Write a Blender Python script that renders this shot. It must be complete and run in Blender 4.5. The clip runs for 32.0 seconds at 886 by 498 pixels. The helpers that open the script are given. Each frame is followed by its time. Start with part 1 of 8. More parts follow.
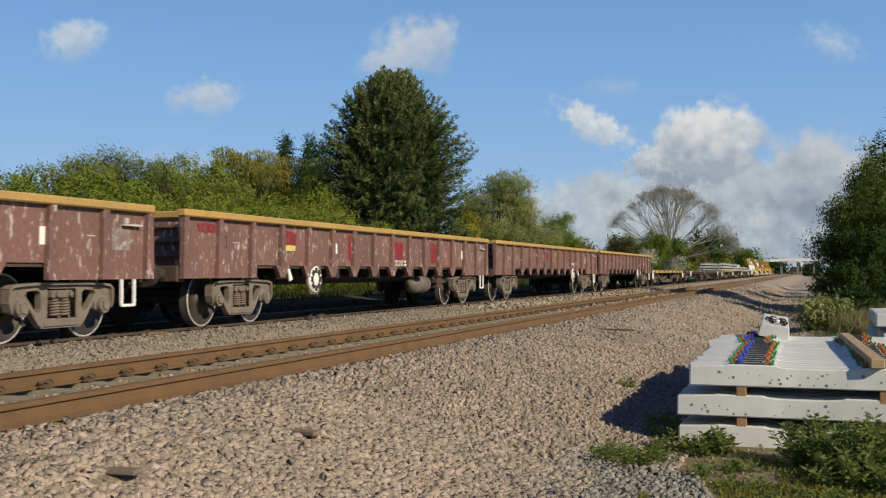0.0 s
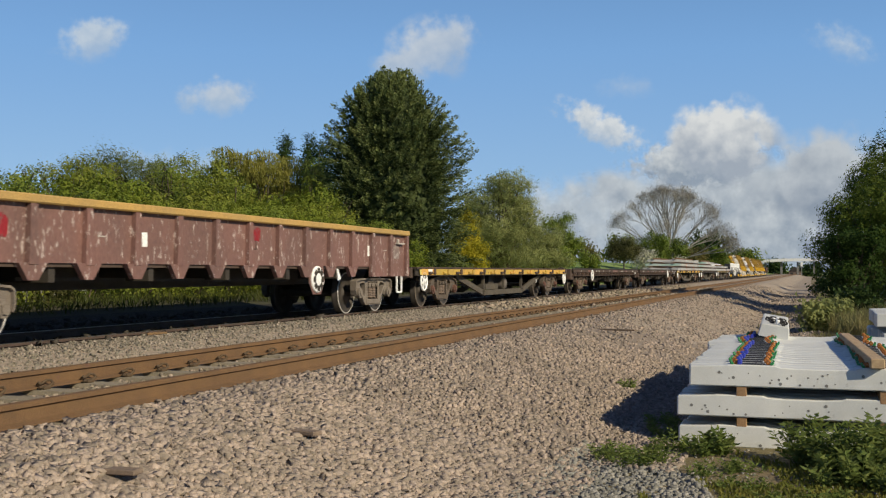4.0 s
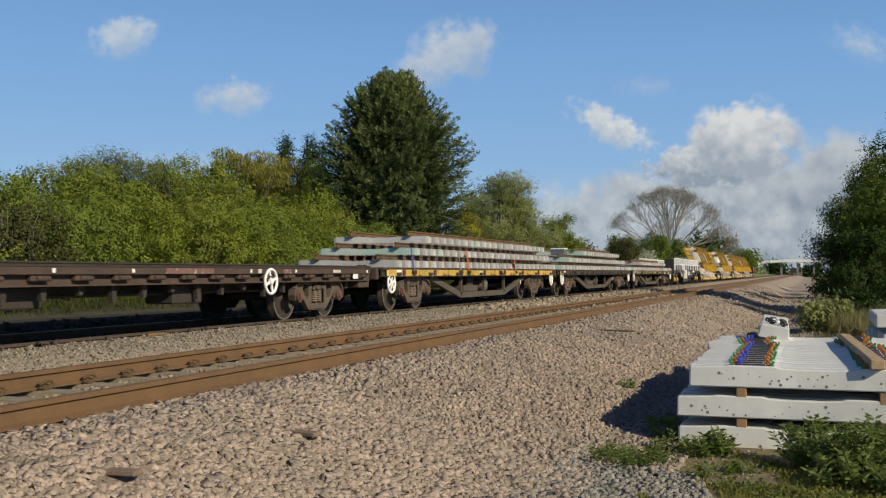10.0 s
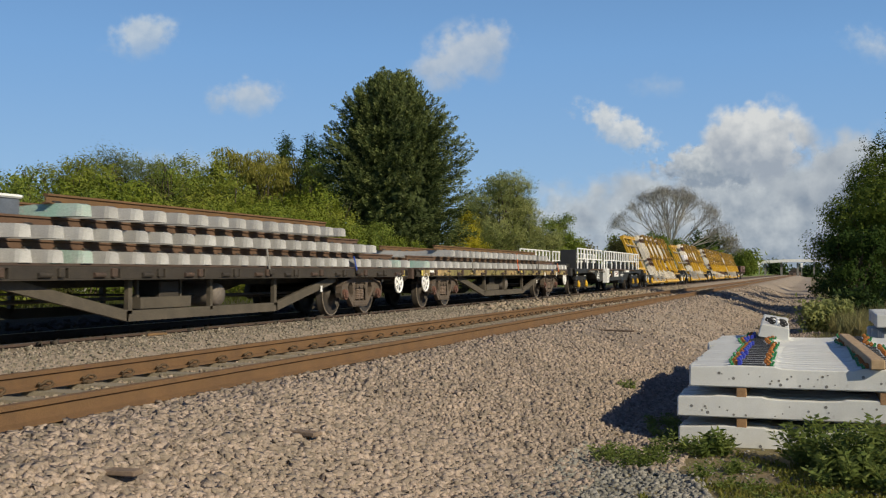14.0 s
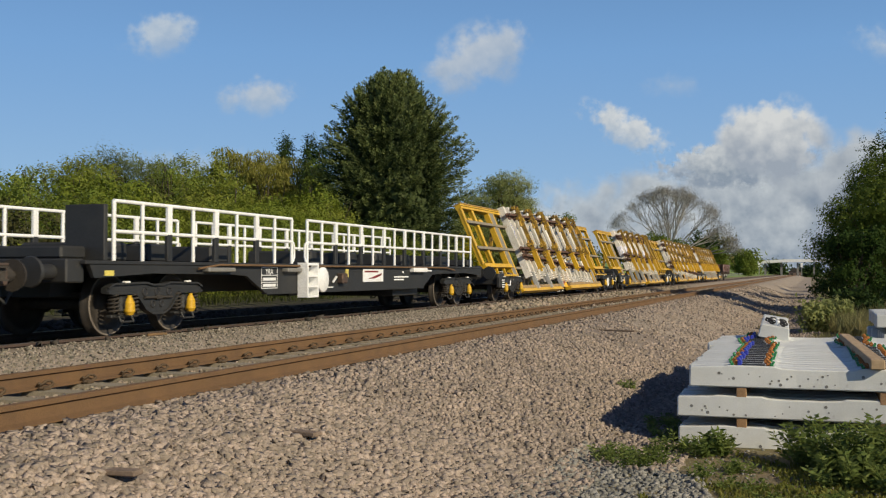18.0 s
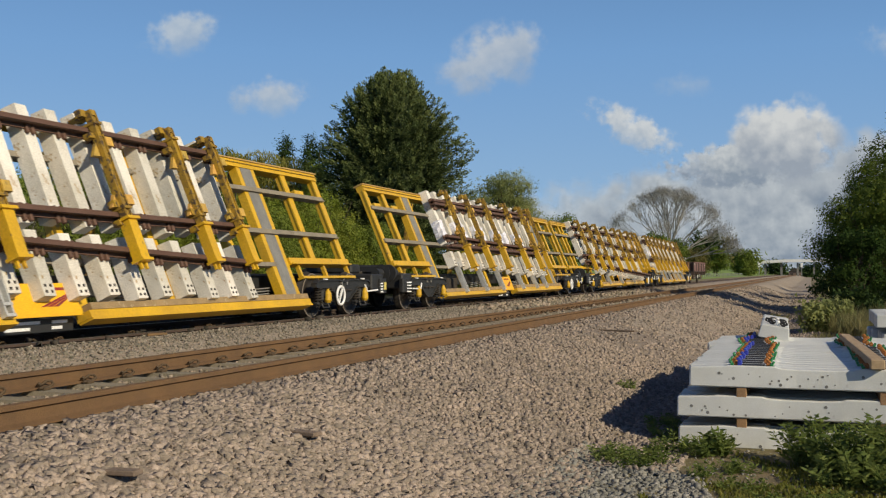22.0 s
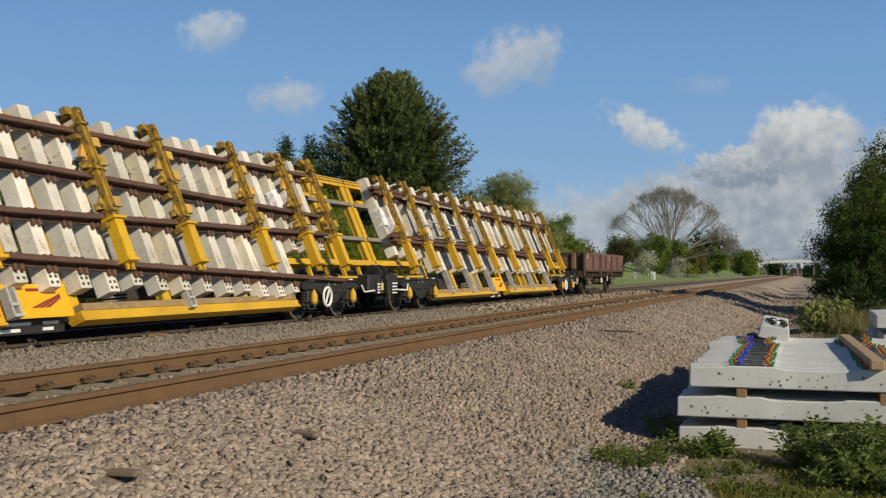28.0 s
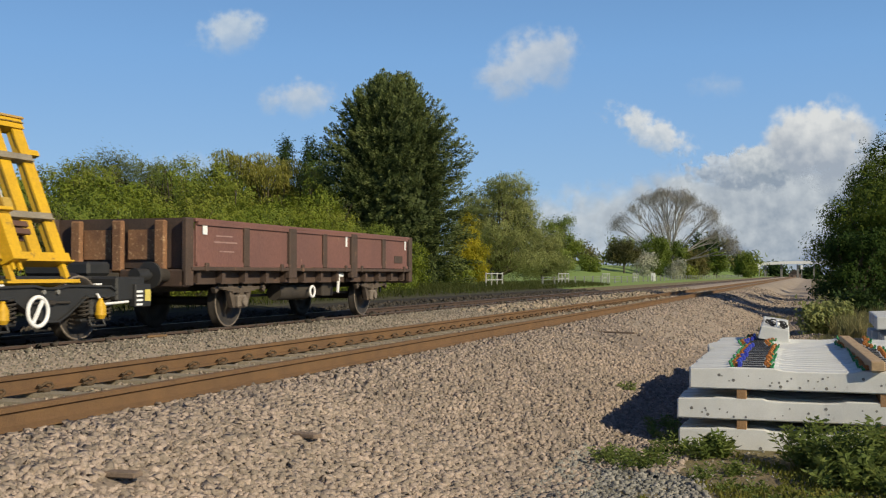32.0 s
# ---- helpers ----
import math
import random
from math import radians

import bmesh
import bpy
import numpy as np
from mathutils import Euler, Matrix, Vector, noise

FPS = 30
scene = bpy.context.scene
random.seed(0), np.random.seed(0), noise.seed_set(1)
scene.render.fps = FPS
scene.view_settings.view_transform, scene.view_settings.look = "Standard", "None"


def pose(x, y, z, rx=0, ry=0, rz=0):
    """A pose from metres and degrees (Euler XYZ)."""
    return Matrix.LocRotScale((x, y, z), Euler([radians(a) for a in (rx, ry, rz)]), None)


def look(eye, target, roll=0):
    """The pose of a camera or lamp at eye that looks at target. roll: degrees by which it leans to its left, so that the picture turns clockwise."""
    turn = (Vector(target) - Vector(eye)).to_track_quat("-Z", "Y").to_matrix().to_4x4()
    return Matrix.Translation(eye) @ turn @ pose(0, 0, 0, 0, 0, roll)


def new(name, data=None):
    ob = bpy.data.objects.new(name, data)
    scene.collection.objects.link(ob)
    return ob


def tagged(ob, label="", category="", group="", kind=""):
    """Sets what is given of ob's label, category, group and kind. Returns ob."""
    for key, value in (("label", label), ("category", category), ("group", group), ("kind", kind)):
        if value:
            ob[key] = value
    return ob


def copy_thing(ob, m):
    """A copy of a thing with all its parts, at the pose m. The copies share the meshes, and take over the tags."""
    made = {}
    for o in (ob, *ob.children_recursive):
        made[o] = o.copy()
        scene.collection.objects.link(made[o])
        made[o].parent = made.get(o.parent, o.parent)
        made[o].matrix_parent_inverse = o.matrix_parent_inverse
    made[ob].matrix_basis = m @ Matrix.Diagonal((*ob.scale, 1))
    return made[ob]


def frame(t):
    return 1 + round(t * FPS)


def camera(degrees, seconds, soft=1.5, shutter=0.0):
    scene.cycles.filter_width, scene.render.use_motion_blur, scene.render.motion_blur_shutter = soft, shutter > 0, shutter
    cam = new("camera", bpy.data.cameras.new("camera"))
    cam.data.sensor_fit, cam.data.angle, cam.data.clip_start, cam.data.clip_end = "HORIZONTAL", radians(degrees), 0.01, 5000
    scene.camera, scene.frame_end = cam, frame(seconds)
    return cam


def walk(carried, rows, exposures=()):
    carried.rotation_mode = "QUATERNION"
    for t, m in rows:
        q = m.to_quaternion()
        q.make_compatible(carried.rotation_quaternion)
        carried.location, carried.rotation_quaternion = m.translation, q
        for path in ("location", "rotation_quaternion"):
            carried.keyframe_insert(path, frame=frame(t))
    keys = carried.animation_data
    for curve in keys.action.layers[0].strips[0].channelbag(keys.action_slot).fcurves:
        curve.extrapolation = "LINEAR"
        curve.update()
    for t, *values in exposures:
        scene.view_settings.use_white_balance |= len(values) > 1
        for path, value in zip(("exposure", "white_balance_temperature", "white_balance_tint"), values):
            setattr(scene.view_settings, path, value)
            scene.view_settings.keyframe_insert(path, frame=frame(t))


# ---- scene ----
from mathutils import geometry

# Camera on a tripod beside the line; it sinks by a hair now and then.
EYE = (0.0, 0.0, 0.873)
cam = camera(45.045, 32.0, soft=1.2, shutter=0.12)


def tilt(deg):
    return pose(*EYE, 90 + deg, 0, 19.0)


walk(cam, [(0.0, tilt(1.21)), (3.5, tilt(1.21)), (5.5, tilt(1.26)), (14.5, tilt(1.26)), (25.0, tilt(1.27)),
           (28.0, tilt(1.29)), (30.0, tilt(1.30)), (31.0, tilt(1.35)), (32.0, tilt(1.36))],
     exposures=[(0.0, -0.08, 6680, 7.0), (12.0, -0.14, 6680, 7.0), (18.0, -0.19, 6680, 7.0), (23.0, -0.27, 6680, 7.0), (29.0, -0.29, 6680, 7.0), (31.0, -0.22, 6680, 7.0), (32.0, -0.07, 6680, 7.0)])

# Sun low behind the camera's right shoulder, and a clear blue sky.
SUN = Vector((1.65, -0.74, 1.03)).normalized()
world = bpy.data.worlds.new("sky")
scene.world = world
world.use_nodes = True
wn, wl = world.node_tree.nodes, world.node_tree.links
sky = wn.new("ShaderNodeTexSky")
sky.sky_type, sky.sun_disc = "NISHITA", False
sky.sun_elevation = math.asin(SUN.z)
sky.sun_rotation = math.atan2(SUN.x, SUN.y)
sky.air_density, sky.dust_density, sky.ozone_density = 1.0, 0.1, 1.3
deep = wn.new("ShaderNodeHueSaturation")
deep.inputs["Hue"].default_value, deep.inputs["Saturation"].default_value = 0.52, 1.2
wl.new(sky.outputs[0], deep.inputs["Color"])
even = wn.new("ShaderNodeMix")
even.data_type = "RGBA"
aloft = wn.new("ShaderNodeTexCoord")
height = wn.new("ShaderNodeSeparateXYZ")
fade = wn.new("ShaderNodeMapRange")
fade.inputs["From Min"].default_value, fade.inputs["From Max"].default_value = 0.2, 0.48
fade.inputs["To Min"].default_value, fade.inputs["To Max"].default_value = 0.8, 0.0
wl.new(aloft.outputs["Generated"], height.inputs[0])
wl.new(height.outputs["Z"], fade.inputs[0])
wl.new(fade.outputs[0], even.inputs[0])
low = wn.new("ShaderNodeMix")
low.data_type = "RGBA"
near = wn.new("ShaderNodeMapRange")
near.interpolation_type = "SMOOTHSTEP"
near.inputs["From Min"].default_value, near.inputs["From Max"].default_value = 0.02, 0.26
wl.new(height.outputs["Z"], near.inputs[0])
wl.new(near.outputs[0], low.inputs[0])
low.inputs[6].default_value, low.inputs[7].default_value = (4.3, 7.4, 12.2, 1), (2.8, 6.0, 11.5, 1)
wl.new(low.outputs[2], even.inputs[7])
wl.new(deep.outputs[0], even.inputs[6])
wl.new(even.outputs[2], wn["Background"].inputs[0])
wn["Background"].inputs[1].default_value = 0.0725
lamp = bpy.data.lights.new("sun", "SUN")
lamp.energy, lamp.angle, lamp.color = 5.2, radians(0.55), (1.0, 0.86, 0.64)
sun = new("sun", lamp)
sun.matrix_world = look(SUN * 50, (0, 0, 0))


# ---- mesh and material helpers ----
class Shape:
    """Collects solids into one mesh."""

    def __init__(self):
        self.v, self.f, self.s = [], [], []

    def add(self, verts, faces, smooth=False, m=None):
        n = len(self.v)
        self.v += [tuple(m @ Vector(p)) for p in verts] if m else [tuple(p) for p in verts]
        self.f += [tuple(i + n for i in q) for q in faces]
        self.s += [smooth] * len(faces)
        return self

    def box(self, x0, x1, y0, y1, z0, z1, c=0.0, m=None):
        """A box between two corners; c: its chamfer."""
        if c <= 0:
            vs = [(x, y, z) for x in (x0, x1) for y in (y0, y1) for z in (z0, z1)]
            fs = [(0, 1, 3, 2), (4, 6, 7, 5), (0, 4, 5, 1), (2, 3, 7, 6), (0, 2, 6, 4), (1, 5, 7, 3)]
            return self.add(vs, fs, False, m)
        lo, hi = (x0, y0, z0), (x1, y1, z1)
        vs, ix = [], {}
        for k in range(8):
            b = (k >> 2 & 1, k >> 1 & 1, k & 1)
            for a in range(3):
                p = [(hi[i] if b[i] else lo[i]) if i == a else (hi[i] - c if b[i] else lo[i] + c) for i in range(3)]
                ix[b, a] = len(vs)
                vs.append(p)
        fs = []
        for a in range(3):
            u, w = (a + 1) % 3, (a + 2) % 3
            for sgn in (0, 1):
                ring = []
                for p, q in ((0, 0), (1, 0), (1, 1), (0, 1)):
                    b = [0, 0, 0]
                    b[a], b[u], b[w] = sgn, p, q
                    ring.append(ix[tuple(b), a])
                fs.append(tuple(ring if sgn else ring[::-1]))
            for p in (0, 1):
                for q in (0, 1):
                    b0, b1 = [0, 0, 0], [0, 0, 0]
                    b0[u], b0[w], b1[u], b1[w], b1[a] = p, q, p, q, 1
                    r = (ix[tuple(b0), u], ix[tuple(b1), u], ix[tuple(b1), w], ix[tuple(b0), w])
                    fs.append(r if p != q else r[::-1])
        for k in range(8):
            b = (k >> 2 & 1, k >> 1 & 1, k & 1)
            r = (ix[b, 0], ix[b, 1], ix[b, 2])
            fs.append(r if sum(b) % 2 else r[::-1])
        return self.add(vs, fs, False, m)

    def prism(self, poly, axis, a, b, m=None):
        """A polygon extruded along an axis from a to b; poly is given in the other two axes, in order."""
        n = len(poly)

        def at(p, t):
            return {"x": (t, p[0], p[1]), "y": (p[0], t, p[1]), "z": (p[0], p[1], t)}[axis]
        vs = [at(p, a) for p in poly] + [at(p, b) for p in poly]
        fs = [tuple(range(n))[::-1], tuple(range(n, 2 * n))] + [(i, (i + 1) % n, n + (i + 1) % n, n + i) for i in range(n)]
        return self.add(vs, fs, False, m)

    def plate(self, outer, holes, x0, x1):
        """A plate in the y-z plane between x0 and x1, with openings cut through it."""
        loops = [outer, *holes]
        flat = [p for q in loops for p in q]
        n = len(flat)
        tris = geometry.tessellate_polygon([[Vector((0, *p)) for p in q] for q in loops])
        vs = [(x0, *p) for p in flat] + [(x1, *p) for p in flat]
        fs = [tuple(t) for t in tris] + [tuple(i + n for i in t)[::-1] for t in tris]
        k = 0
        for q in loops:
            m = len(q)
            fs += [(k + i, k + (i + 1) % m, n + k + (i + 1) % m, n + k + i) for i in range(m)]
            k += m
        return self.add(vs, fs)

    def rod(self, p0, p1, r, n=8, r2=None, smooth=True, m=None):
        """A round bar from p0 to p1."""
        p0, p1 = Vector(p0), Vector(p1)
        r2 = r if r2 is None else r2
        q = (p1 - p0).to_track_quat("Z", "Y")
        vs = []
        for p, rr in ((p0, r), (p1, r2)):
            vs += [p + q @ Vector((rr * math.cos(2 * math.pi * i / n), rr * math.sin(2 * math.pi * i / n), 0)) for i in range(n)]
        k = len(self.f)
        self.add(vs, [(i, (i + 1) % n, n + (i + 1) % n, n + i) for i in range(n)], smooth, m)
        return self.add(vs, [tuple(range(n))[::-1], tuple(range(n, 2 * n))], False, m)

    def beam(self, p0, p1, w, h, upv=(0, 0, 1), m=None):
        """A square bar from p0 to p1, w wide and h deep along upv."""
        p0, p1, upv = Vector(p0), Vector(p1), Vector(upv)
        d = (p1 - p0).normalized()
        side = d.cross(upv).normalized() * (w / 2)
        top = side.cross(d).normalized() * (h / 2)
        vs = [p + a * side + b * top for p in (p0, p1) for a, b in ((-1, -1), (1, -1), (1, 1), (-1, 1))]
        return self.add(vs, [(3, 2, 1, 0), (4, 5, 6, 7), (0, 1, 5, 4), (1, 2, 6, 5), (2, 3, 7, 6), (3, 0, 4, 7)], False, m)

    def lathe(self, prof, n=28, m=None, smooth=True):
        """A profile of (radius, x) turned round the x axis."""
        k = len(prof)
        vs = [(x, r * math.cos(2 * math.pi * i / n), r * math.sin(2 * math.pi * i / n)) for i in range(n) for r, x in prof]
        fs = [(i * k + j, i * k + j + 1, ((i + 1) % n) * k + j + 1, ((i + 1) % n) * k + j) for i in range(n) for j in range(k - 1)]
        return self.add(vs, fs, smooth, m)

    def hoop(self, c, R, r, axis="x", n=24, k=8, squash=1.0):
        """A ring."""
        vs = []
        for i in range(n):
            a = 2 * math.pi * i / n
            for j in range(k):
                b = 2 * math.pi * j / k
                rr, h = R + r * math.cos(b), r * squash * math.sin(b)
                p = (h, rr * math.cos(a), rr * math.sin(a)) if axis == "x" else (rr * math.cos(a), h, rr * math.sin(a)) if axis == "y" else (rr * math.cos(a), rr * math.sin(a), h)
                vs.append((c[0] + p[0], c[1] + p[1], c[2] + p[2]))
        fs = [(i * k + j, i * k + (j + 1) % k, ((i + 1) % n) * k + (j + 1) % k, ((i + 1) % n) * k + j) for i in range(n) for j in range(k)]
        return self.add(vs, fs, True)

    def mesh(self, name, material):
        me = bpy.data.meshes.new(name)
        me.from_pydata(self.v, [], self.f)
        me.polygons.foreach_set("use_smooth", self.s)
        if material:
            me.materials.append(material)
        me.update()
        return me


def part(name, shape, material, parent, label=""):
    """One mesh object under a thing or a part."""
    data = shape if isinstance(shape, bpy.types.Mesh) else shape.mesh(name, material)
    ob = new(name, data)
    ob.parent = parent
    return tagged(ob, label)


def thing(name, label, category, m=None, group="", kind=""):
    ob = new(name)
    ob.empty_display_size = 0.2
    if m:
        ob.matrix_basis = m
    return tagged(ob, label, category, group, kind)


def solid(name, shape, material, label, category="", kind="", group=""):
    return tagged(new(name, shape.mesh(name, material)), label, category, group, kind)


def bulk(name, verts, faces, material):
    """A mesh from arrays: verts (n, 3), faces (m, k)."""
    me = bpy.data.meshes.new(name)
    verts, faces = np.asarray(verts, np.float32), np.asarray(faces, np.int32)
    k = faces.shape[1]
    me.vertices.add(len(verts))
    me.vertices.foreach_set("co", verts.ravel())
    me.loops.add(faces.size)
    me.loops.foreach_set("vertex_index", faces.ravel())
    me.polygons.add(len(faces))
    me.polygons.foreach_set("loop_start", np.arange(len(faces), dtype=np.int32) * k)
    me.update(calc_edges=True)
    me.validate()
    if material:
        me.materials.append(material)
    return me


def mat(name, a, b, scale=4.0, rough=0.7, metal=0.0, bump=0.2, fine=60.0, c=None, spots=0.62, island=0.0, coords="Object", translucent=0.0, stretch=None, spec=None, rand=0.0, cs=2.3, grainy=1.0, hue=0.06):
    """A worn surface: colours a and b mixed by a broad noise, patches of c, fine grain in colour and relief."""
    m = bpy.data.materials.new(name)
    m.use_nodes = True
    n, l = m.node_tree.nodes, m.node_tree.links
    bs = n["Principled BSDF"]
    tc = n.new("ShaderNodeTexCoord")
    src = tc.outputs[coords]
    if stretch:
        mp = n.new("ShaderNodeMapping")
        mp.inputs["Scale"].default_value = stretch
        l.new(src, mp.inputs[0])
        src = mp.outputs[0]

    def noisy(s, detail=5.0, w=0.55):
        t = n.new("ShaderNodeTexNoise")
        t.inputs["Scale"].default_value, t.inputs["Detail"].default_value, t.inputs["Roughness"].default_value = s, detail, w
        l.new(src, t.inputs["Vector"])
        return t.outputs["Fac"]

    def mixed(fac, x, y, kind="MIX"):
        q = n.new("ShaderNodeMix")
        q.data_type, q.blend_type = "RGBA", kind
        for sock, val in ((q.inputs[0], fac), (q.inputs[6], x), (q.inputs[7], y)):
            if isinstance(val, (tuple, list)):
                sock.default_value = (*val, 1)
            elif isinstance(val, (int, float)):
                sock.default_value = val
            else:
                l.new(val, sock)
        return q.outputs[2]

    def ramp(fac, lo, hi):
        r = n.new("ShaderNodeMapRange")
        r.inputs["From Min"].default_value, r.inputs["From Max"].default_value = lo, hi
        l.new(fac, r.inputs[0])
        return r.outputs[0]
    col = mixed(ramp(noisy(scale), 0.35, 0.65), a, b)
    if c:
        col = mixed(ramp(noisy(scale * cs, 8.0, 0.65), spots, spots + 0.06), col, c)
    grain = noisy(fine, 4.0, 0.6)
    g = n.new("ShaderNodeMapRange")
    g.inputs["From Min"].default_value, g.inputs["From Max"].default_value = 0.25, 0.75
    g.inputs["To Min"].default_value, g.inputs["To Max"].default_value = 1 - 0.28 * grainy, 1 + 0.25 * grainy
    l.new(grain, g.inputs[0])
    hsv = n.new("ShaderNodeHueSaturation")
    l.new(col, hsv.inputs["Color"])
    val = g.outputs[0]
    for kind, amount in (("island", island), ("rand", rand)):
        if amount:
            if kind == "island":
                geo = n.new("ShaderNodeNewGeometry").outputs["Random Per Island"]
            else:
                geo = n.new("ShaderNodeObjectInfo").outputs["Random"]
            r = n.new("ShaderNodeMapRange")
            r.inputs["To Min"].default_value, r.inputs["To Max"].default_value = 1 - amount, 1 + amount
            l.new(geo, r.inputs[0])
            mu = n.new("ShaderNodeMath")
            mu.operation = "MULTIPLY"
            l.new(val, mu.inputs[0])
            l.new(r.outputs[0], mu.inputs[1])
            val = mu.outputs[0]
            r2 = n.new("ShaderNodeMapRange")
            r2.inputs["To Min"].default_value, r2.inputs["To Max"].default_value = 0.5 + amount * hue, 0.5 - amount * hue
            l.new(geo, r2.inputs[0])
            l.new(r2.outputs[0], hsv.inputs["Hue"])
    l.new(val, hsv.inputs["Value"])
    l.new(hsv.outputs[0], bs.inputs["Base Color"])
    bs.inputs["Roughness"].default_value, bs.inputs["Metallic"].default_value = rough, metal
    if spec is not None:
        bs.inputs["Specular IOR Level"].default_value = spec
    if bump:
        bp = n.new("ShaderNodeBump")
        bp.inputs["Strength"].default_value, bp.inputs["Distance"].default_value = bump, 0.02
        l.new(grain, bp.inputs["Height"])
        l.new(bp.outputs[0], bs.inputs["Normal"])
    if translucent:
        tr = n.new("ShaderNodeBsdfTranslucent")
        l.new(hsv.outputs[0], tr.inputs[0])
        mx = n.new("ShaderNodeMixShader")
        mx.inputs[0].default_value = translucent
        l.new(bs.outputs[0], mx.inputs[1])
        l.new(tr.outputs[0], mx.inputs[2])
        l.new(mx.outputs[0], n["Material Output"].inputs[0])
    return m


M_BALLAST = mat("ballast", (0.255, 0.207, 0.166), (0.21, 0.173, 0.14), 0.8, 0.95, 0, 0.9, 45, c=(0.26, 0.205, 0.16), spots=0.6)
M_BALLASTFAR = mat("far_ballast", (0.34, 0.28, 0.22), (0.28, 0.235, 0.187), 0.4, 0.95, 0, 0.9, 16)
# oily bed and stones, with the train's shadow put into both colours
M_DIRTYSHADE = mat("oily_shaded_ballast", (0.026, 0.022, 0.017), (0.019, 0.017, 0.013), 0.8, 0.95, 0, 0.9, 45, c=(0.06, 0.05, 0.04), spots=0.66)
M_SHADESTONE = mat("oily_shaded_stone", (0.05, 0.043, 0.033), (0.038, 0.033, 0.026), 0.8, 0.9, 0, 0.3, 70, island=0.35)
M_BEDSTONE = mat("bed_stone", (0.30, 0.25, 0.185), (0.24, 0.205, 0.155), 0.8, 0.9, 0, 0.3, 70, island=0.35)
M_STONE = mat("ballast_stone", (0.318, 0.26, 0.212), (0.256, 0.213, 0.176), 0.8, 0.92, 0, 0.3, 70, island=0.32, hue=0.028)
M_SIXFOOT = mat("six_foot_stone", (0.255, 0.225, 0.178), (0.20, 0.178, 0.143), 0.9, 0.9, 0, 0.3, 70, island=0.4)
M_GREYSTONE = mat("grey_stone", (0.27, 0.262, 0.232), (0.19, 0.187, 0.168), 0.9, 0.9, 0, 0.3, 70, island=0.35)
M_RUST = mat("rail_rust", (0.165, 0.093, 0.041), (0.125, 0.072, 0.035), 3, 0.85, 0.0, 0.3, 90, c=(0.13, 0.07, 0.045), spots=0.64)
M_RAILTOP = mat("rail_head", (0.30, 0.26, 0.22), (0.36, 0.33, 0.30), 6, 0.38, 0.9, 0.05, 120)
M_EARTH = mat("earth", (0.20, 0.155, 0.09), (0.15, 0.13, 0.055), 1.2, 0.95, 0, 0.7, 40, c=(0.16, 0.135, 0.09), spots=0.6)
# verge soil coloured very dark, carrying the shade behind the train further back
M_VERGESHADE = mat("shaded_verge_soil", (0.055, 0.058, 0.024), (0.04, 0.036, 0.02), 1.5, 0.95, 0, 0.7, 30)
M_FIELD = mat("field_grass", (0.16, 0.25, 0.05), (0.20, 0.28, 0.07), 0.15, 0.95, 0, 0.6, 14)
M_MAROON = mat("maroon_paint", (0.20, 0.103, 0.088), (0.15, 0.085, 0.074), 1.1, 0.65, 0, 0.15, 30, c=(0.46, 0.39, 0.36), spots=0.575, stretch=(1, 1.1, 0.4), cs=12)
M_YELLOWTOP = mat("ochre_rim", (0.46, 0.29, 0.09), (0.38, 0.25, 0.09), 1.5, 0.7, 0, 0.15, 50, c=(0.2, 0.12, 0.06), spots=0.66)
M_YELLOW = mat("yellow_paint", (0.68, 0.41, 0.017), (0.55, 0.325, 0.02), 1.6, 0.45, 0, 0.06, 30, c=(0.26, 0.16, 0.045), spots=0.63, grainy=0.6, cs=3.5)
M_GRIME = mat("grimy_steel", (0.05, 0.042, 0.034), (0.034, 0.029, 0.025), 3, 0.8, 0.1, 0.3, 50, c=(0.09, 0.07, 0.05), spots=0.64)
M_BROWN = mat("brown_steel", (0.082, 0.052, 0.039), (0.056, 0.039, 0.031), 2.5, 0.8, 0.0, 0.3, 50, c=(0.15, 0.09, 0.06), spots=0.62)
M_BOGIE = mat("bogie_cast", (0.205, 0.175, 0.145), (0.145, 0.12, 0.10), 4, 0.85, 0.05, 0.35, 60, c=(0.22, 0.13, 0.09), spots=0.66)
M_BOGIE2 = mat("brown_cast", (0.12, 0.093, 0.072), (0.08, 0.063, 0.05), 4, 0.85, 0.05, 0.35, 60, c=(0.17, 0.11, 0.075), spots=0.64)
M_TRUSS = mat("grey_truss", (0.10, 0.086, 0.066), (0.07, 0.06, 0.047), 3, 0.8, 0.05, 0.25, 50, c=(0.13, 0.09, 0.06), spots=0.66)
M_DARK = mat("dark_paint", (0.022, 0.023, 0.024), (0.03, 0.03, 0.03), 3, 0.55, 0, 0.15, 60, c=(0.055, 0.05, 0.045), spots=0.66)
M_WHEEL = mat("wheel_steel", (0.07, 0.06, 0.052), (0.045, 0.04, 0.036), 5, 0.6, 0.4, 0.15, 60)
M_RIM = mat("bright_rim", (0.66, 0.64, 0.61), (0.5, 0.48, 0.45), 8, 0.4, 0.35, 0.05, 90)
M_GREYSTEEL = mat("galvanised", (0.30, 0.29, 0.26), (0.24, 0.23, 0.21), 4, 0.55, 0.3, 0.15, 60, c=(0.2, 0.15, 0.1), spots=0.66)
M_WHITE = mat("white_paint", (0.86, 0.87, 0.87), (0.78, 0.79, 0.79), 3, 0.5, 0, 0.08, 60, c=(0.5, 0.48, 0.44), spots=0.72)

# ---- ground: one sheet with the line's cross-section ----
TRAIN_X, NEAR_X = -9.95, -5.75


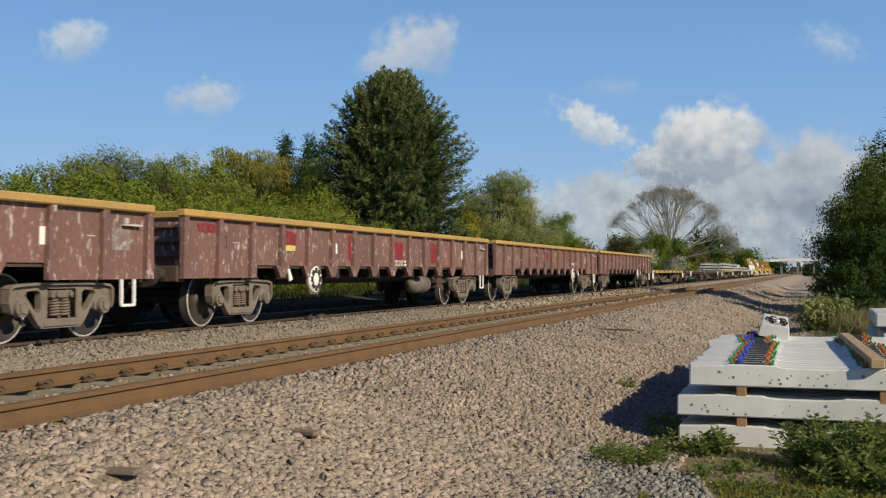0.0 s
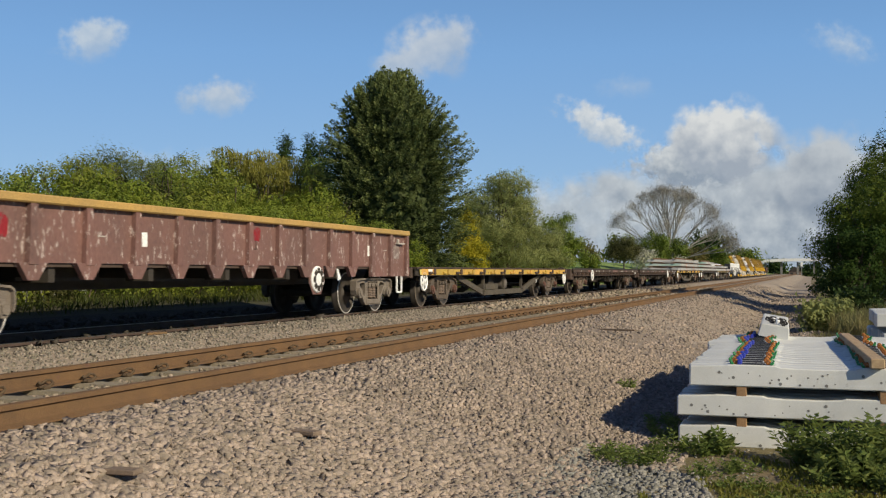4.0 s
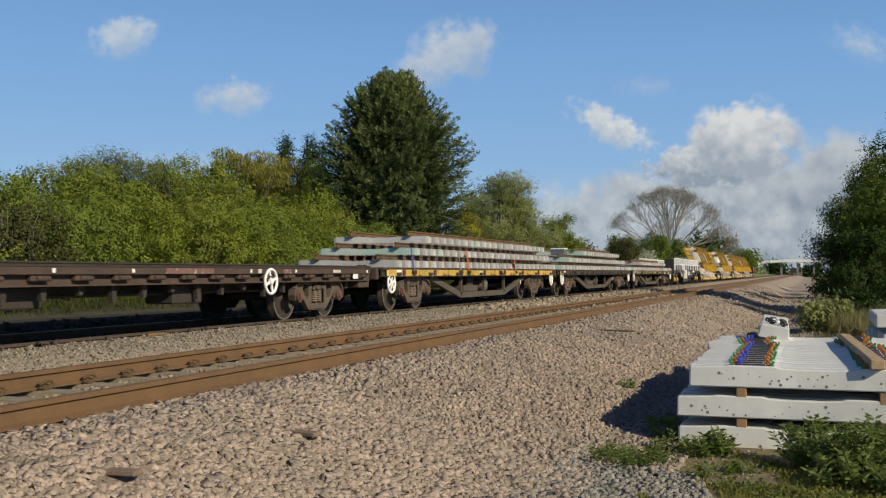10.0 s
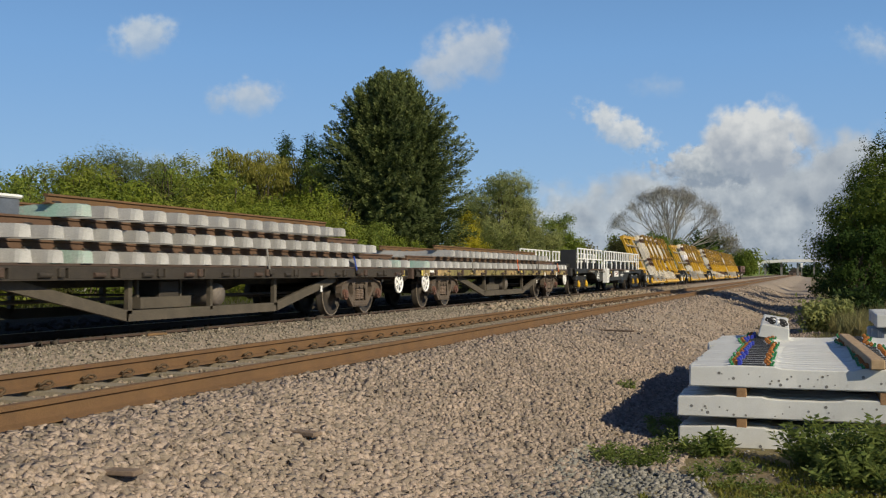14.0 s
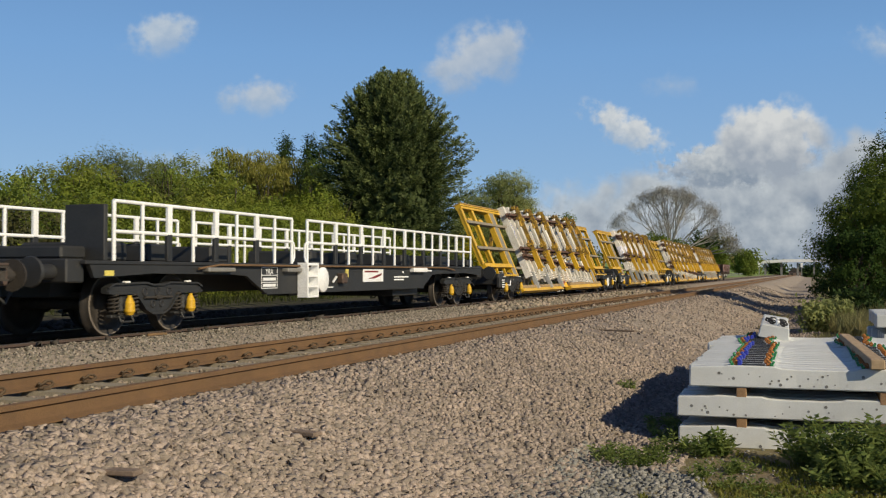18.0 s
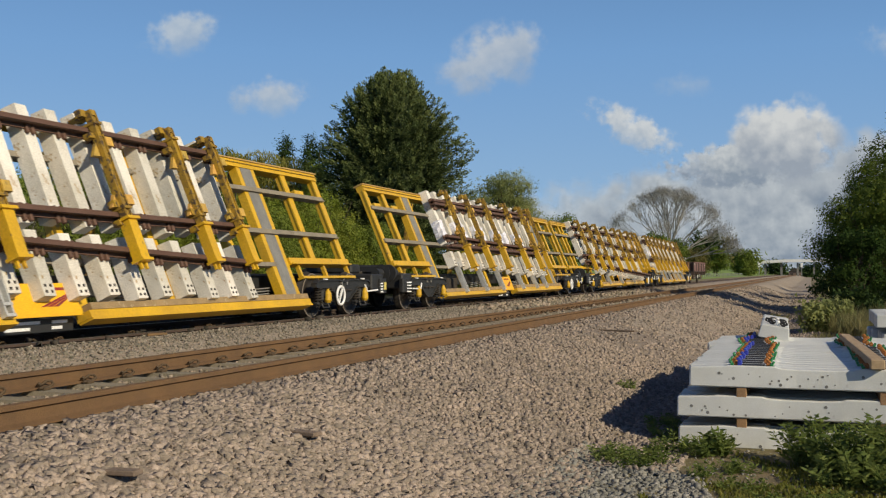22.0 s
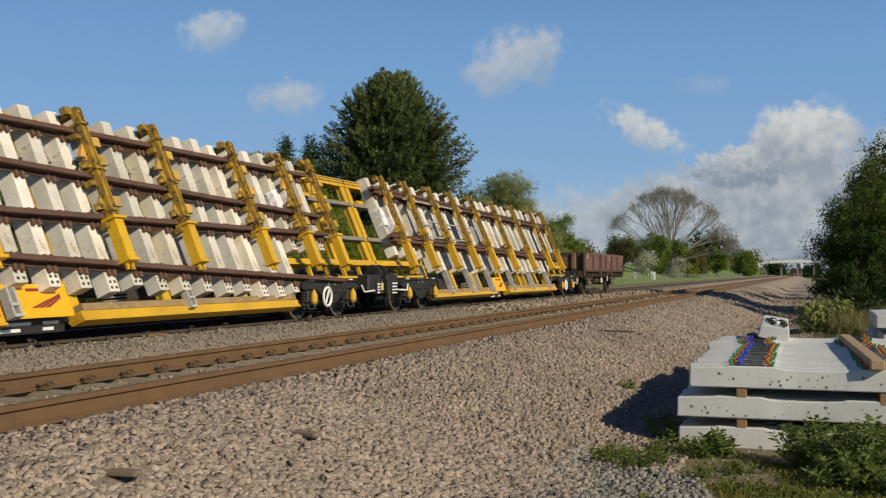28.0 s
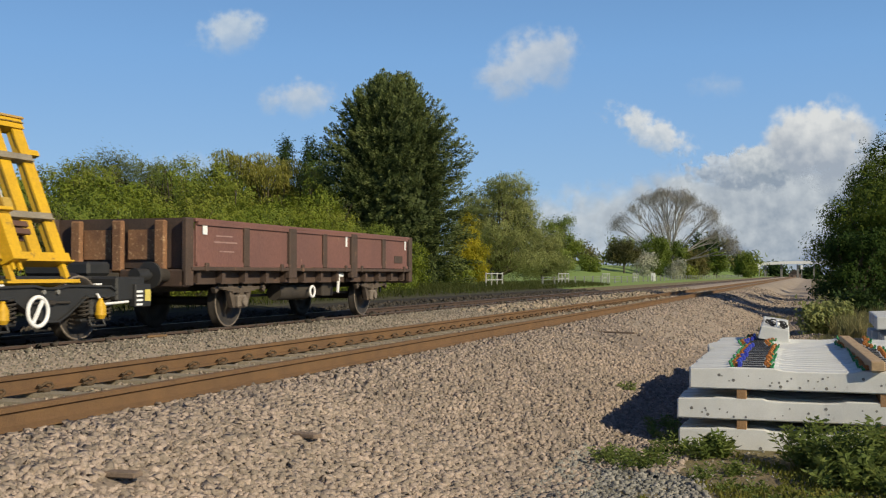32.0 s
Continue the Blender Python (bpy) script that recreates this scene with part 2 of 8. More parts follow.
def ground_z(x, y=0.0):
    """The lie of the land across the line."""
    prof = ((-3000, 0.05), (-60, 0.1), (-16, 0.26), (-14.0, 0.13), (-13.05, 0.05), (-12.4, 0.0), (-11.4, -0.03), (-10.95, -0.13), (-9.32, -0.18), (-9.12, -0.045), (-8.0, -0.07), (-7.2, -0.22), (-4.35, -0.16),
            (-3.9, -0.24), (-2.0, -0.86), (-1.2, -0.92), (6, -0.9), (3000, -0.8))
    z = float(np.interp(x, [p[0] for p in prof], [p[1] for p in prof]))
    return z + 2.0 * min(max((y - 78) / 60, 0), 1) * min(max((-17 - x) / 9, 0), 1)


def surface_z(x, y):
    """The land with its humps: low ones everywhere beside the line, higher ones along the path."""
    if not -3.8 < x < 8 or abs(y) > 150:
        return ground_z(x, y)
    high = min(max((y - 27) / 8, 0), 1) * min(max((1.0 - x) / 0.8, 0), 1) * min(max((x + 3.8) / 0.6, 0), 1)
    return ground_z(x, y) + 0.035 * noise.noise((x * 0.9, y * 0.9, 3.0)) + 0.25 * high * noise.noise((x * 0.5, y * 0.42, 8.0))


def sheet():
    xs = [-3000, -800, -250, -120, -60, -40, -33, -28, -24, -20, -17, -16, -14.6, -14, -13.05, -12.4, -11.4, -10.95, -10, -9.32, -9.12, -8.6, -8.0, -7.6, -7.2, -6, -4.6, -4.35, -4.1, -3.9] + [-3.5 + 0.3 * i for i in range(9)] + [-0.6, 0, 1, 2, 3, 4.5, 6, 9, 15, 30, 60, 150, 600, 3000]
    ys = [-3000, -600, -150, -60, -30, -15, -8] + [-4 + 0.5 * i for i in range(100)] + [46 + 1.5 * i for i in range(60)] + [140, 170, 210, 260, 330, 420, 600, 1000, 1700, 3000]
    verts, faces = [], []
    for y in ys:
        for x in xs:
            verts.append((x, y, surface_z(x, y)))
    k = len(xs)
    for j in range(len(ys) - 1):
        for i in range(k - 1):
            faces.append((j * k + i, j * k + i + 1, (j + 1) * k + i + 1, (j + 1) * k + i))
    me = bulk("ground", verts, faces, M_FIELD)
    me.materials.append(M_BALLAST)
    me.materials.append(M_EARTH)
    me.materials.append(M_DIRTYSHADE)
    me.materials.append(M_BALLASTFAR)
    me.materials.append(M_VERGESHADE)
    idx = []
    for j in range(len(ys) - 1):
        for i in range(k - 1):
            xm = (xs[i] + xs[i + 1]) / 2
            ym = (ys[j] + ys[j + 1]) / 2
            foot = -1.9 if ym < 17.5 else 0.3
            # up to y = 60 the train's bed takes the shade-darkened colour
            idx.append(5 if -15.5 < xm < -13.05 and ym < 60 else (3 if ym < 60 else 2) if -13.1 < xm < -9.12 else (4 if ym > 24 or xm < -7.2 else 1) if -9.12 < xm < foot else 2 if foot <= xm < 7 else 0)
    me.polygons.foreach_set("material_index", idx)
    return tagged(new("ground", me), "grass field, stone ballast and bare earth under the railway", "ground", kind="structure")


sheet()


def rail_profile():
    return [(-0.07, -0.159), (0.07, -0.159), (0.07, -0.148), (0.012, -0.128), (0.01, -0.045), (0.036, -0.033), (0.036, -0.004), (0.03, 0.0),
            (-0.03, 0.0), (-0.036, -0.004), (-0.036, -0.033), (-0.01, -0.045), (-0.012, -0.128), (-0.07, -0.148)]


def rail(x, bright):
    t = thing("rail", "long rusty steel running rail fixed to concrete sleepers", "rail", group="running rails", kind="structure")
    part("rail_web", Shape().prism([(x + a, b) for a, b in rail_profile()], "y", -60, 520), M_BROWN if bright else M_RUST, t)
    part("rail_head", Shape().box(x - 0.028, x + 0.028, -60, 520, 0.0005, 0.003), M_RAILTOP if bright else M_RUST, t, "worn running surface")
    return t


for x0, bright in ((TRAIN_X, True), (NEAR_X, False)):
    for s in (-0.7525, 0.7525):
        rail(x0 + s, bright)

# ---- sleepers and fastenings of the near and the far line ----
M_LINESLEEPER = mat("line_sleeper", (0.30, 0.26, 0.19), (0.24, 0.205, 0.15), 2, 0.9, 0, 0.3, 60, c=(0.34, 0.31, 0.25), spots=0.6, rand=0.12)


M_CLIP = mat("rusty_clip", (0.105, 0.068, 0.035), (0.07, 0.048, 0.028), 6, 0.8, 0.1, 0.3, 80)


def line_sleepers():
    body = Shape().prism([(-0.14, -0.36), (0.14, -0.36), (0.11, -0.165), (-0.11, -0.165)], "x", -1.25, 1.25)
    me = body.mesh("sleeper", M_LINESLEEPER)
    clip = Shape()
    for s in (-0.7525, 0.7525):
        for k in ((1,) if s < 0 else (-1,)):
            x = s + k * 0.105
            clip.box(x - 0.03, x + 0.03, -0.045, 0.045, -0.166, -0.135, 0.008)
            ring = [(x, -0.085, -0.142), (x, 0.05, -0.14), (x + 0.01 * k, 0.088, -0.118), (x - 0.02 * k, 0.10, -0.096), (x - 0.05 * k, 0.075, -0.092), (x - 0.058 * k, 0.02, -0.118), (x - 0.05 * k, -0.05, -0.125), (x - 0.015 * k, -0.062, -0.10)]
            for p, q in zip(ring, ring[1:]):
                clip.rod(p, q, 0.0125, 6)
    cme = clip.mesh("rail_clips", M_CLIP)
    for x0, name, n in ((NEAR_X, "near_track", 130), (TRAIN_X, "far_track", 110)):
        bed = thing(name, "concrete sleepers with spring clips bedded in ballast", "sleepers", pose(x0, 0, 0), kind="structure")
        for i in range(n):
            y = -3 + i * 0.60
            part("sleeper", me, None, bed).location = (0, y, 0)
            if i < 90:
                part("rail_clips", cme, None, bed).location = (0, y, 0)


line_sleepers()

# ---- ballast stones ----
def stones(name, n, xr, yr, size, material, seed, label, keep=None, sink=0.3):
    rng = np.random.default_rng(seed)
    # a crooked block with broken corners
    if size == 0.0355 or name == "grey_gravel":
        chip = np.array([(i, j, k) for i in (-1, 1) for j in (-1, 1) for k in (-1, 1)], float)
        faces = np.array([(0, 1, 3), (0, 3, 2), (4, 6, 7), (4, 7, 5), (0, 4, 5), (0, 5, 1), (2, 3, 7), (2, 7, 6), (1, 5, 7), (1, 7, 3)])
    else:
        chip = np.array([(math.cos(q), 1.2 * math.sin(q), k) for k in (-1, 1) for q in (0.3, 2.4, 4.5)]) * 1.15
        faces = np.array([(3, 4, 5), (0, 1, 4), (0, 4, 3), (1, 2, 5), (1, 5, 4), (2, 0, 3), (2, 3, 5)])
    x, y = rng.uniform(*xr, n), rng.uniform(*yr, n)
    if keep is not None:
        ok = keep(x, y)
        x, y = x[ok], y[ok]
        n = len(x)
    z = np.array([surface_z(a, b) for a, b in zip(x, y)])
    s = size * np.clip(rng.lognormal(0, 0.28, n), 0.5, 1.6)
    v = chip[None] * np.stack([s * rng.uniform(0.46, 0.78, n), s * rng.uniform(0.36, 0.6, n), s * rng.uniform(0.2, 0.36, n)], 1)[:, None]
    v = v * (1 + rng.uniform(-0.5, 0.22, v.shape))
    a, b, c = rng.uniform(0, 6.28, n), rng.normal(0, 0.34, n), rng.normal(0, 0.34, n)
    ca, sa, cb, sb, cc, sc = np.cos(a), np.sin(a), np.cos(b), np.sin(b), np.cos(c), np.sin(c)
    X, Y, Z = v[..., 0], v[..., 1], v[..., 2]
    Y, Z = Y * cb[:, None] - Z * sb[:, None], Y * sb[:, None] + Z * cb[:, None]
    X, Z = X * cc[:, None] - Z * sc[:, None], X * sc[:, None] + Z * cc[:, None]
    X, Y = X * ca[:, None] - Y * sa[:, None], X * sa[:, None] + Y * ca[:, None]
    lift = rng.uniform(-sink, 0.38, n) * s
    v = np.stack([X + x[:, None], Y + y[:, None], Z + (z + lift)[:, None]], 2).reshape(-1, 3)
    f = (faces[None] + len(chip) * np.arange(n)[:, None, None]).reshape(-1, 3)
    me = bulk(name, v, f, material)
    return tagged(new(name, me), label, "gravel", kind="stuff")


def off_rails(x, y):
    ok = np.ones(len(x), bool)
    for x0 in (NEAR_X, TRAIN_X):
        for s in (-0.7525, 0.7525):
            ok &= np.abs(x - x0 - s) > 0.13
        on = (np.abs(x - x0) < 1.3) & (np.abs((y + 3 + 0.3) % 0.6 - 0.3) < 0.05)
        ok &= ~on
    return ok


LBL = "loose pinkish-beige crushed stone ballast beside the track"
stones("ballast_near", 36000, (-4.9, -1.75), (4.0, 9.0), 0.0355, M_STONE, 1, LBL, lambda x, y: off_rails(x, y) & ((y > 4.9) | (x < -2.9)))
stones("ballast_middle", 31000, (-4.9, -1.75), (9.0, 19.0), 0.037, M_STONE, 2, LBL, off_rails, 0.45)
stones("ballast_beyond", 25000, (-4.9, 0.3), (19.0, 46.0), 0.045, M_STONE, 3, LBL, off_rails, 0.7)
stones("ballast_foot", 3200, (-1.9, -1.15), (9.6, 14.5), 0.042, M_STONE, 12, LBL)
stones("ballast_far", 6500, (-4.7, 0.3), (46.0, 90.0), 0.07, M_STONE, 4, LBL)
stones("ballast_bed", 18000, (-7.15, -4.9), (5.5, 26.0), 0.034, M_BEDSTONE, 5, "loose stone ballast between the rails", off_rails)
stones("ballast_bed_far", 7000, (-8.6, -4.9), (26.0, 75.0), 0.09, M_BEDSTONE, 6, "loose stone ballast between the rails", off_rails)
# stones in the colour darkened for shadow under the train
stones("ballast_far_side", 7000, (-12.3, -9.0), (8.0, 60.0), 0.085, M_SHADESTONE, 8, "loose stone ballast between the rails", off_rails)
stones("grey_gravel", 13000, (-2.15, -0.4), (6.0, 10.6), 0.030, M_GREYSTONE, 7, "patch of loose grey gravel at the ballast's foot", lambda x, y: x + 0.25 * np.sin(y * 2.1) < -0.80 - 0.12 * np.maximum(y - 9.4, 0) * 4 + 0.1 * np.sin(x * 9 + y * 5))
stones("six_foot_stone", 20000, (-9.13, -7.0), (8.5, 36.0), 0.0305, M_SIXFOOT, 10, "loose stone ballast between the two lines", off_rails)
stones("path_grit", 1500, (-1.2, 1.5), (6.5, 11.2), 0.02, M_GREYSTONE, 9, "scattered grit on bare earth")


def board(x, y, z, length, turn, label, material=None):
    t = thing("broken_board", label, "board", pose(x, y, z, 0, 0, turn))
    part("plank", Shape().box(-length / 2, length / 2, -0.05, 0.05, -0.01, 0.022, 0.006), material or M_OLDWOOD, t)


M_OLDWOOD = mat("weathered_wood", (0.21, 0.155, 0.115), (0.16, 0.12, 0.09), 5, 0.9, 0, 0.4, 70)
board(-3.53, 7.13, -0.315, 0.24, -12, "short weathered board lying on the ballast")
board(-3.74, 5.18, -0.268, 0.26, 4, "short weathered board lying on the ballast")
M_ORANGEWOOD = mat("rusty_board", (0.21, 0.125, 0.055), (0.16, 0.1, 0.05), 5, 0.9, 0, 0.4, 70)
board(-9.02, 13.35, -0.03, 0.4, 82, "rust-stained board lying beside the far rail", M_ORANGEWOOD)
board(-3.7, 20.6, -0.25, 1.1, -15, "pale weathered board lying on the ballast by the rail")

# ---- the stack of new concrete sleepers ----
M_NEWCON = mat("new_concrete", (0.64, 0.655, 0.645), (0.55, 0.565, 0.555), 2.2, 0.5, 0, 0.14, 110, c=(0.38, 0.38, 0.36), spots=0.65, rand=0.08, grainy=0.35)
M_PIT = mat("dark_pit", (0.16, 0.16, 0.155), (0.2, 0.2, 0.19), 8, 0.95, 0, 0.4, 90)
M_PADBLACK = mat("rubber_pad", (0.018, 0.018, 0.02), (0.025, 0.025, 0.026), 5, 0.6, 0, 0.2, 60)
M_NYBLUE = mat("blue_nylon", (0.035, 0.05, 0.42), (0.03, 0.045, 0.36), 4, 0.45, 0, 0.1, 60)
M_NYGREEN = mat("green_nylon", (0.02, 0.22, 0.07), (0.02, 0.18, 0.06), 4, 0.45, 0, 0.1, 60)
M_CLIPRUST = mat("orange_clip", (0.42, 0.16, 0.03), (0.36, 0.13, 0.03), 4, 0.6, 0.1, 0.2, 60)
M_PINE = mat("weathered_pine", (0.45, 0.33, 0.20), (0.36, 0.25, 0.15), 5, 0.8, 0, 0.3, 80, stretch=(4, 0.6, 4))
M_PACKER = mat("packing_timber", (0.36, 0.21, 0.10), (0.28, 0.17, 0.09), 4, 0.8, 0, 0.3, 70)


def new_sleeper_mesh():
    """Sleeper with raised rail seats, a sloped end and a waist."""
    secs = []
    for x, w, h in ((-1.25, 0.13, 0.19), (-1.235, 0.137, 0.2), (-0.9, 0.136, 0.214), (-0.86, 0.136, 0.222), (-0.4, 0.134, 0.22), (-0.35, 0.134, 0.205), (-0.2, 0.128, 0.195),
                    (0.2, 0.128, 0.195), (0.35, 0.134, 0.205), (0.4, 0.134, 0.22), (0.86, 0.136, 0.222), (0.9, 0.136, 0.214), (1.235, 0.137, 0.2), (1.25, 0.13, 0.19)):
        secs.append([(x, -w, 0.012), (x, -w + 0.012, 0), (x, w - 0.012, 0), (x, w, 0.012), (x, w - 0.015, h - 0.01), (x, w - 0.028, h), (x, -w + 0.028, h), (x, -w + 0.015, h - 0.01)])
    vs = [p for s in secs for p in s]
    fs = [tuple(range(8)), tuple(range(len(vs) - 8, len(vs)))[::-1]]
    for i in range(len(secs) - 1):
        for j in range(8):
            a, b = i * 8 + j, i * 8 + (j + 1) % 8
            fs.append((a, a + 8, b + 8, b))
    return Shape().add(vs, fs).mesh("new_sleeper", M_NEWCON)


NEW_SLEEPER = new_sleeper_mesh()
HOLES = [Shape().rod((0, -0.0025, 0), (0, 0.03, 0), r, 9).mesh("air_hole", M_PIT) for r in (0.007, 0.009, 0.012, 0.016)]
PADS = {}
for s in (-0.63, 0.63):
    PADS["pad", s] = Shape().box(s - 0.125, s + 0.125, -0.062, 0.062, 0.222, 0.231).mesh("rail_pad", M_PADBLACK)
    for k, m in ((-1, M_NYGREEN), (1, M_NYBLUE)):
        sh = Shape()
        for q in (-0.055, 0.055):
            sh.rod((s + k * 0.2, q, 0.222), (s + k * 0.212, q, 0.262), 0.011, 7)
        sh.box(s + k * 0.195 - 0.016, s + k * 0.195 + 0.016, -0.085, 0.085, 0.222, 0.242, 0.004)
        PADS["insulator", s, k] = sh.mesh("insulator", M_NYGREEN)
        if s < 0 and k < 0:
            PADS["shim", s] = Shape().box(s - 0.14, s - 0.1, -0.08, 0.08, 0.222, 0.256, 0.005).rod((s - 0.12, -0.07, 0.256), (s - 0.12, 0.07, 0.256), 0.02, 8).mesh("shim", M_NYBLUE)
        cl = Shape()
        cl.hoop((s + k * 0.162, -0.04, 0.246), 0.018, 0.0085, "y", 10, 5).hoop((s + k * 0.162, 0.045, 0.246), 0.018, 0.0085, "y", 10, 5).box(s + k * 0.162 - 0.02, s + k * 0.162 + 0.02, -0.055, 0.06, 0.222, 0.246, 0.004)
        PADS["clip", s, k] = cl.mesh("spring_clip", M_CLIPRUST)


def new_sleeper(m, rnd, pits=False, fittings=True):
    t = thing("concrete_sleeper", "new pale grey concrete railway sleeper with coloured rail fittings", "sleeper", m, "stacked sleepers")
    part("concrete_body", NEW_SLEEPER, None, t)
    if fittings:
        for s in (-0.63, 0.63):
            part("rail_pad", PADS["pad", s], None, t, "black rubber pad")
            if s < 0:
                part("shim", PADS["shim", s], None, t, "blue nylon shim")
            for k in (-1, 1):
                part("insulator", PADS["insulator", s, k], None, t, "coloured nylon insulator")
                part("spring_clip", PADS["clip", s, k], None, t, "orange-brown spring clip")
    if pits:
        for _ in range(26):
            x, z, me = rnd.uniform(-1.15, 1.15), rnd.uniform(0.03, 0.15), rnd.choice(HOLES)
            w = float(np.interp(abs(x), (0.2, 0.35, 0.9, 1.23), (0.128, 0.134, 0.136, 0.137)))
            part("air_hole", me, None, t, "dark air hole in the face").location = (x, -w + 0.015 * (z - 0.012) / 0.185, z)
    return t


def sleeper_stack(x, y0, rows, zs, seed):
    rnd = random.Random(seed)
    for k, z in enumerate(zs):
        for i in range(rows):
            dx = (-0.06, -0.08, 0.02)[k % 3] + rnd.uniform(-0.02, 0.02) + (0.03 if rnd.random() < 0.15 else 0)
            if k == 2 and i > rows * 0.55:
                dx -= 0.1 + 0.03 * math.sin(i)
            new_sleeper(pose(x + dx, y0 + 0.14 + i * 0.286, z, 0, 0, rnd.uniform(-0.3, 0.3)), rnd, i == 0, k == len(zs) - 1)
        if k < len(zs) - 1:
            for px in (-0.68, 0.68):
                t = thing("packing_timber", "square brown softwood packing timber between sleeper layers", "timber", pose(x + px, y0, 0), "packing timbers")
                part("timber_bar", Shape().box(-0.05, 0.05, 0.02, rows * 0.286 - 0.03, z + 0.178, zs[k + 1] + 0.001, 0.006), M_PACKER, t)


sleeper_stack(0.0, 11.3, 20, (-0.92, -0.61, -0.30), 11)
rnd_s = random.Random(5)
lone = new_sleeper(pose(-0.55, 17.3, -0.05, 0, -1.0, 91.5) @ Matrix.Rotation(radians(9), 4, "X") @ Matrix.Diagonal((1.05, 1.6, 0.9, 1)), rnd_s, False, False)
for x, y in ((-1.12, -0.07), (-0.98, 0.03), (-0.86, -0.04), (-0.74, 0.06), (-0.6, -0.06), (-0.46, 0.02)):
    part("rail_pad", Shape().box(x - 0.04, x + 0.04, y - 0.016, y + 0.016, 0.2, 0.235, 0.006).rod((x - 0.03, y - 0.012, 0.24), (x + 0.04, y + 0.022, 0.275), 0.013, 6).hoop((x, y, 0.25), 0.028, 0.01, "x", 10, 5), M_PADBLACK, lone, "black rubber fitting")
for x, y in ((-1.06, -0.02), (-0.8, 0.02), (-0.52, -0.02)):
    part("insulator", Shape().box(x - 0.05, x + 0.05, y - 0.016, y + 0.02, 0.2, 0.285, 0.012), M_WHITE, lone, "white nylon insulator")
sleeper_stack(2.3, 18.2, 10, (-0.92, -0.61, -0.30, 0.0), 12)
beam_ = thing("timber_baulk", "long square brown timber lying across the sleeper stack", "timber", pose(0.61, 11.22, -0.075, 0, 0, 2.2))
part("baulk", Shape().box(-0.068, 0.068, 0.0, 4.6, 0.0, 0.1, 0.01), M_PINE, beam_)

# ---- the train: running gear ----
WHEEL_R = 0.43


def spot(centre):
    return pose(TRAIN_X, centre, 0)


def make_wheel_meshes():
    prof = [(0.09, 0.80), (0.13, 0.80), (0.15, 0.755), (0.33, 0.735), (0.35, 0.775), (0.404, 0.781)]
    back = [(WHEEL_R, 0.775), (WHEEL_R + 0.006, 0.70), (WHEEL_R + 0.035, 0.665), (WHEEL_R + 0.03, 0.645), (0.36, 0.64), (0.34, 0.69), (0.14, 0.71), (0.09, 0.66)]
    wheels, rims = [], []
    for s in (1, -1):
        w, r = Shape(), Shape()
        w.lathe([(a, s * b) for a, b in prof], 28)
        w.lathe([(a, s * b) for a, b in back], 28)
        r.lathe([(0.404, s * 0.781), (0.41, s * 0.785), (0.426, s * 0.782), (WHEEL_R, s * 0.775)], 32)
        wheels.append(w.mesh("wheel", M_WHEEL))
        rims.append(r.mesh("rim", M_RIM))
    axle = Shape().rod((-0.9, 0, 0), (0.9, 0, 0), 0.075, 14).mesh("wheelset", M_GRIME)
    return wheels, rims, axle


WHEELS, RIMS, AXLE = make_wheel_meshes()
DULL_RIMS = []
for rim_mesh in RIMS:
    DULL_RIMS.append(rim_mesh.copy())
    DULL_RIMS[-1].materials[0] = M_BOGIE


def wheelset(parent, y, dull=False):
    ax = part("wheelset", AXLE, None, parent)
    ax.location = (0, y, WHEEL_R)
    for k in (0, 1):
        part("wheel", WHEELS[k], None, ax)
        if dull:
            part("rim", DULL_RIMS[k], None, ax, "dark wheel rim")
        else:
            part("rim", RIMS[k], None, ax, "polished wheel rim")
    return ax


M_SPRING = mat("spring_steel", (0.20, 0.15, 0.12), (0.14, 0.11, 0.09), 5, 0.7, 0.1, 0.2, 60)


def coil(sh, x, y, z0, z1, r, turns=5):
    """A coil spring: a round bar wound in a helix."""
    n, k, w = turns * 9, 4, 0.016
    vs = []
    for i in range(n + 1):
        a = 2 * math.pi * i / 9
        z = z0 + w + (z1 - z0 - 2 * w) * i / n
        for j in range(k):
            b = 2 * math.pi * j / k
            rr = r + w * math.cos(b)
            vs.append((x + rr * math.cos(a), y + rr * math.sin(a), z + w * math.sin(b)))
    fs = [(i * k + j, i * k + (j + 1) % k, (i + 1) * k + (j + 1) % k, (i + 1) * k + j) for i in range(n) for j in range(k)]
    sh.add(vs, fs + [tuple(range(k))[::-1], tuple(range(n * k, n * k + k))], True)


M_AXLECAP = mat("red_axle_cap", (0.15, 0.07, 0.052), (0.10, 0.055, 0.042), 6, 0.8, 0, 0.3, 60, c=(0.08, 0.06, 0.05), spots=0.56)


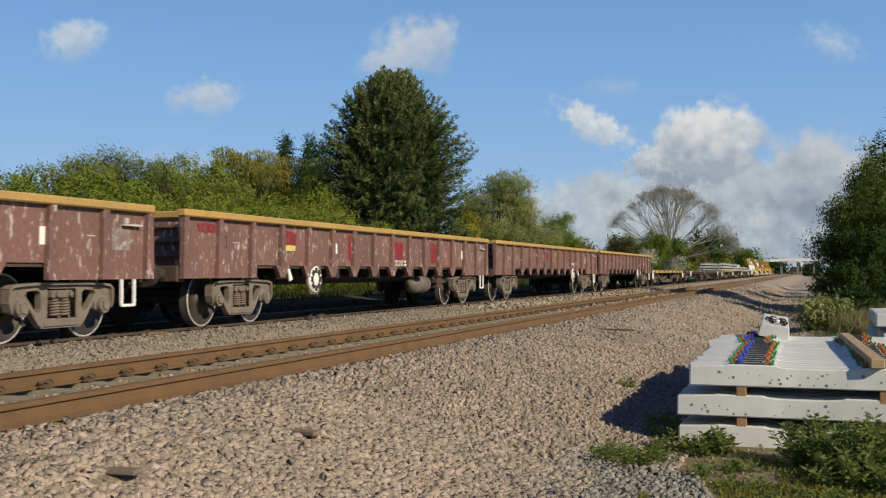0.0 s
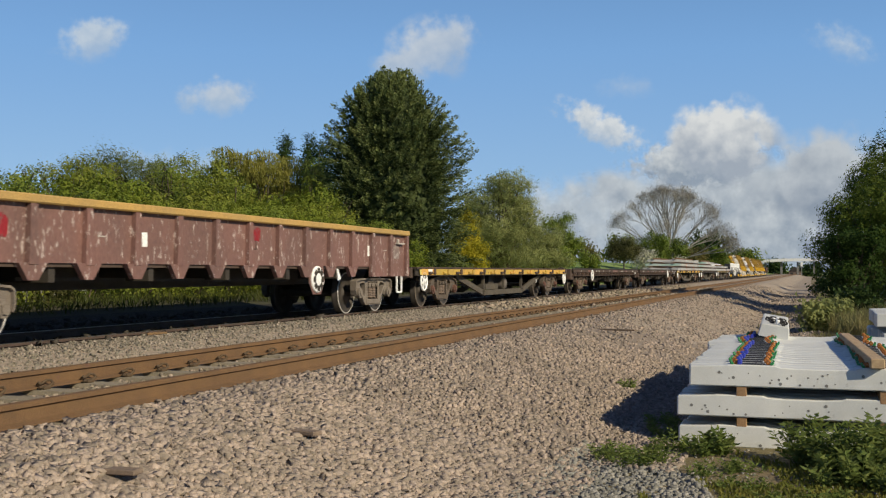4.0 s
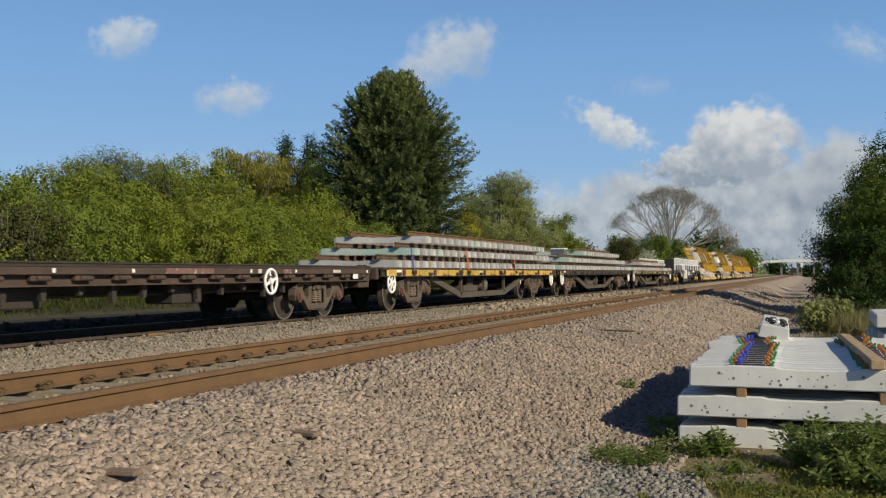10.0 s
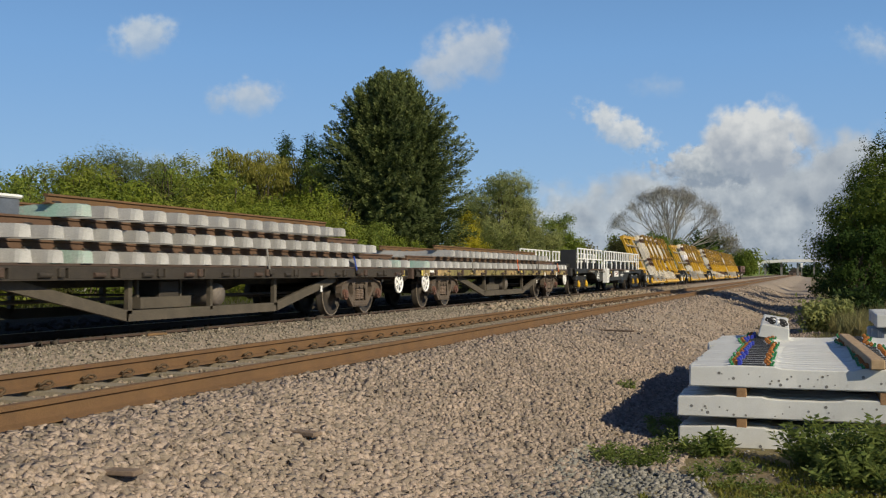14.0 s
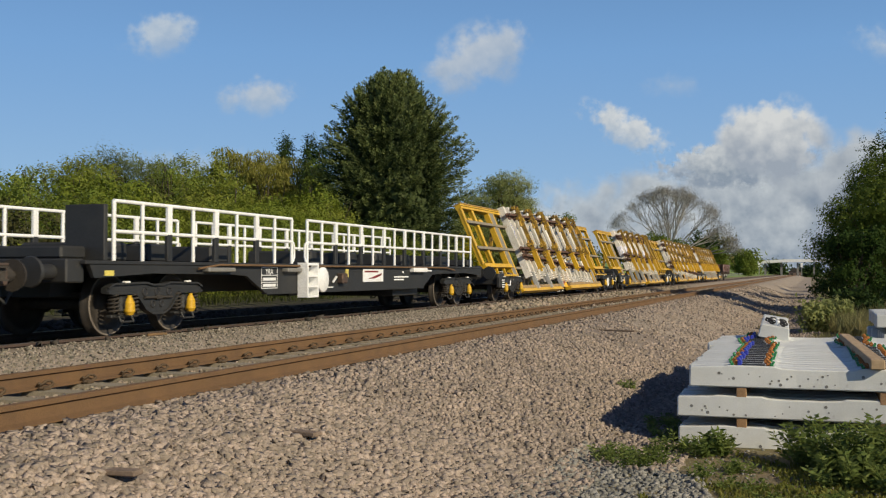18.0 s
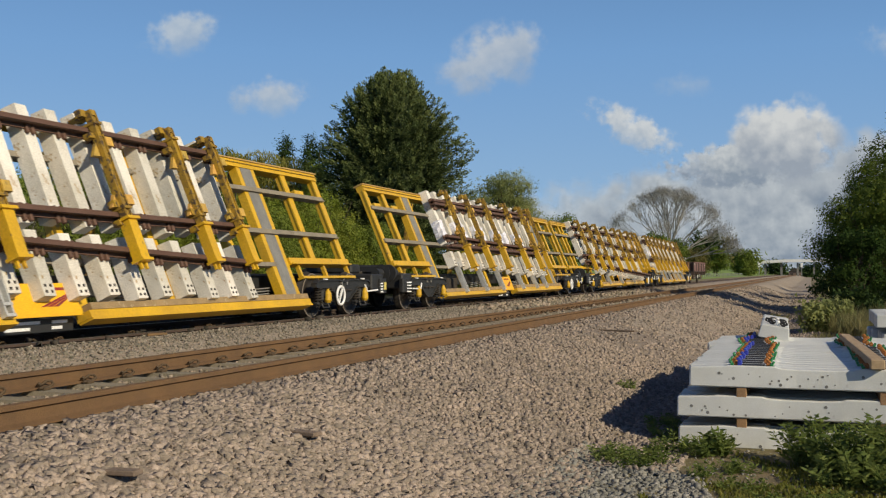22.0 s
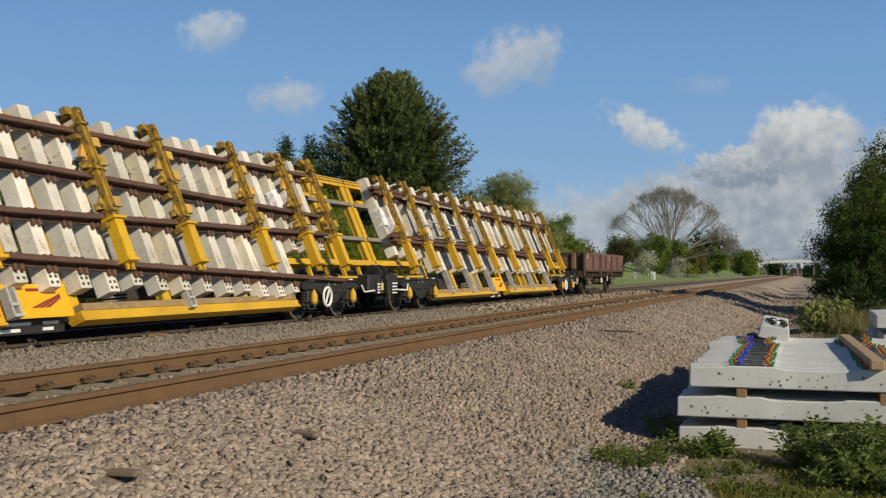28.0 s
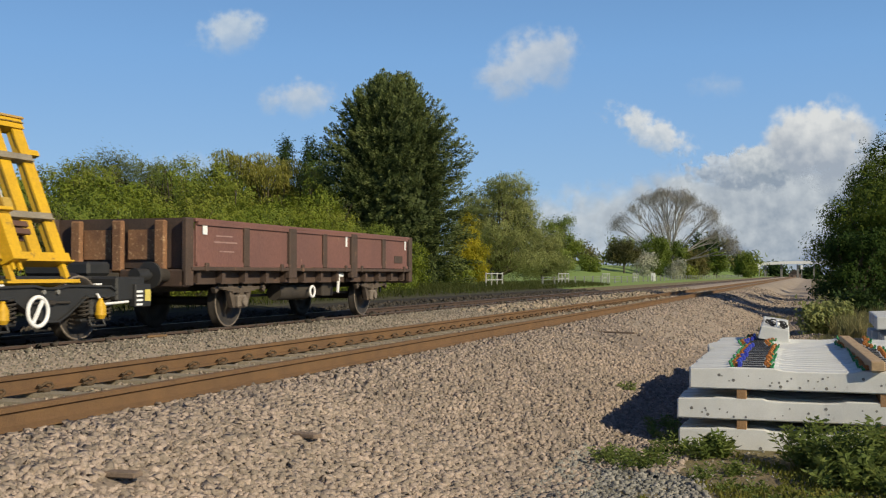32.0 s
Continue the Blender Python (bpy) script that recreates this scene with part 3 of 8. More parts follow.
def cast_bogie_meshes(half, rounded, metal):
    """Three-piece cast bogie side, axleboxes at +-half; side +1."""
    out = {}
    for s in (1, -1):
        f = Shape()
        x0, x1 = (0.95, 1.04) if s > 0 else (-1.04, -0.95)
        h = half
        foot = [(h + 0.08, 0.36), (h - 0.10, 0.38), (h - 0.13, 0.50), (0.44, 0.23), (0.36, 0.17)]
        if rounded:
            crown = [(0.0, 0.80), (0.42, 0.785), (h - 0.2, 0.735), (h + 0.08, 0.68), (h + 0.17, 0.59), (h + 0.195, 0.47), (h + 0.16, 0.38)]
            window = [(0.39, 0.63), (0.47, 0.68), (0.58, 0.655), (0.63, 0.57), (0.56, 0.45), (0.46, 0.37), (0.385, 0.43)]
        else:
            crown = [(0.0, 0.735), (0.42, 0.735), (h - 0.1, 0.725), (h + 0.12, 0.71), (h + 0.19, 0.67), (h + 0.20, 0.50), (h + 0.16, 0.41)]
            window = [(0.39, 0.61), (0.45, 0.645), (0.64, 0.63), (0.66, 0.585), (0.50, 0.40), (0.42, 0.36), (0.385, 0.42)]
        right = crown + foot
        outer = right + [(-y, z) for y, z in right[:0:-1]]
        well = [(-0.27, 0.29), (-0.27, 0.66), (0.27, 0.66), (0.27, 0.29)]
        f.plate(outer, [window, [(-y, z) for y, z in window][::-1], well], x0, x1)
        # cast ribs round the edge and beside the spring well
        for ring in (crown, [(-y, z) for y, z in crown]):
            for (ya, za), (yb, zb) in zip(ring, ring[1:]):
                f.beam((s * 1.03, ya, za - 0.012), (s * 1.03, yb, zb - 0.012), 0.13, 0.03)
        for k in (1, -1):
            f.box(x0 - 0.01, x1 + 0.012, k * 0.30 - 0.03, k * 0.30 + 0.03, 0.20, 0.70, 0.012)
            f.box(x0, x1 + 0.02 * s, k * h - 0.12, k * h + 0.12, 0.36, 0.57, 0.03)
        f.box(x0 - 0.02, x1 + 0.02, -0.35, 0.35, 0.185, 0.285, 0.015)
        f.box(x0 - 0.03, x1 + 0.03, -0.2, 0.2, 0.535, 0.64, 0.02)
        f.rod((s * 1.04, -0.12, 0.59), (s * 1.1, -0.12, 0.59), 0.04, 8).rod((s * 1.04, 0.12, 0.59), (s * 1.1, 0.12, 0.59), 0.04, 8)
        out["frame", s] = f.mesh("side_frame", metal)
        sp = Shape()
        coil(sp, s * 1.0, 0, 0.29, 0.535, 0.062, 6)
        out["spring", s] = sp.mesh("spring", M_SPRING)
        bx = Shape().rod((s * 1.02, 0, 0), (s * 1.11, 0, 0), 0.105, 14).rod((s * 1.11, 0, 0), (s * 1.135, 0, 0), 0.06, 10)
        for a in range(4):
            bx.rod((s * 1.10, 0.075 * math.cos(a * 1.571 + 0.785), 0.075 * math.sin(a * 1.571 + 0.785)), (s * 1.125, 0.075 * math.cos(a * 1.571 + 0.785), 0.075 * math.sin(a * 1.571 + 0.785)), 0.016, 6)
        out["box", s] = bx.mesh("axlebox", M_AXLECAP if rounded else metal)
    out["bolster"] = Shape().box(-0.98, 0.98, -0.19, 0.19, 0.45, 0.68, 0.02).box(-0.5, 0.5, -half, half, 0.5, 0.58, 0.01).mesh("bogie", M_GRIME)
    return out


BAR_BOGIE = cast_bogie_meshes(0.78, False, M_BOGIE)
ARCH_BOGIE = cast_bogie_meshes(0.86, True, M_BOGIE2)


def cast_bogie(wagon, y, kit, half):
    b = part("bogie", kit["bolster"], None, wagon, "grimy cast steel bogie with coil springs")
    b.location = (0, y, 0)
    for s in (1, -1):
        part("side_frame", kit["frame", s], None, b)
        for k in (-0.095, 0.095):
            part("spring", kit["spring", s], None, b).location.y = k
        for k in (-half, half):
            part("axlebox", kit["box", s], None, b).location = (0, k, WHEEL_R)
    for k in (-half, half):
        wheelset(wagon, y + k, kit is ARCH_BOGIE)


def modern_bogie_meshes(h):
    """Welded bogie, axles at +-h: arched side frame with lightening holes, nested springs and yellow dampers."""
    out = {}
    for s in (1, -1):
        f = Shape()
        x0, x1 = (0.95, 1.05) if s > 0 else (-1.05, -0.95)
        low = [(-h - 0.40, 0.60), (-h - 0.28, 0.585), (-h + 0.22, 0.585), (-0.30, 0.36), (-0.14, 0.29), (0.14, 0.29), (0.30, 0.36), (h - 0.22, 0.585), (h + 0.28, 0.585), (h + 0.40, 0.60)]
        high = [(-h - 0.40, 0.66), (-h - 0.28, 0.715), (-h + 0.22, 0.725), (-0.30, 0.73), (-0.14, 0.70), (0.14, 0.70), (0.30, 0.73), (h - 0.22, 0.725), (h + 0.28, 0.715), (h + 0.40, 0.66)]
        for i in range(len(low) - 1):
            f.prism([low[i], low[i + 1], high[i + 1], high[i]], "x", x0, x1)
            # flanges proud of the web
            for e in (low, high):
                (ya, za), (yb, zb) = e[i], e[i + 1]
                f.beam((s * 1.03, ya, za), (s * 1.03, yb, zb), 0.11, 0.026, (0, 0, 1))
        for k in (-h, h):
            f.box(x0 + 0.01, x1 + 0.02, k - 0.12, k + 0.12, 0.31, 0.56, 0.04)
            f.rod((s * 1.02, k, WHEEL_R), (s * 1.10, k, WHEEL_R), 0.085, 12)
            f.box(x0, x1 + 0.01, k - 0.31, k + 0.31, 0.255, 0.30, 0.015)
            f.rod((s * 1.09, k - 0.14, 0.2), (s * 1.09, k + 0.14, 0.2), 0.016, 6)
            for j in (-0.14, 0.14):
                f.rod((s * 1.09, k + j, 0.2), (s * 1.05, k + j, 0.28), 0.016, 6)
        out["frame", s] = f.mesh("side_frame", M_DARK)
        if h > 0.8:
            bolt = Shape().rod((s * 1.045, 0, 0), (s * 1.075, 0, 0), 0.032, 8).mesh("frame_bolt", M_GREYSTEEL)
            out["hole", s] = [(bolt, -0.13, 0.655), (bolt, 0.13, 0.655)]
        else:
            out["hole", s] = []
            for rr, spots in ((0.055, ((-0.30, 0.60), (0.30, 0.60), (0.0, 0.60))), (0.046, ((-0.11, 0.43), (0.11, 0.43)))):
                hole = Shape().hoop((s * 1.052, 0, 0), rr, 0.014, "x", 14, 5).rod((s * 1.047, 0, 0), (s * 1.0535, 0, 0), rr * 0.95, 14).mesh("lightening_hole", M_PADBLACK)
                out["hole", s] += [(hole, yy, zz) for yy, zz in spots]
        arm = Shape().rod((s * 1.075, -0.34, 0.52), (s * 1.075, 0.34, 0.52), 0.018, 6).box(*sorted((s * 1.05, s * 1.1)), -0.06, 0.06, 0.49, 0.55, 0.01)
        out["arm", s] = arm.mesh("brake_rod", M_GRIME)
        sp = Shape()
        coil(sp, s * 1.02, 0, 0.29, 0.585, 0.075, 5)
        out["spring", s] = sp.mesh("spring", M_GRIME)
        d = Shape()
        d.rod((s * 1.12, 0, 0.29), (s * 1.12, 0, 0.34), 0.05, 12, 0.078).rod((s * 1.12, 0, 0.34), (s * 1.12, 0, 0.46), 0.078, 12, 0.07)
        d.rod((s * 1.12, 0, 0.46), (s * 1.12, 0, 0.53), 0.07, 12, 0.035).rod((s * 1.12, 0, 0.53), (s * 1.12, 0, 0.56), 0.03, 8, 0.03)
        out["damper", s] = d.mesh("damper", M_YELLOW)
        out["tip", s] = Shape().box(s * 1.07 - 0.03, s * 1.07 + 0.03, -0.06, 0.06, 0.728, 0.755, 0.008).mesh("marker", M_WHITE)
    out["bolster"] = Shape().box(-0.95, 0.95, -0.22, 0.22, 0.45, 0.70, 0.02).box(-0.6, 0.6, -h - 0.3, h + 0.3, 0.52, 0.6, 0.01).mesh("bogie", M_DARK)
    return out


MODERN_BOGIE = {h: modern_bogie_meshes(h) for h in (0.76, 0.9)}


def modern_bogie(wagon, y, h=0.9):
    kit = MODERN_BOGIE[h]
    b = part("bogie", kit["bolster"], None, wagon, "black steel bogie with yellow dampers")
    b.location = (0, y, 0)
    for s in (1, -1):
        part("side_frame", kit["frame", s], None, b)
        for me, yy, zz in kit["hole", s]:
            part("frame_bolt" if h > 0.8 else "lightening_hole", me, None, b).location = (0, yy, zz)
        part("brake_rod", kit["arm", s], None, b)
        for k in (-h - 0.215, -h + 0.215, h - 0.215, h + 0.215):
            part("spring", kit["spring", s], None, b).location.y = k
        for k in (-h, h):
            part("damper", kit["damper", s], None, b, "yellow damper cover").location = (0, k, 0)
            part("marker", kit["tip", s], None, b).location = (0, k, 0)
    for k in (-h, h):
        wheelset(wagon, y + k, True)


def handwheel_mesh(r=0.23, spokes=6, solid_disc=False):
    h = Shape()
    if solid_disc:
        h.lathe([(0.0, 0.03), (r * 0.93, 0.03), (r, 0.015), (r, -0.01)], 28)
        for a in range(spokes):
            t = a * 2 * math.pi / spokes
            h.rod((0.034, r * 0.3 * math.cos(t), r * 0.3 * math.sin(t)), (0.034, r * 0.8 * math.cos(t), r * 0.8 * math.sin(t)), 0.012, 6)
        return h
    h.hoop((0, 0, 0), r - 0.022, 0.026, "x", 28, 8)
    if spokes == 1:
        h.beam((0, -0.5 * r, -0.8 * r), (0, 0.5 * r, 0.8 * r), 0.05, 0.02, (1, 0, 0))
    return h


HANDWHEEL = handwheel_mesh().mesh("handwheel", M_WHITE)
SPOKE = Shape().beam((0, 0.03, 0), (0, 0.21, 0), 0.05, 0.02, (1, 0, 0)).mesh("spoke", M_WHITE)
HUB = Shape().rod((-0.03, 0, 0), (0.03, 0, 0), 0.05, 12).mesh("hub", M_WHITE)


def handwheel(wagon, x, y, z, spokes=6):
    ob = part("handwheel", HANDWHEEL, None, wagon, "white-painted handbrake wheel")
    ob.location = (x, y, z)
    part("hub", HUB, None, ob)
    for a in range(spokes):
        part("spoke", SPOKE, None, ob).rotation_euler = (0.3 + a * 2 * math.pi / spokes, 0, 0)
    axle = part("brake_shaft", Shape().rod((0, 0, 0), (-x * 0.3, 0, 0), 0.025, 8), M_GRIME, wagon)
    axle.location = (x, y, z)


def lettering(parent, words, x, y, z, size, material=None, name="lettering"):
    """Stencilled words on a wagon's side, facing +x."""
    cu = bpy.data.curves.new(name, "FONT")
    cu.body, cu.size, cu.extrude = words, size, 0.001
    cu.align_x = "CENTER"
    cu.materials.append(material or M_WHITE)
    ob = new(name, cu)
    ob.parent = parent
    ob.matrix_basis = Matrix.Translation((x, y, z)) @ Matrix(((0, 0, 1, 0), (1, 0, 0, 0), (0, 1, 0, 0), (0, 0, 0, 1)))
    return ob


def marks(parent, rows, material=None, name="marking", label=""):
    """Flat painted bars on the side: rows of (x, y0, y1, z0, z1)."""
    for x, y0, y1, z0, z1 in rows:
        part(name, Shape().box(x, x + 0.004, y0, y1, z0, z1), material or M_WHITE, parent, label)


def daub(parent, x, y, z, w, h, material, name="graffiti", seed=0):
    """A ragged patch of sprayed paint."""
    rnd = random.Random(seed)
    pts = []
    for i in range(22):
        a = 2 * math.pi * i / 22
        k = 0.8 + 0.3 * rnd.random()
        c, s = math.cos(a), math.sin(a)
        pts.append((y + w / 2 * k * math.copysign(abs(c) ** 0.5, c), z + h / 2 * k * math.copysign(abs(s) ** 0.5, s)))
    return part(name, Shape().prism(pts, "x", x, x + 0.003), material, parent, "sprayed graffiti patch")


def buffers(wagon, y_end, z=0.88, colour=None):
    for s in (1, -1):
        for x in (-0.86, 0.86):
            sh = Shape()
            sh.rod((x, s * y_end, z), (x, s * (y_end + 0.28), z), 0.1, 12)
            sh.rod((x, s * (y_end + 0.28), z), (x, s * (y_end + 0.36), z), 0.06, 10)
            sh.rod((x, s * (y_end + 0.36), z), (x, s * (y_end + 0.40), z), 0.2, 16, 0.19)
            part("buffer", sh, colour or M_GRIME, wagon)
        c = Shape().box(-0.06, 0.06, min(s * y_end, s * (y_end + 0.42)), max(s * y_end, s * (y_end + 0.42)), z - 0.08, z + 0.04, 0.01)
        c.hoop((0, s * (y_end + 0.42), z - 0.1), 0.09, 0.025, "x", 14, 6)
        part("coupling", c, M_GRIME, wagon)
        hose = Shape()
        pts = [(0.35, s * y_end, z - 0.1), (0.35, s * (y_end + 0.12), z - 0.25), (0.33, s * (y_end + 0.2), z - 0.4), (0.3, s * (y_end + 0.32), z - 0.3)]
        for a, b in zip(pts, pts[1:]):
            hose.rod(a, b, 0.022, 8)
        part("brake_hose", hose, M_DARK, wagon)


M_GRAFFITI = mat("red_spray", (0.25, 0.012, 0.018), (0.18, 0.018, 0.022), 4, 0.6, 0, 0.1, 40, c=(0.165, 0.085, 0.075), spots=0.53, cs=4, stretch=(1, 1, 0.5))
M_FADEDPANEL = mat("faded_panel", (0.27, 0.22, 0.205), (0.19, 0.135, 0.12), 5, 0.8, 0, 0.1, 60, c=(0.4, 0.36, 0.34), spots=0.56)
M_FADEDWHITE = mat("faded_stencil", (0.55, 0.53, 0.5), (0.4, 0.36, 0.33), 6, 0.8, 0, 0.1, 60)
M_TANK = mat("grey_tank", (0.17, 0.15, 0.13), (0.13, 0.11, 0.10), 4, 0.7, 0.1, 0.2, 50, c=(0.1, 0.07, 0.05), spots=0.62)
M_PALEYELLOW = mat("pale_label", (0.65, 0.55, 0.12), (0.6, 0.5, 0.15), 4, 0.6, 0, 0.1, 60)


# ---- high-sided box wagon ----
def box_wagon():
    w = thing("box_wagon", "maroon bogie box wagon with ochre rim and steel ribs", "wagon", spot(0), "box wagons")
    hl, hw, zb, zs, zt = 7.8, 1.17, 0.77, 0.98, 1.69
    pitch = 2 * hl / 15
    for s in (1, -1):
        for i in range(15):
            y0, y1 = -hl + i * pitch, -hl + (i + 1) * pitch
            low = zb if i < 2 or i > 12 else zs
            part("side_panel", Shape().box(min(s * hw, s * (hw - 0.03)), max(s * hw, s * (hw - 0.03)), y0 + 0.002, y1 - 0.002, low, zt), M_MAROON, w)
        for i in range(16):
            y = -hl + i * pitch
            y = min(max(y, -hl + 0.06), hl - 0.06)
            st = Shape()
            a, b = sorted((s * hw, s * (hw + 0.075)))
            st.prism([(y - 0.085, zs - 0.02), (y + 0.085, zs - 0.02), (y + 0.06, zt), (y - 0.06, zt)], "x", a, b)
            if 3 <= i <= 12:
                st.prism([(y - 0.09, zb), (y + 0.09, zb), (y + 0.25, zs), (y - 0.25, zs)], "x", a - 0.012 * (s > 0), b - 0.012 * (s > 0))
            else:
                st.box(a, b, y - 0.085, y + 0.085, zb, zs - 0.02)
            part("stake", st, M_MAROON, w)
        a, b = sorted((s * (hw - 0.05), s * (hw + 0.10)))
        part("top_rim", Shape().box(a, b, -hl - 0.02, hl + 0.02, zt, 1.80, 0.018), M_YELLOWTOP, w, "ochre-painted top rim")
    for s in (1, -1):
        e = Shape()
        y0, y1 = sorted((s * (hl - 0.55), s * (hl - 0.60)))
        e.box(-hw + 0.03, hw - 0.03, y0, y1, 0.95, zt)
        for z in (1.1, 1.32, 1.54):
            a, b = sorted((s * (hl - 0.55), s * (hl - 0.45)))
            e.box(-hw + 0.03, hw - 0.03, a, b, z, z + 0.09, 0.01)
        part("end_wall", e, M_MAROON, w)
        a, b = sorted((s * (hl - 0.62), s * (hl + 0.02)))
        part("end_rim", Shape().box(-hw + 0.05, hw - 0.05, a if s > 0 else b - 0.14, a + 0.14 if s > 0 else b, zt, 1.80, 0.018), M_YELLOWTOP, w)
        a, b = sorted((s * (hl - 0.15), s * (hl + 0.06)))
        part("headstock", Shape().box(-1.15, 1.15, a, b, 0.72, 0.96, 0.015), M_BROWN, w)
        if s < 0:
            continue
        loop = Shape()
        y = s * (hl - 0.55)
        for p, q in (((y - 0.14, 0.77), (y - 0.14, 0.42)), ((y + 0.14, 0.77), (y + 0.14, 0.42)), ((y - 0.14, 0.42), (y + 0.14, 0.42))):
            loop.beam((1.22, p[0], p[1]), (1.22, q[0], q[1]), 0.035, 0.035, (1, 0, 0))
        part("step", loop, M_WHITE, w, "white footstep loop")
    part("floor", Shape().box(-hw + 0.03, hw - 0.03, -hl + 0.6, hl - 0.6, 0.93, 0.98), M_BROWN, w)
    under = Shape().box(-0.28, 0.28, -hl + 0.1, hl - 0.1, 0.62, 0.93, 0.01)
    for y in (-4.2, -2.1, 0, 2.1, 4.2):
        under.box(-1.1, 1.1, y - 0.06, y + 0.06, 0.74, 0.93)
    under.beam((0.7, -4.4, 0.78), (0.7, 4.4, 0.70), 0.05, 0.05)
    part("underframe", under, M_GRIME, w)
    tank = Shape().lathe([(0.0, -0.55), (0.12, -0.53), (0.2, -0.42), (0.2, 0.42), (0.12, 0.53), (0.0, 0.55)], 18, pose(0.85, 3.1, 0.56, 0, 0, 90))
    for y in (2.85, 3.35):
        tank.hoop((0.85, y, 0.56), 0.205, 0.014, "y", 20, 6)
    part("air_tank", tank, M_TANK, w, "grey air reservoir")
    part("valve_gear", Shape().box(0.75, 1.0, 4.1, 4.75, 0.58, 0.68, 0.01).box(0.8, 0.98, 4.2, 4.5, 0.45, 0.6, 0.02).rod((0.9, 3.6, 0.7), (0.9, 5.2, 0.68), 0.03, 8), M_BROWN, w)
    for y in (-5.8, 6.13):
        cast_bogie(w, y, BAR_BOGIE, 0.78)
    buffers(w, hl + 0.05, 0.84)
    plate = Shape().prism([(2.8, 0.98), (3.34, 0.98), (3.4, 0.68), (3.24, 0.45), (2.9, 0.45), (2.74, 0.68)], "x", 1.19, 1.205)
    part("brake_plate", plate, M_MAROON, w)
    ob = part("handwheel", handwheel_mesh(0.25, 0, True), M_WHITE, w, "white handbrake wheel")
    ob.location = (1.21, 3.07, 0.73)
    for a in range(8):
        t = a * math.pi / 4
        slot = Shape()
        slot.beam((0, 0.115 * math.cos(t), 0.115 * math.sin(t)), (0, 0.218 * math.cos(t), 0.218 * math.sin(t)), 0.112, 0.004, (1, 0, 0))
        part("handwheel_slot", slot, M_GRIME, w).location = (1.244, 3.07, 0.73)
    part("brake_lever", Shape().prism([(3.93, 0.93), (3.99, 0.93), (4.12, 0.74), (4.0, 0.7)], "x", 1.2, 1.22), M_WHITE, w, "white brake lever")
    marks(w, [(1.172, 5.55, 5.72, 1.2, 1.42), (1.172, -2.45, -2.3, 1.22, 1.42)], M_WHITE, "label_plate")
    marks(w, [(1.172, 6.96, 7.36, 1.16, 1.46)], M_FADEDPANEL, "data_panel", "faded grey data panel")
    marks(w, [(1.177, 7.0, 7.3 - 0.05 * (i % 2), 1.19 + 0.052 * i, 1.212 + 0.052 * i) for i in range(5)], M_FADEDPANEL, "data_line")
    for y in (6.45, 4.6, -3.4, -6.3):
        marks(w, [(1.172, y, y + 0.16, 1.33, 1.345)], M_FADEDWHITE, "stencil")
    for y in (-6.75, 0.55):
        for z in (1.24, 1.42):
            marks(w, [(1.172, y, y + 0.26, z, z + 0.02)], M_BROWN, "plate_edge")
        for k in (0, 0.24):
            marks(w, [(1.172, y + k, y + k + 0.02, 1.24, 1.44)], M_BROWN, "plate_edge")
    part("lamp_bracket", Shape().box(1.17, 1.25, 7.15, 7.55, 1.49, 1.515).box(1.17, 1.22, 7.2, 7.28, 1.515, 1.6, 0.01), M_FADEDWHITE, w)
    return w


WAGONS = []


def place(ob, c):
    ob.matrix_basis = spot(c)
    WAGONS.append((ob, c))
    return ob


first_box = box_wagon()
box_at = [place(first_box, 37.82)]
for c in (5.02, 21.42, 54.22):
    box_at.append(place(copy_thing(first_box, spot(c)), c))
lead, second, third = box_at[1], box_at[2], box_at[3]
for wg in box_at:
    for o in list(wg.children):
        if wg is second and o.name.startswith(("handwheel", "brake_plate", "brake_lever")):
            o.location.y -= 8.4 if o.name.startswith("brake_lever") else 6.45
        if wg is not second and o.name.startswith(("air_tank", "valve_gear")):
            bpy.data.objects.remove(o)
for n, (wg, ys) in enumerate(((second, ((-7.1, 1.55, 0.5, 0.14), (-4.4, 1.42, 0.7, 0.34), (-1.7, 1.35, 0.16, 0.5), (1.0, 1.35, 0.6, 0.42), (3.35, 1.32, 0.5, 0.46))),
                              (box_at[0], ((-1.0, 1.4, 0.4, 0.3), (2.0, 1.45, 0.3, 0.2))), (third, ((0.8, 1.5, 0.3, 0.25), (-5.2, 1.4, 0.3, 0.3))))):
    for k, (y, z, a, b) in enumerate(ys):
        daub(wg, 1.174, y, z, a, b, M_GRAFFITI, seed=n * 9 + k)
lettering(box_at[0], "HANDBRAKE", 1.174, 3.12, 1.13, 0.105)
lettering(box_at[0], "OFF", 1.174, 2.78, 1.06, 0.09)
lettering(box_at[0], "ON", 1.174, 3.48, 1.06, 0.09)
lettering(second, "MINIMUM CURVE", 1.174, 0.98, 1.075, 0.075)
lettering(second, "BOGIE CENTRES", 1.174, 0.98, 1.0, 0.075)
marks(second, [(1.174, 1.34, 1.46, 1.08, 1.12), (1.174, 1.34, 1.56, 1.005, 1.045)], M_WHITE)
marks(second, [(1.178, -4.62, -4.12, 1.24, 1.34)], M_PALEYELLOW, "yellow_plate")


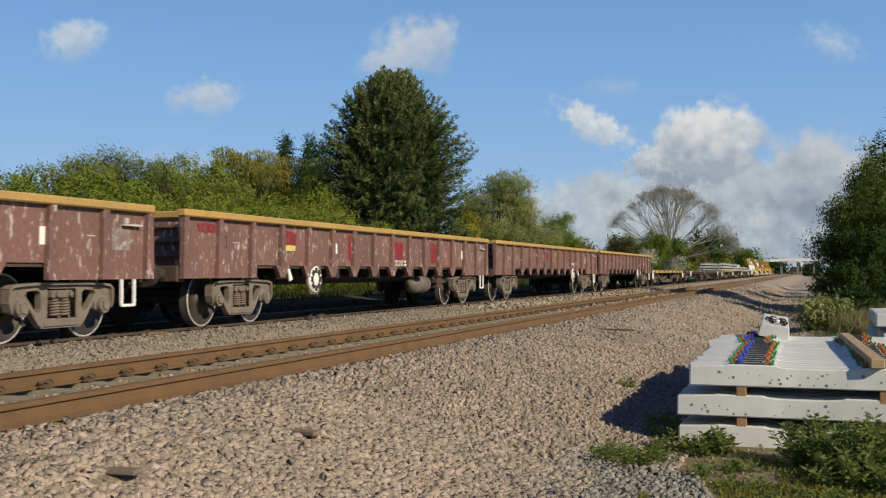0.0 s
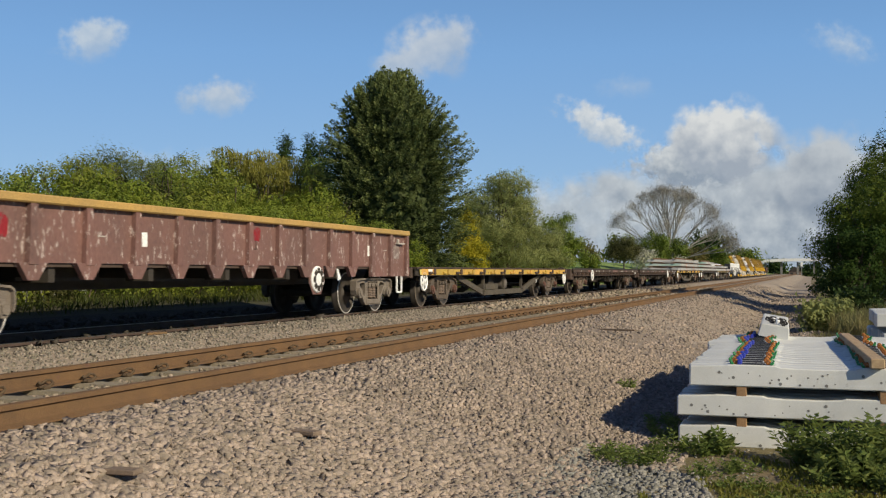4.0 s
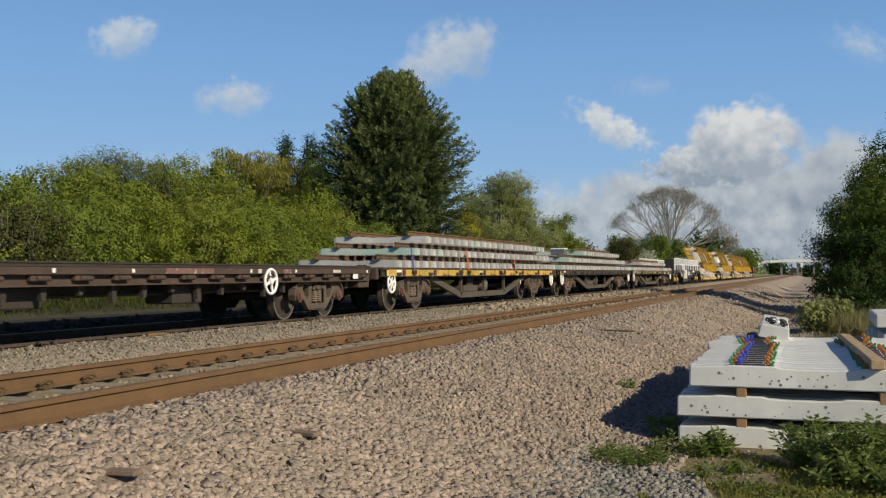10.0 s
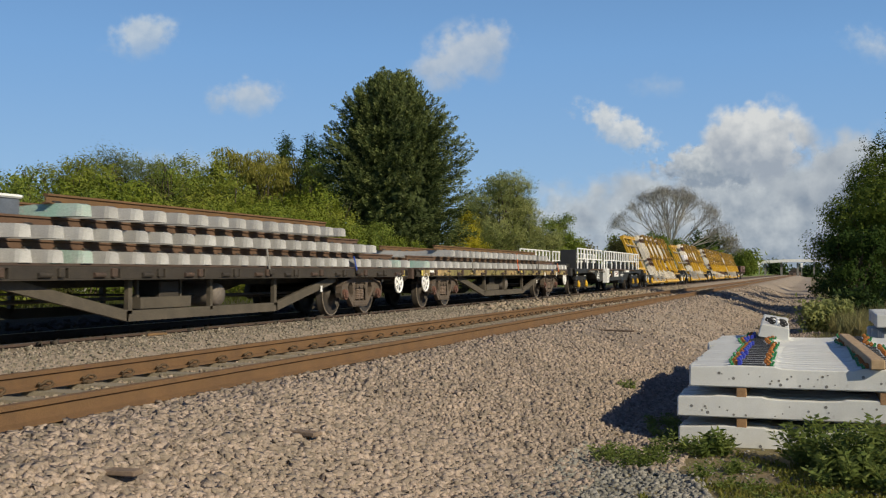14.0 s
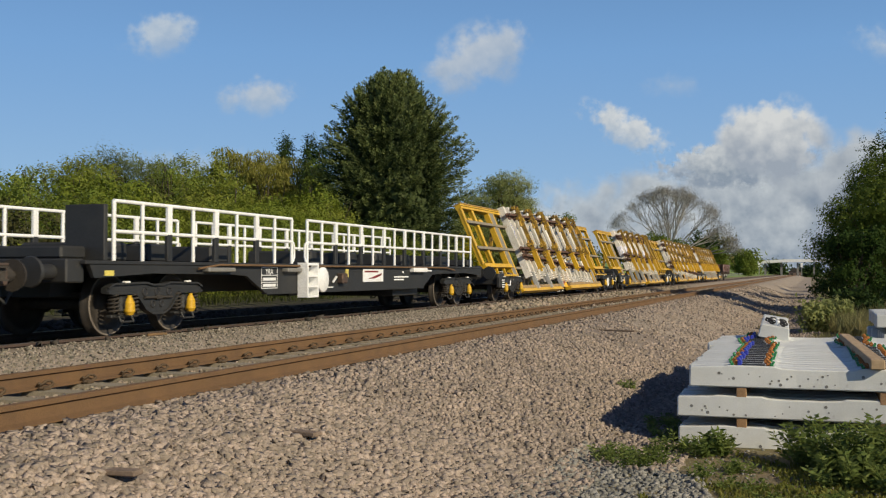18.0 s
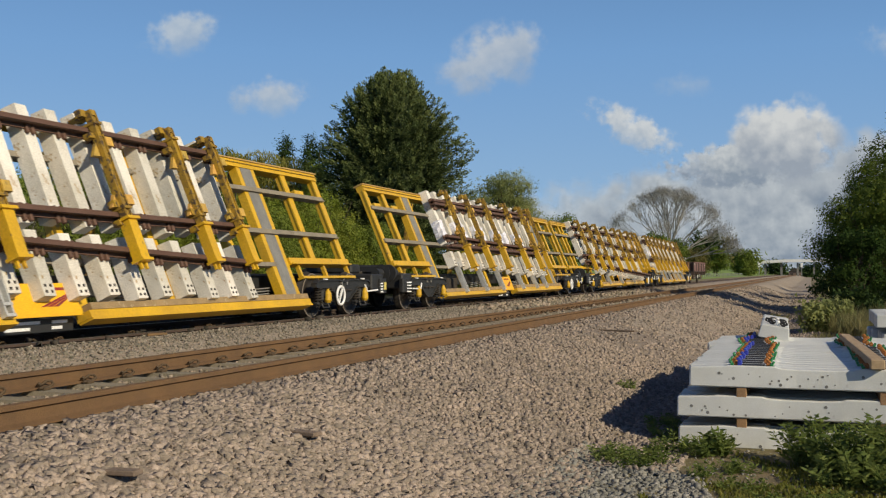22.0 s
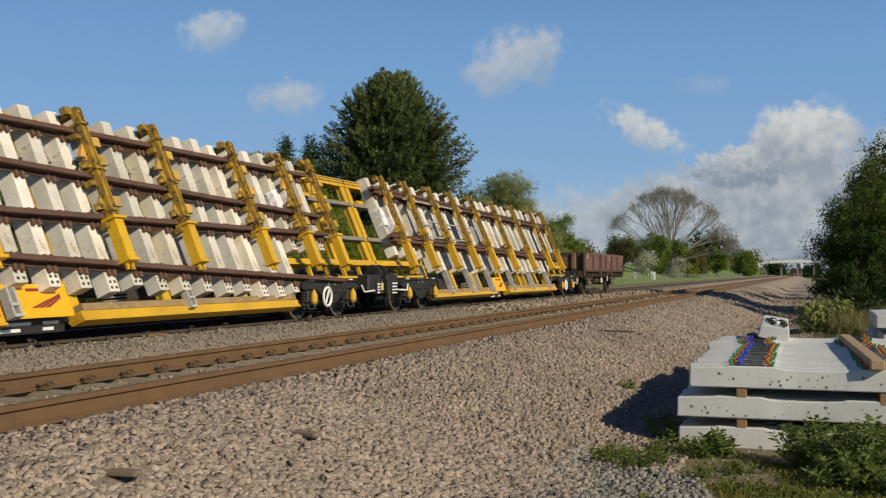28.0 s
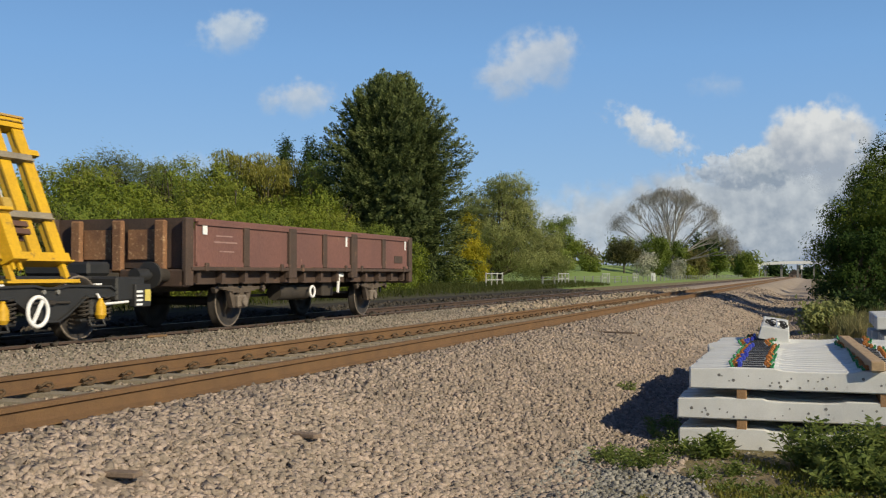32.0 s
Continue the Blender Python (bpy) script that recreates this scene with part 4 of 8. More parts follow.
# ---- flat wagons ----
M_SLEEPER = mat("weathered_concrete", (0.475, 0.48, 0.48), (0.37, 0.375, 0.38), 2.5, 0.9, 0, 0.25, 90, c=(0.24, 0.23, 0.22), spots=0.66, rand=0.16)
M_MINT = mat("mint_paint", (0.42, 0.48, 0.46), (0.30, 0.47, 0.41), 2, 0.7, 0, 0.15, 60, c=(0.4, 0.42, 0.4), spots=0.6)
M_STRAP_O = mat("orange_strap", (0.62, 0.14, 0.03), (0.55, 0.12, 0.03), 3, 0.7, 0, 0.1, 60)
M_BARYELLOW = mat("weathered_yellow", (0.60, 0.375, 0.07), (0.46, 0.29, 0.07), 2.5, 0.7, 0, 0.2, 40, c=(0.16, 0.11, 0.06), spots=0.6, rand=0.2)
M_DULLYELLOW = mat("dirty_tan", (0.36, 0.28, 0.115), (0.235, 0.185, 0.085), 4, 0.8, 0, 0.25, 40, c=(0.07, 0.055, 0.04), spots=0.54, rand=0.35)
M_SLATE = mat("slate_paint", (0.10, 0.12, 0.16), (0.13, 0.15, 0.19), 4, 0.5, 0, 0.1, 50)
M_STRAP_B = mat("blue_strap", (0.03, 0.07, 0.36), (0.025, 0.06, 0.3), 3, 0.7, 0, 0.1, 60)


def truss_wagon(bar_material, label):
    w = thing("flat_wagon", label, "wagon", spot(0), "flat wagons")
    hl, hw = 8.15, 1.22
    part("deck", Shape().box(-hw, hw, -hl, hl, 0.95, 0.985, 0.006), M_BROWN, w)
    for s in (1, -1):
        a, b = sorted((s * (hw - 0.09), s * hw))
        rail_ = Shape().box(a, b, -hl, hl, 0.775, 0.80).box(a, b, -hl, hl, 0.925, 0.95).box(*sorted((s * (hw - 0.05), s * (hw - 0.075))), -hl, hl, 0.80, 0.925)
        part("solebar", rail_, M_GRIME, w)
        n = 15
        for i in range(n):
            y0 = -hl + 0.25 + i * (2 * hl - 0.5) / n
            part("side_bar", Shape().box(*sorted((s * (hw - 0.07), s * (hw + 0.004))), y0 + 0.03, y0 + 0.93, 0.787, 0.942, 0.008), bar_material, w)
            part("stanchion_pocket", Shape().box(*sorted((s * (hw - 0.06), s * (hw + 0.05))), y0 + 0.86, y0 + 0.97, 0.81, 0.93, 0.012).rod((s * (hw + 0.02), y0 + 0.5, 0.84), (s * (hw + 0.02), y0 + 0.72, 0.84), 0.035, 8), bar_material if i % 2 else M_BROWN, w)
        tr = Shape()
        x = s * 1.0
        tr.beam((x, -2.2, 0.27), (x, 2.2, 0.27), 0.07, 0.15)
        for k in (1, -1):
            tr.beam((x, k * 2.15, 0.27), (x, k * 4.65, 0.76), 0.07, 0.15)
            tr.beam((x, k * 2.12, 0.3), (x, k * 2.12, 0.78), 0.09, 0.07, (1, 0, 0))
        tr.beam((x, 0.0, 0.3), (x, 0.0, 0.78), 0.07, 0.07, (1, 0, 0))
        part("truss", tr, M_TRUSS, w, "trussed steel side girder")
    under = Shape().box(-0.3, 0.3, -hl, hl, 0.66, 0.95)
    for y in (-6.6, -4.5, -2.9, -1.2, 1.2, 2.9, 4.5, 6.6):
        under.box(-1.12, 1.12, y - 0.05, y + 0.05, 0.78, 0.95)
    part("underframe", under, M_GRIME, w)
    tank = Shape().lathe([(0.0, -0.4), (0.16, -0.38), (0.19, -0.3), (0.19, 0.3), (0.16, 0.38), (0.0, 0.4)], 16, pose(0.6, 0.35, 0.52))
    part("air_tank", tank, M_TANK, w)
    part("tray", Shape().box(0.7, 0.98, -1.8, -0.5, 0.36, 0.38).box(0.96, 0.98, -1.8, -0.5, 0.38, 0.52).box(0.7, 0.72, -1.8, -0.5, 0.38, 0.52).box(0.72, 0.96, -1.8, -1.78, 0.38, 0.52).box(0.72, 0.96, -0.52, -0.5, 0.38, 0.52).beam((0.84, -1.7, 0.5), (0.84, -1.7, 0.8), 0.05, 0.05, (1, 0, 0)).beam((0.84, -0.6, 0.5), (0.84, -0.6, 0.8), 0.05, 0.05, (1, 0, 0)), M_TRUSS, w, "open steel tray slung under the deck")
    part("brake_rigging", Shape().box(0.5, 0.9, -1.2, -0.7, 0.45, 0.75, 0.02).rod((0.6, -4.2, 0.5), (0.6, 4.2, 0.5), 0.025, 8).rod((0.2, -4.8, 0.62), (0.2, 4.8, 0.4), 0.02, 6), M_GRIME, w)
    for y in (-5.85, 5.85):
        cast_bogie(w, y, ARCH_BOGIE, 0.86)
    for k in (1, -1):
        handwheel(w, 1.2, k * 7.65, 0.64)
        part("headstock", Shape().box(-1.1, 1.1, *sorted((k * (hl - 0.02), k * (hl + 0.12))), 0.72, 0.97, 0.015), M_BROWN, w)
        marks(w, [(1.215, k * 7.9 - 0.06, k * 7.9 + 0.06, 0.8, 0.93)], M_PALEYELLOW, "label_plate")
    marks(w, [(1.222, -7.4, -7.1, 0.81, 0.93), (1.06, 3.9, 3.97, 0.5, 0.62)], M_WHITE, "label_plate")
    buffers(w, hl + 0.1, 0.84)
    return w


def plain_flat():
    w = thing("flat_wagon", "long brown bogie flat wagon with an empty deck", "wagon", spot(0), "flat wagons")
    hl, hw = 8.1, 1.22
    part("deck", Shape().box(-hw, hw, -hl, hl, 0.94, 0.985, 0.006), M_GRIME, w)
    for s in (1, -1):
        a, b = sorted((s * (hw - 0.02), s * hw))
        part("side_plate", Shape().box(a, b, -hl, hl, 0.85, 0.94), M_BROWN, w)
        part("solebar", Shape().box(*sorted((s * (hw - 0.1), s * (hw - 0.13))), -hl, hl, 0.70, 0.85).box(*sorted((s * (hw - 0.13), s * (hw - 0.03))), -hl, hl, 0.70, 0.72), M_BROWN, w)
        for i in range(20):
            y = -hl + 0.4 + i * (2 * hl - 0.8) / 19
            part("lashing_ring", Shape().box(*sorted((s * (hw - 0.1), s * (hw - 0.02))), y - 0.14, y + 0.14, 0.765, 0.84, 0.012).rod((s * (hw - 0.02), y - 0.06, 0.80), (s * (hw - 0.02), y + 0.18, 0.80), 0.035, 8), M_BROWN, w)
            if i % 2:
                marks(w, [(1.221, y + 0.2, y + 0.26, 0.87, 0.925)], M_WHITE, "load_mark")
    under = Shape().box(-0.35, 0.35, -hl, hl, 0.55, 0.94)
    for y in np.linspace(-4.4, 4.4, 9):
        under.box(-1.05, 1.05, y - 0.05, y + 0.05, 0.72, 0.94)
    under.box(0.5, 0.9, -2.6, -1.6, 0.42, 0.7, 0.02).box(0.45, 0.95, 1.2, 2.0, 0.40, 0.7, 0.02)
    under.rod((0.75, -4.5, 0.56), (0.75, 4.5, 0.56), 0.025, 8)
    part("underframe", under, M_GRIME, w)
    for y in (-5.95, 5.95):
        cast_bogie(w, y, ARCH_BOGIE, 0.86)
    for k in (1, -1):
        part("headstock", Shape().box(-1.14, 1.14, *sorted((k * (hl - 0.4), k * (hl + 0.14))), 0.56, 0.985, 0.02), M_BROWN, w)
        part("end_tie", Shape().box(-1.0, 1.0, *sorted((k * 7.3, k * 7.45)), 0.55, 0.9), M_GRIME, w)
    for i in range(14):
        y = -4.6 + i * 0.7
        if abs(y) < 4.7:
            part("under_bracket", Shape().prism([(y - 0.05, 0.70), (y - 0.02, 0.46 + 0.06 * (i % 3)), (y + 0.05, 0.46 + 0.06 * (i % 3)), (y + 0.07, 0.70)], "x", 1.0, 1.07), M_GRIME, w)
    marks(w, [(1.222, 0.6, 1.9, 0.855, 0.935), (1.222, -5.2, -4.7, 0.86, 0.935), (1.222, 4.2, 4.5, 0.855, 0.93)], M_MAROON, "repaint_patch", "dull red repainted patch")
    marks(w, [(1.223, -2.9, -2.75, 0.86, 0.93), (1.223, 3.3, 3.42, 0.86, 0.93), (1.223, 6.3, 6.6, 0.87, 0.925)], M_FADEDWHITE, "stencil")
    part("deck_lip", Shape().box(1.16, 1.235, -hl, hl, 0.985, 1.01, 0.006), M_GRIME, w)
    marks(w, [(1.2, 7.25, 7.5, 0.75, 0.86), (1.2, -7.9, -7.82, 0.9, 1.0)], M_WHITE, "label_plate")
    buffers(w, hl + 0.12, 0.84)
    return w


yellow_flat = truss_wagon(M_BARYELLOW, "trussed flat wagon with yellow side bars and empty deck")
place(yellow_flat, 70.8)
loaded_yellow = place(copy_thing(yellow_flat, spot(122.2)), 122.2)
tagged(loaded_yellow, "trussed flat wagon with yellow side bars under stacked track panels")
lettering(loaded_yellow, "YWA", 1.224, -1.0, 0.83, 0.12)
dull_flat = truss_wagon(M_GRIME, "grimy trussed flat wagon carrying stacked concrete track panels")
place(dull_flat, 139.25)
last_flat = place(truss_wagon(M_DULLYELLOW, "trussed flat wagon with dirty tan side bars under track panels"), 156.3)
for y in (4.25, 6.02):
    part("tie_ring", Shape().hoop((1.27, y, 0.81), 0.06, 0.013, "x", 12, 5), M_WHITE, last_flat, "white tie ring")
marks(last_flat, [(1.226, 1.2, 1.36, 0.81, 0.93)], M_PALEYELLOW, "label_plate")
flat_b = plain_flat()
place(flat_b, 88.2)
handwheel(flat_b, 1.22, -4.35, 0.72, 4)
flat_c = copy_thing(flat_b, spot(105.2))
for o in list(flat_c.children):
    if o.name.startswith(("handwheel", "brake_shaft")):
        for q in list(o.children):
            bpy.data.objects.remove(q)
        bpy.data.objects.remove(o)
place(flat_c, 105.2)
handwheel(flat_c, 1.22, 3.75, 0.72, 4)


# ---- concrete track panels stacked on the flats ----
def sleeper_mesh(h=0.17, half=1.25, w=0.125):
    sh = Shape()
    secs = []
    for x, k, top in ((-half, 0.86, 0.82), (-half + 0.06, 1.0, 0.95), (-0.9, 1.0, 1.0), (-0.5, 0.94, 0.95), (-0.25, 0.9, 0.82), (0.25, 0.9, 0.82), (0.5, 0.94, 0.95), (0.9, 1.0, 1.0), (half - 0.06, 1.0, 0.95), (half, 0.86, 0.82)):
        secs.append([(x, -w * k, 0), (x, w * k, 0), (x, w * k * 0.78, h * top), (x, -w * k * 0.78, h * top)])
    vs = [p for s in secs for p in s]
    fs = [(3, 2, 1, 0), tuple(range(len(vs) - 4, len(vs)))]
    for i in range(len(secs) - 1):
        for j in range(4):
            a, b = i * 4 + j, i * 4 + (j + 1) % 4
            fs.append((a, b, b + 4, a + 4))
    sh.add(vs, [f[::-1] for f in fs])
    return sh


SLEEPER = sleeper_mesh().mesh("sleeper", M_SLEEPER)
SLEEPER_MINT = sleeper_mesh().mesh("sleeper", M_MINT)
RAIL_PTS = [(a, b * 0.82 + 0.13) for a, b in rail_profile()]
CLIP = Shape().box(-0.06, 0.06, -0.07, 0.07, 0.0, 0.05, 0.012).mesh("rail_clip", M_DARK)


# darker rust tone for the rails of every layer below the top
M_LOWERRUST = mat("lower_rail_rust", (0.125, 0.072, 0.045), (0.09, 0.054, 0.036), 3, 0.85, 0, 0.3, 80)


def track_panel(c, y0, y1, z, seed, lead_out=0.18, top=False, mint=0.05, painted=0):
    """A length of track: sleepers with two rails."""
    rnd = random.Random(seed)
    p = thing("track_panel", "prefabricated track panel of concrete sleepers and rusty rails", "track panel", spot(c), "stacked track panels")
    n = int(round((y1 - y0) / 0.58)) + 1
    for i in range(n):
        y = y0 + (y1 - y0) * i / (n - 1) - c
        ob = part("sleeper", SLEEPER_MINT if rnd.random() < (0.5 if i == 0 else mint) else SLEEPER, None, p)
        if i >= n - painted:
            part("painted_mark", Shape().box(1.235, 1.252, y - 0.05, y + 0.05, z + 0.03, z + 0.13, 0.004), M_WHITE, p, "white painted end mark")
        ob.location = (rnd.uniform(-0.012, 0.012), y, z)
        ob.rotation_euler = (0, 0, rnd.uniform(-0.01, 0.01))
        for x in (-0.7525, 0.7525):
            part("rail_clip", CLIP, None, p).location = (x, y, z + 0.155)
    for x in (-0.7525, 0.7525):
        part("rail", Shape().prism([(x + a, b + z + 0.165) for a, b in RAIL_PTS], "y", y0 - c - lead_out, y1 - c + lead_out), M_RUST if top else M_LOWERRUST, p, "rusty steel rail")
    WAGONS.append((p, c))
    return p


LAYERS = ((122.2, ((114.95, 130.1), (116.1, 129.2), (116.9, 128.5))), (139.25, ((131.9, 147.4), (133.0, 145.4), (135.9, 143.8))), (156.3, ((148.7, 164.0), (150.7, 161.0))))
for k, (c, rows) in enumerate(LAYERS):
    for i, (a, b) in enumerate(rows):
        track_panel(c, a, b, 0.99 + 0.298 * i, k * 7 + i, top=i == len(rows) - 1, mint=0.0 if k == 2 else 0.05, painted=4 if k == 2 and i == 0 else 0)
for c, rows in ((122.2, ((-2.2, M_STRAP_O), (-2.9, M_GREYSTEEL), (0.9, M_GREYSTEEL), (2.6, M_STRAP_O), (-6.4, M_STRAP_B))), (139.25, ((-5.5, M_GREYSTEEL), (5.2, M_STRAP_B), (1.5, M_GREYSTEEL))), (156.3, ((0.77, M_STRAP_O), (2.54, M_GRIME), (3.45, M_GRIME), (5.42, M_STRAP_B), (6.45, M_STRAP_O), (-4.0, M_GREYSTEEL)))):
    for y, m in rows:
        top = 1.2 if y > 5 else 1.45
        st = thing("ratchet_strap", "webbing ratchet strap tying the panel stack down", "strap", spot(c))
        part("webbing", Shape().beam((1.27, y, 0.84), (1.235, y - 0.12, top), 0.075 if m is M_STRAP_O else 0.05, 0.008, (1, 0, 0)), m, st)
        part("ratchet", Shape().box(1.24, 1.3, y - 0.05, y + 0.12, 0.84, 0.93, 0.012), M_GRIME, st)
        WAGONS.append((st, c))
crate = thing("tool_box", "dark blue-grey box with a white sheet on the stacked panels", "box", spot(139.25))
part("box_body", Shape().box(0.0, 0.55, -4.35, -3.75, 1.585, 1.80, 0.015), M_SLATE, crate)
part("sheet", Shape().box(-0.02, 0.58, -4.38, -3.72, 1.80, 1.85, 0.02), M_WHITE, crate, "white folded sheet")
WAGONS.append((crate, 139.25))


# ---- railed platform wagon ----
def guard_rail(parent, x, y0, y1, z0, z1, n, grip):
    """Tube rails on posts: every second post is a white plate on a black leg. grip: the end with a looped hand grip."""
    zm = z0 + (z1 - z0) * 0.49
    for z in (z1, zm):
        part("handrail", Shape().rod((x, y0, z), (x, y1, z), 0.028, 8), M_WHITE, parent, "white tubular guard rail")
    for i in range(n + 1):
        y = y0 + (y1 - y0) * i / n
        if i % 2 == 0 and 0 < i < n:
            part("rail_plate", Shape().box(x - 0.02, x + 0.03, y - 0.055, y + 0.055, zm, z1, 0.006), M_WHITE, parent)
            part("plate_leg", Shape().box(x - 0.03, x + 0.025, y - 0.06, y + 0.06, z0, zm, 0.006), M_DARK, parent, "black post foot")
        else:
            part("rail_post", Shape().rod((x, y, z0), (x, y, z1), 0.03, 8), M_WHITE, parent)
    ye, k = (y1, 1) if grip > 0 else (y0, -1)
    loop = [(ye, zm), (ye + k * 0.07, zm - 0.02), (ye + k * 0.1, zm - 0.1), (ye + k * 0.1, z0 + 0.12), (ye + k * 0.06, z0 + 0.05), (ye, z0 + 0.03)]
    grip_ = Shape()
    for p, q in zip(loop, loop[1:]):
        grip_.rod((x, *p), (x, *q), 0.02, 8)
    part("hand_grip", grip_, M_WHITE, parent)


def platform_wagon():
    w = thing("platform_wagon", "black bogie platform wagon with white guard rails", "wagon", spot(0))
    hl = 8.7
    part("deck", Shape().box(-1.2, 1.2, -hl, hl, 0.98, 1.03, 0.008), M_DARK, w)
    part("pipe", Shape().rod((1.24, -5.5, 0.99), (1.24, 5.5, 0.99), 0.018, 8).rod((1.24, 5.5, 0.99), (1.24, 6.1, 0.93), 0.018, 8).rod((1.24, -5.5, 0.99), (1.24, -6.1, 0.93), 0.018, 8), M_RUST, w, "copper-brown pipe")
    for s in (1, -1):
        side = Shape()
        a, b = sorted((s * 1.12, s * 1.18))
        side.prism([(-4.9, 0.98), (-3.9, 0.52), (3.9, 0.52), (4.9, 0.98)], "x", a, b)
        side.box(*sorted((s * 1.1, s * 1.2)), -3.9, 3.9, 0.50, 0.53)
        for k in (1, -1):
            poly = [(k * 4.85, 0.98), (k * 4.2, 0.80), (k * 5.0, 0.84), (k * 7.2, 0.86), (k * 8.5, 0.80), (k * 8.6, 0.98)]
            side.prism(poly if k > 0 else poly[::-1], "x", a, b)
        part("side_girder", side, M_DARK, w)
    part("underframe", Shape().box(-0.4, 0.4, -8.4, 8.4, 0.55, 0.98).box(-1.0, 1.0, 2.4, 4.0, 0.34, 0.55, 0.02).box(0.5, 0.95, -2.6, -1.8, 0.45, 0.6), M_DARK, w)
    for y in (-6.9, 6.95):
        modern_bogie(w, y, 0.76)
    for x in (1.18, -1.18):
        guard_rail(w, x, -8.1, -2.95, 1.03, 1.83, 8, 1)
        guard_rail(w, x, -2.33, 7.65, 1.03, 1.83, 16, -1)
    for y in (-2.72, -2.3):
        part("ladder_side", Shape().box(1.19, 1.40, y - 0.02, y + 0.02, 0.42, 1.05, 0.006), M_WHITE, w)
    part("ladder_back", Shape().box(1.185, 1.20, -2.70, -2.32, 0.42, 1.05), M_WHITE, w)
    for z in (0.42, 0.60, 0.79, 1.0):
        part("ladder_tread", Shape().box(1.19, 1.40, -2.70, -2.32, z, z + 0.035, 0.004), M_WHITE, w)
    disc = part("handwheel", handwheel_mesh(0.24, 0, True), M_WHITE, w, "white handbrake disc")
    disc.location = (1.22, -1.75, 0.74)
    part("control_box", Shape().box(1.17, 1.3, -1.0, -0.75, 0.66, 0.86, 0.02), M_BROWN, w)
    part("control_plate", Shape().box(1.18, 1.2, -0.62, -0.5, 0.78, 0.94), M_PALEYELLOW, w)
    part("lever", Shape().rod((1.2, -1.25, 0.68), (1.26, -1.2, 0.8), 0.025, 8), M_WHITE, w)
    board = part("logo_board", Shape().box(1.182, 1.192, 0.25, 1.35, 0.68, 0.95), M_WHITE, w, "white company board")
    ch = Shape()
    for i in range(3):
        ch.prism([(0.5 + 0.12 * i, 0.74), (0.58 + 0.12 * i, 0.74), (1.25, 0.84 - 0.012 * i), (1.25, 0.86 - 0.012 * i)], "x", 1.192, 1.195)
    ch.box(1.192, 1.195, 0.33, 1.05, 0.875, 0.91)
    part("logo_shape", ch, M_GRAFFITI, board)
    marks(w, [(1.182, 2.0, 2.9, 0.76, 0.79), (1.182, 2.0, 2.6, 0.70, 0.73), (1.182, 2.5, 2.6, 0.86, 0.90), (1.182, -1.5, -1.2, 0.58, 0.6), (1.182, 4.1, 4.5, 0.9, 0.93)])
    marks(w, [(1.182, -4.0, -3.55, 0.63, 0.68), (1.182, -4.0, -3.55, 0.735, 0.785)])
    lettering(w, "YRA", 1.184, -3.78, 0.84, 0.14)
    for z in (0.60, 0.70, 0.82, 0.955):
        marks(w, [(1.182, -4.06, -3.49, z, z + 0.012)])
    for y in (-4.06, -3.5):
        marks(w, [(1.1825, y, y + 0.012, 0.60, 0.965)])
    part("lamp_case", Shape().box(1.16, 1.3, -5.9, -5.1, 0.88, 0.95, 0.015), M_GREYSTEEL, w)
    part("lamp_case", Shape().box(1.16, 1.3, -3.3, -2.75, 0.88, 0.95, 0.015), M_GREYSTEEL, w)
    part("lamp_case", Shape().box(1.17, 1.3, 3.0, 3.9, 0.88, 0.98, 0.015), M_WHITE, w)
    part("end_screen", Shape().box(0.52, 1.15, -8.26, -8.18, 1.03, 1.78, 0.01), M_DARK, w, "black end screen")
    for y in (-7.4, -6.3, -4.6, -0.9, 0.8, 2.4, 4.0, 5.6, 6.8):
        part("deck_box", Shape().box(-0.7, 0.7, y - 0.28, y + 0.28, 1.03, 1.30, 0.03), M_DARK, w, "low black deck box")
    for s in (1, -1):
        part("end_platform", Shape().box(-1.1, 1.1, *sorted((s * 8.6, s * 8.95)), 0.74, 1.05, 0.02).box(-0.9, 0.9, *sorted((s * 8.3, s * 8.8)), 1.05, 1.22, 0.03), M_DARK, w)
    buffers(w, 8.95, 0.88, M_DARK)
    marks(w, [(1.185, -8.3, -8.1, 0.83, 0.9)], M_PALEYELLOW, "label_plate")
    return w


place(platform_wagon(), 174.55)

# ---- tilting panel wagons ----
LEAN_X0, LEAN_Z0, LEAN_X1, LEAN_Z1 = 0.88, 0.34, -0.235, 2.963
LEAN = Vector((LEAN_X1 - LEAN_X0, 0, LEAN_Z1 - LEAN_Z0))
LEAN_L = LEAN.length
UP = LEAN.normalized()
OUT = Vector((UP.z, 0, -UP.x))


def tilted(y, u, n):
    """A point on the leaning frame: along the wagon, up the slope, out towards the line side."""
    return Vector((LEAN_X0, y, LEAN_Z0)) + UP * u + OUT * n


def slab(sh, y0, y1, u0, u1, n0, n1):
    vs = [tilted(y, u, n) for y in (y0, y1) for u in (u0, u1) for n in (n0, n1)]
    return sh.add(vs, [(0, 1, 3, 2), (4, 6, 7, 5), (0, 4, 5, 1), (2, 3, 7, 6), (0, 2, 6, 4), (1, 5, 7, 3)])


def ramp_slab(sh, y0, y1, ua, ub, half, n0, n1):
    """A bar along the frame whose height runs from ua to ub."""
    vs = [tilted(y, u + k, n) for y, u in ((y0, ua), (y1, ub)) for k in (-half, half) for n in (n0, n1)]
    return sh.add(vs, [(0, 1, 3, 2), (4, 6, 7, 5), (0, 4, 5, 1), (2, 3, 7, 6), (0, 2, 6, 4), (1, 5, 7, 3)])


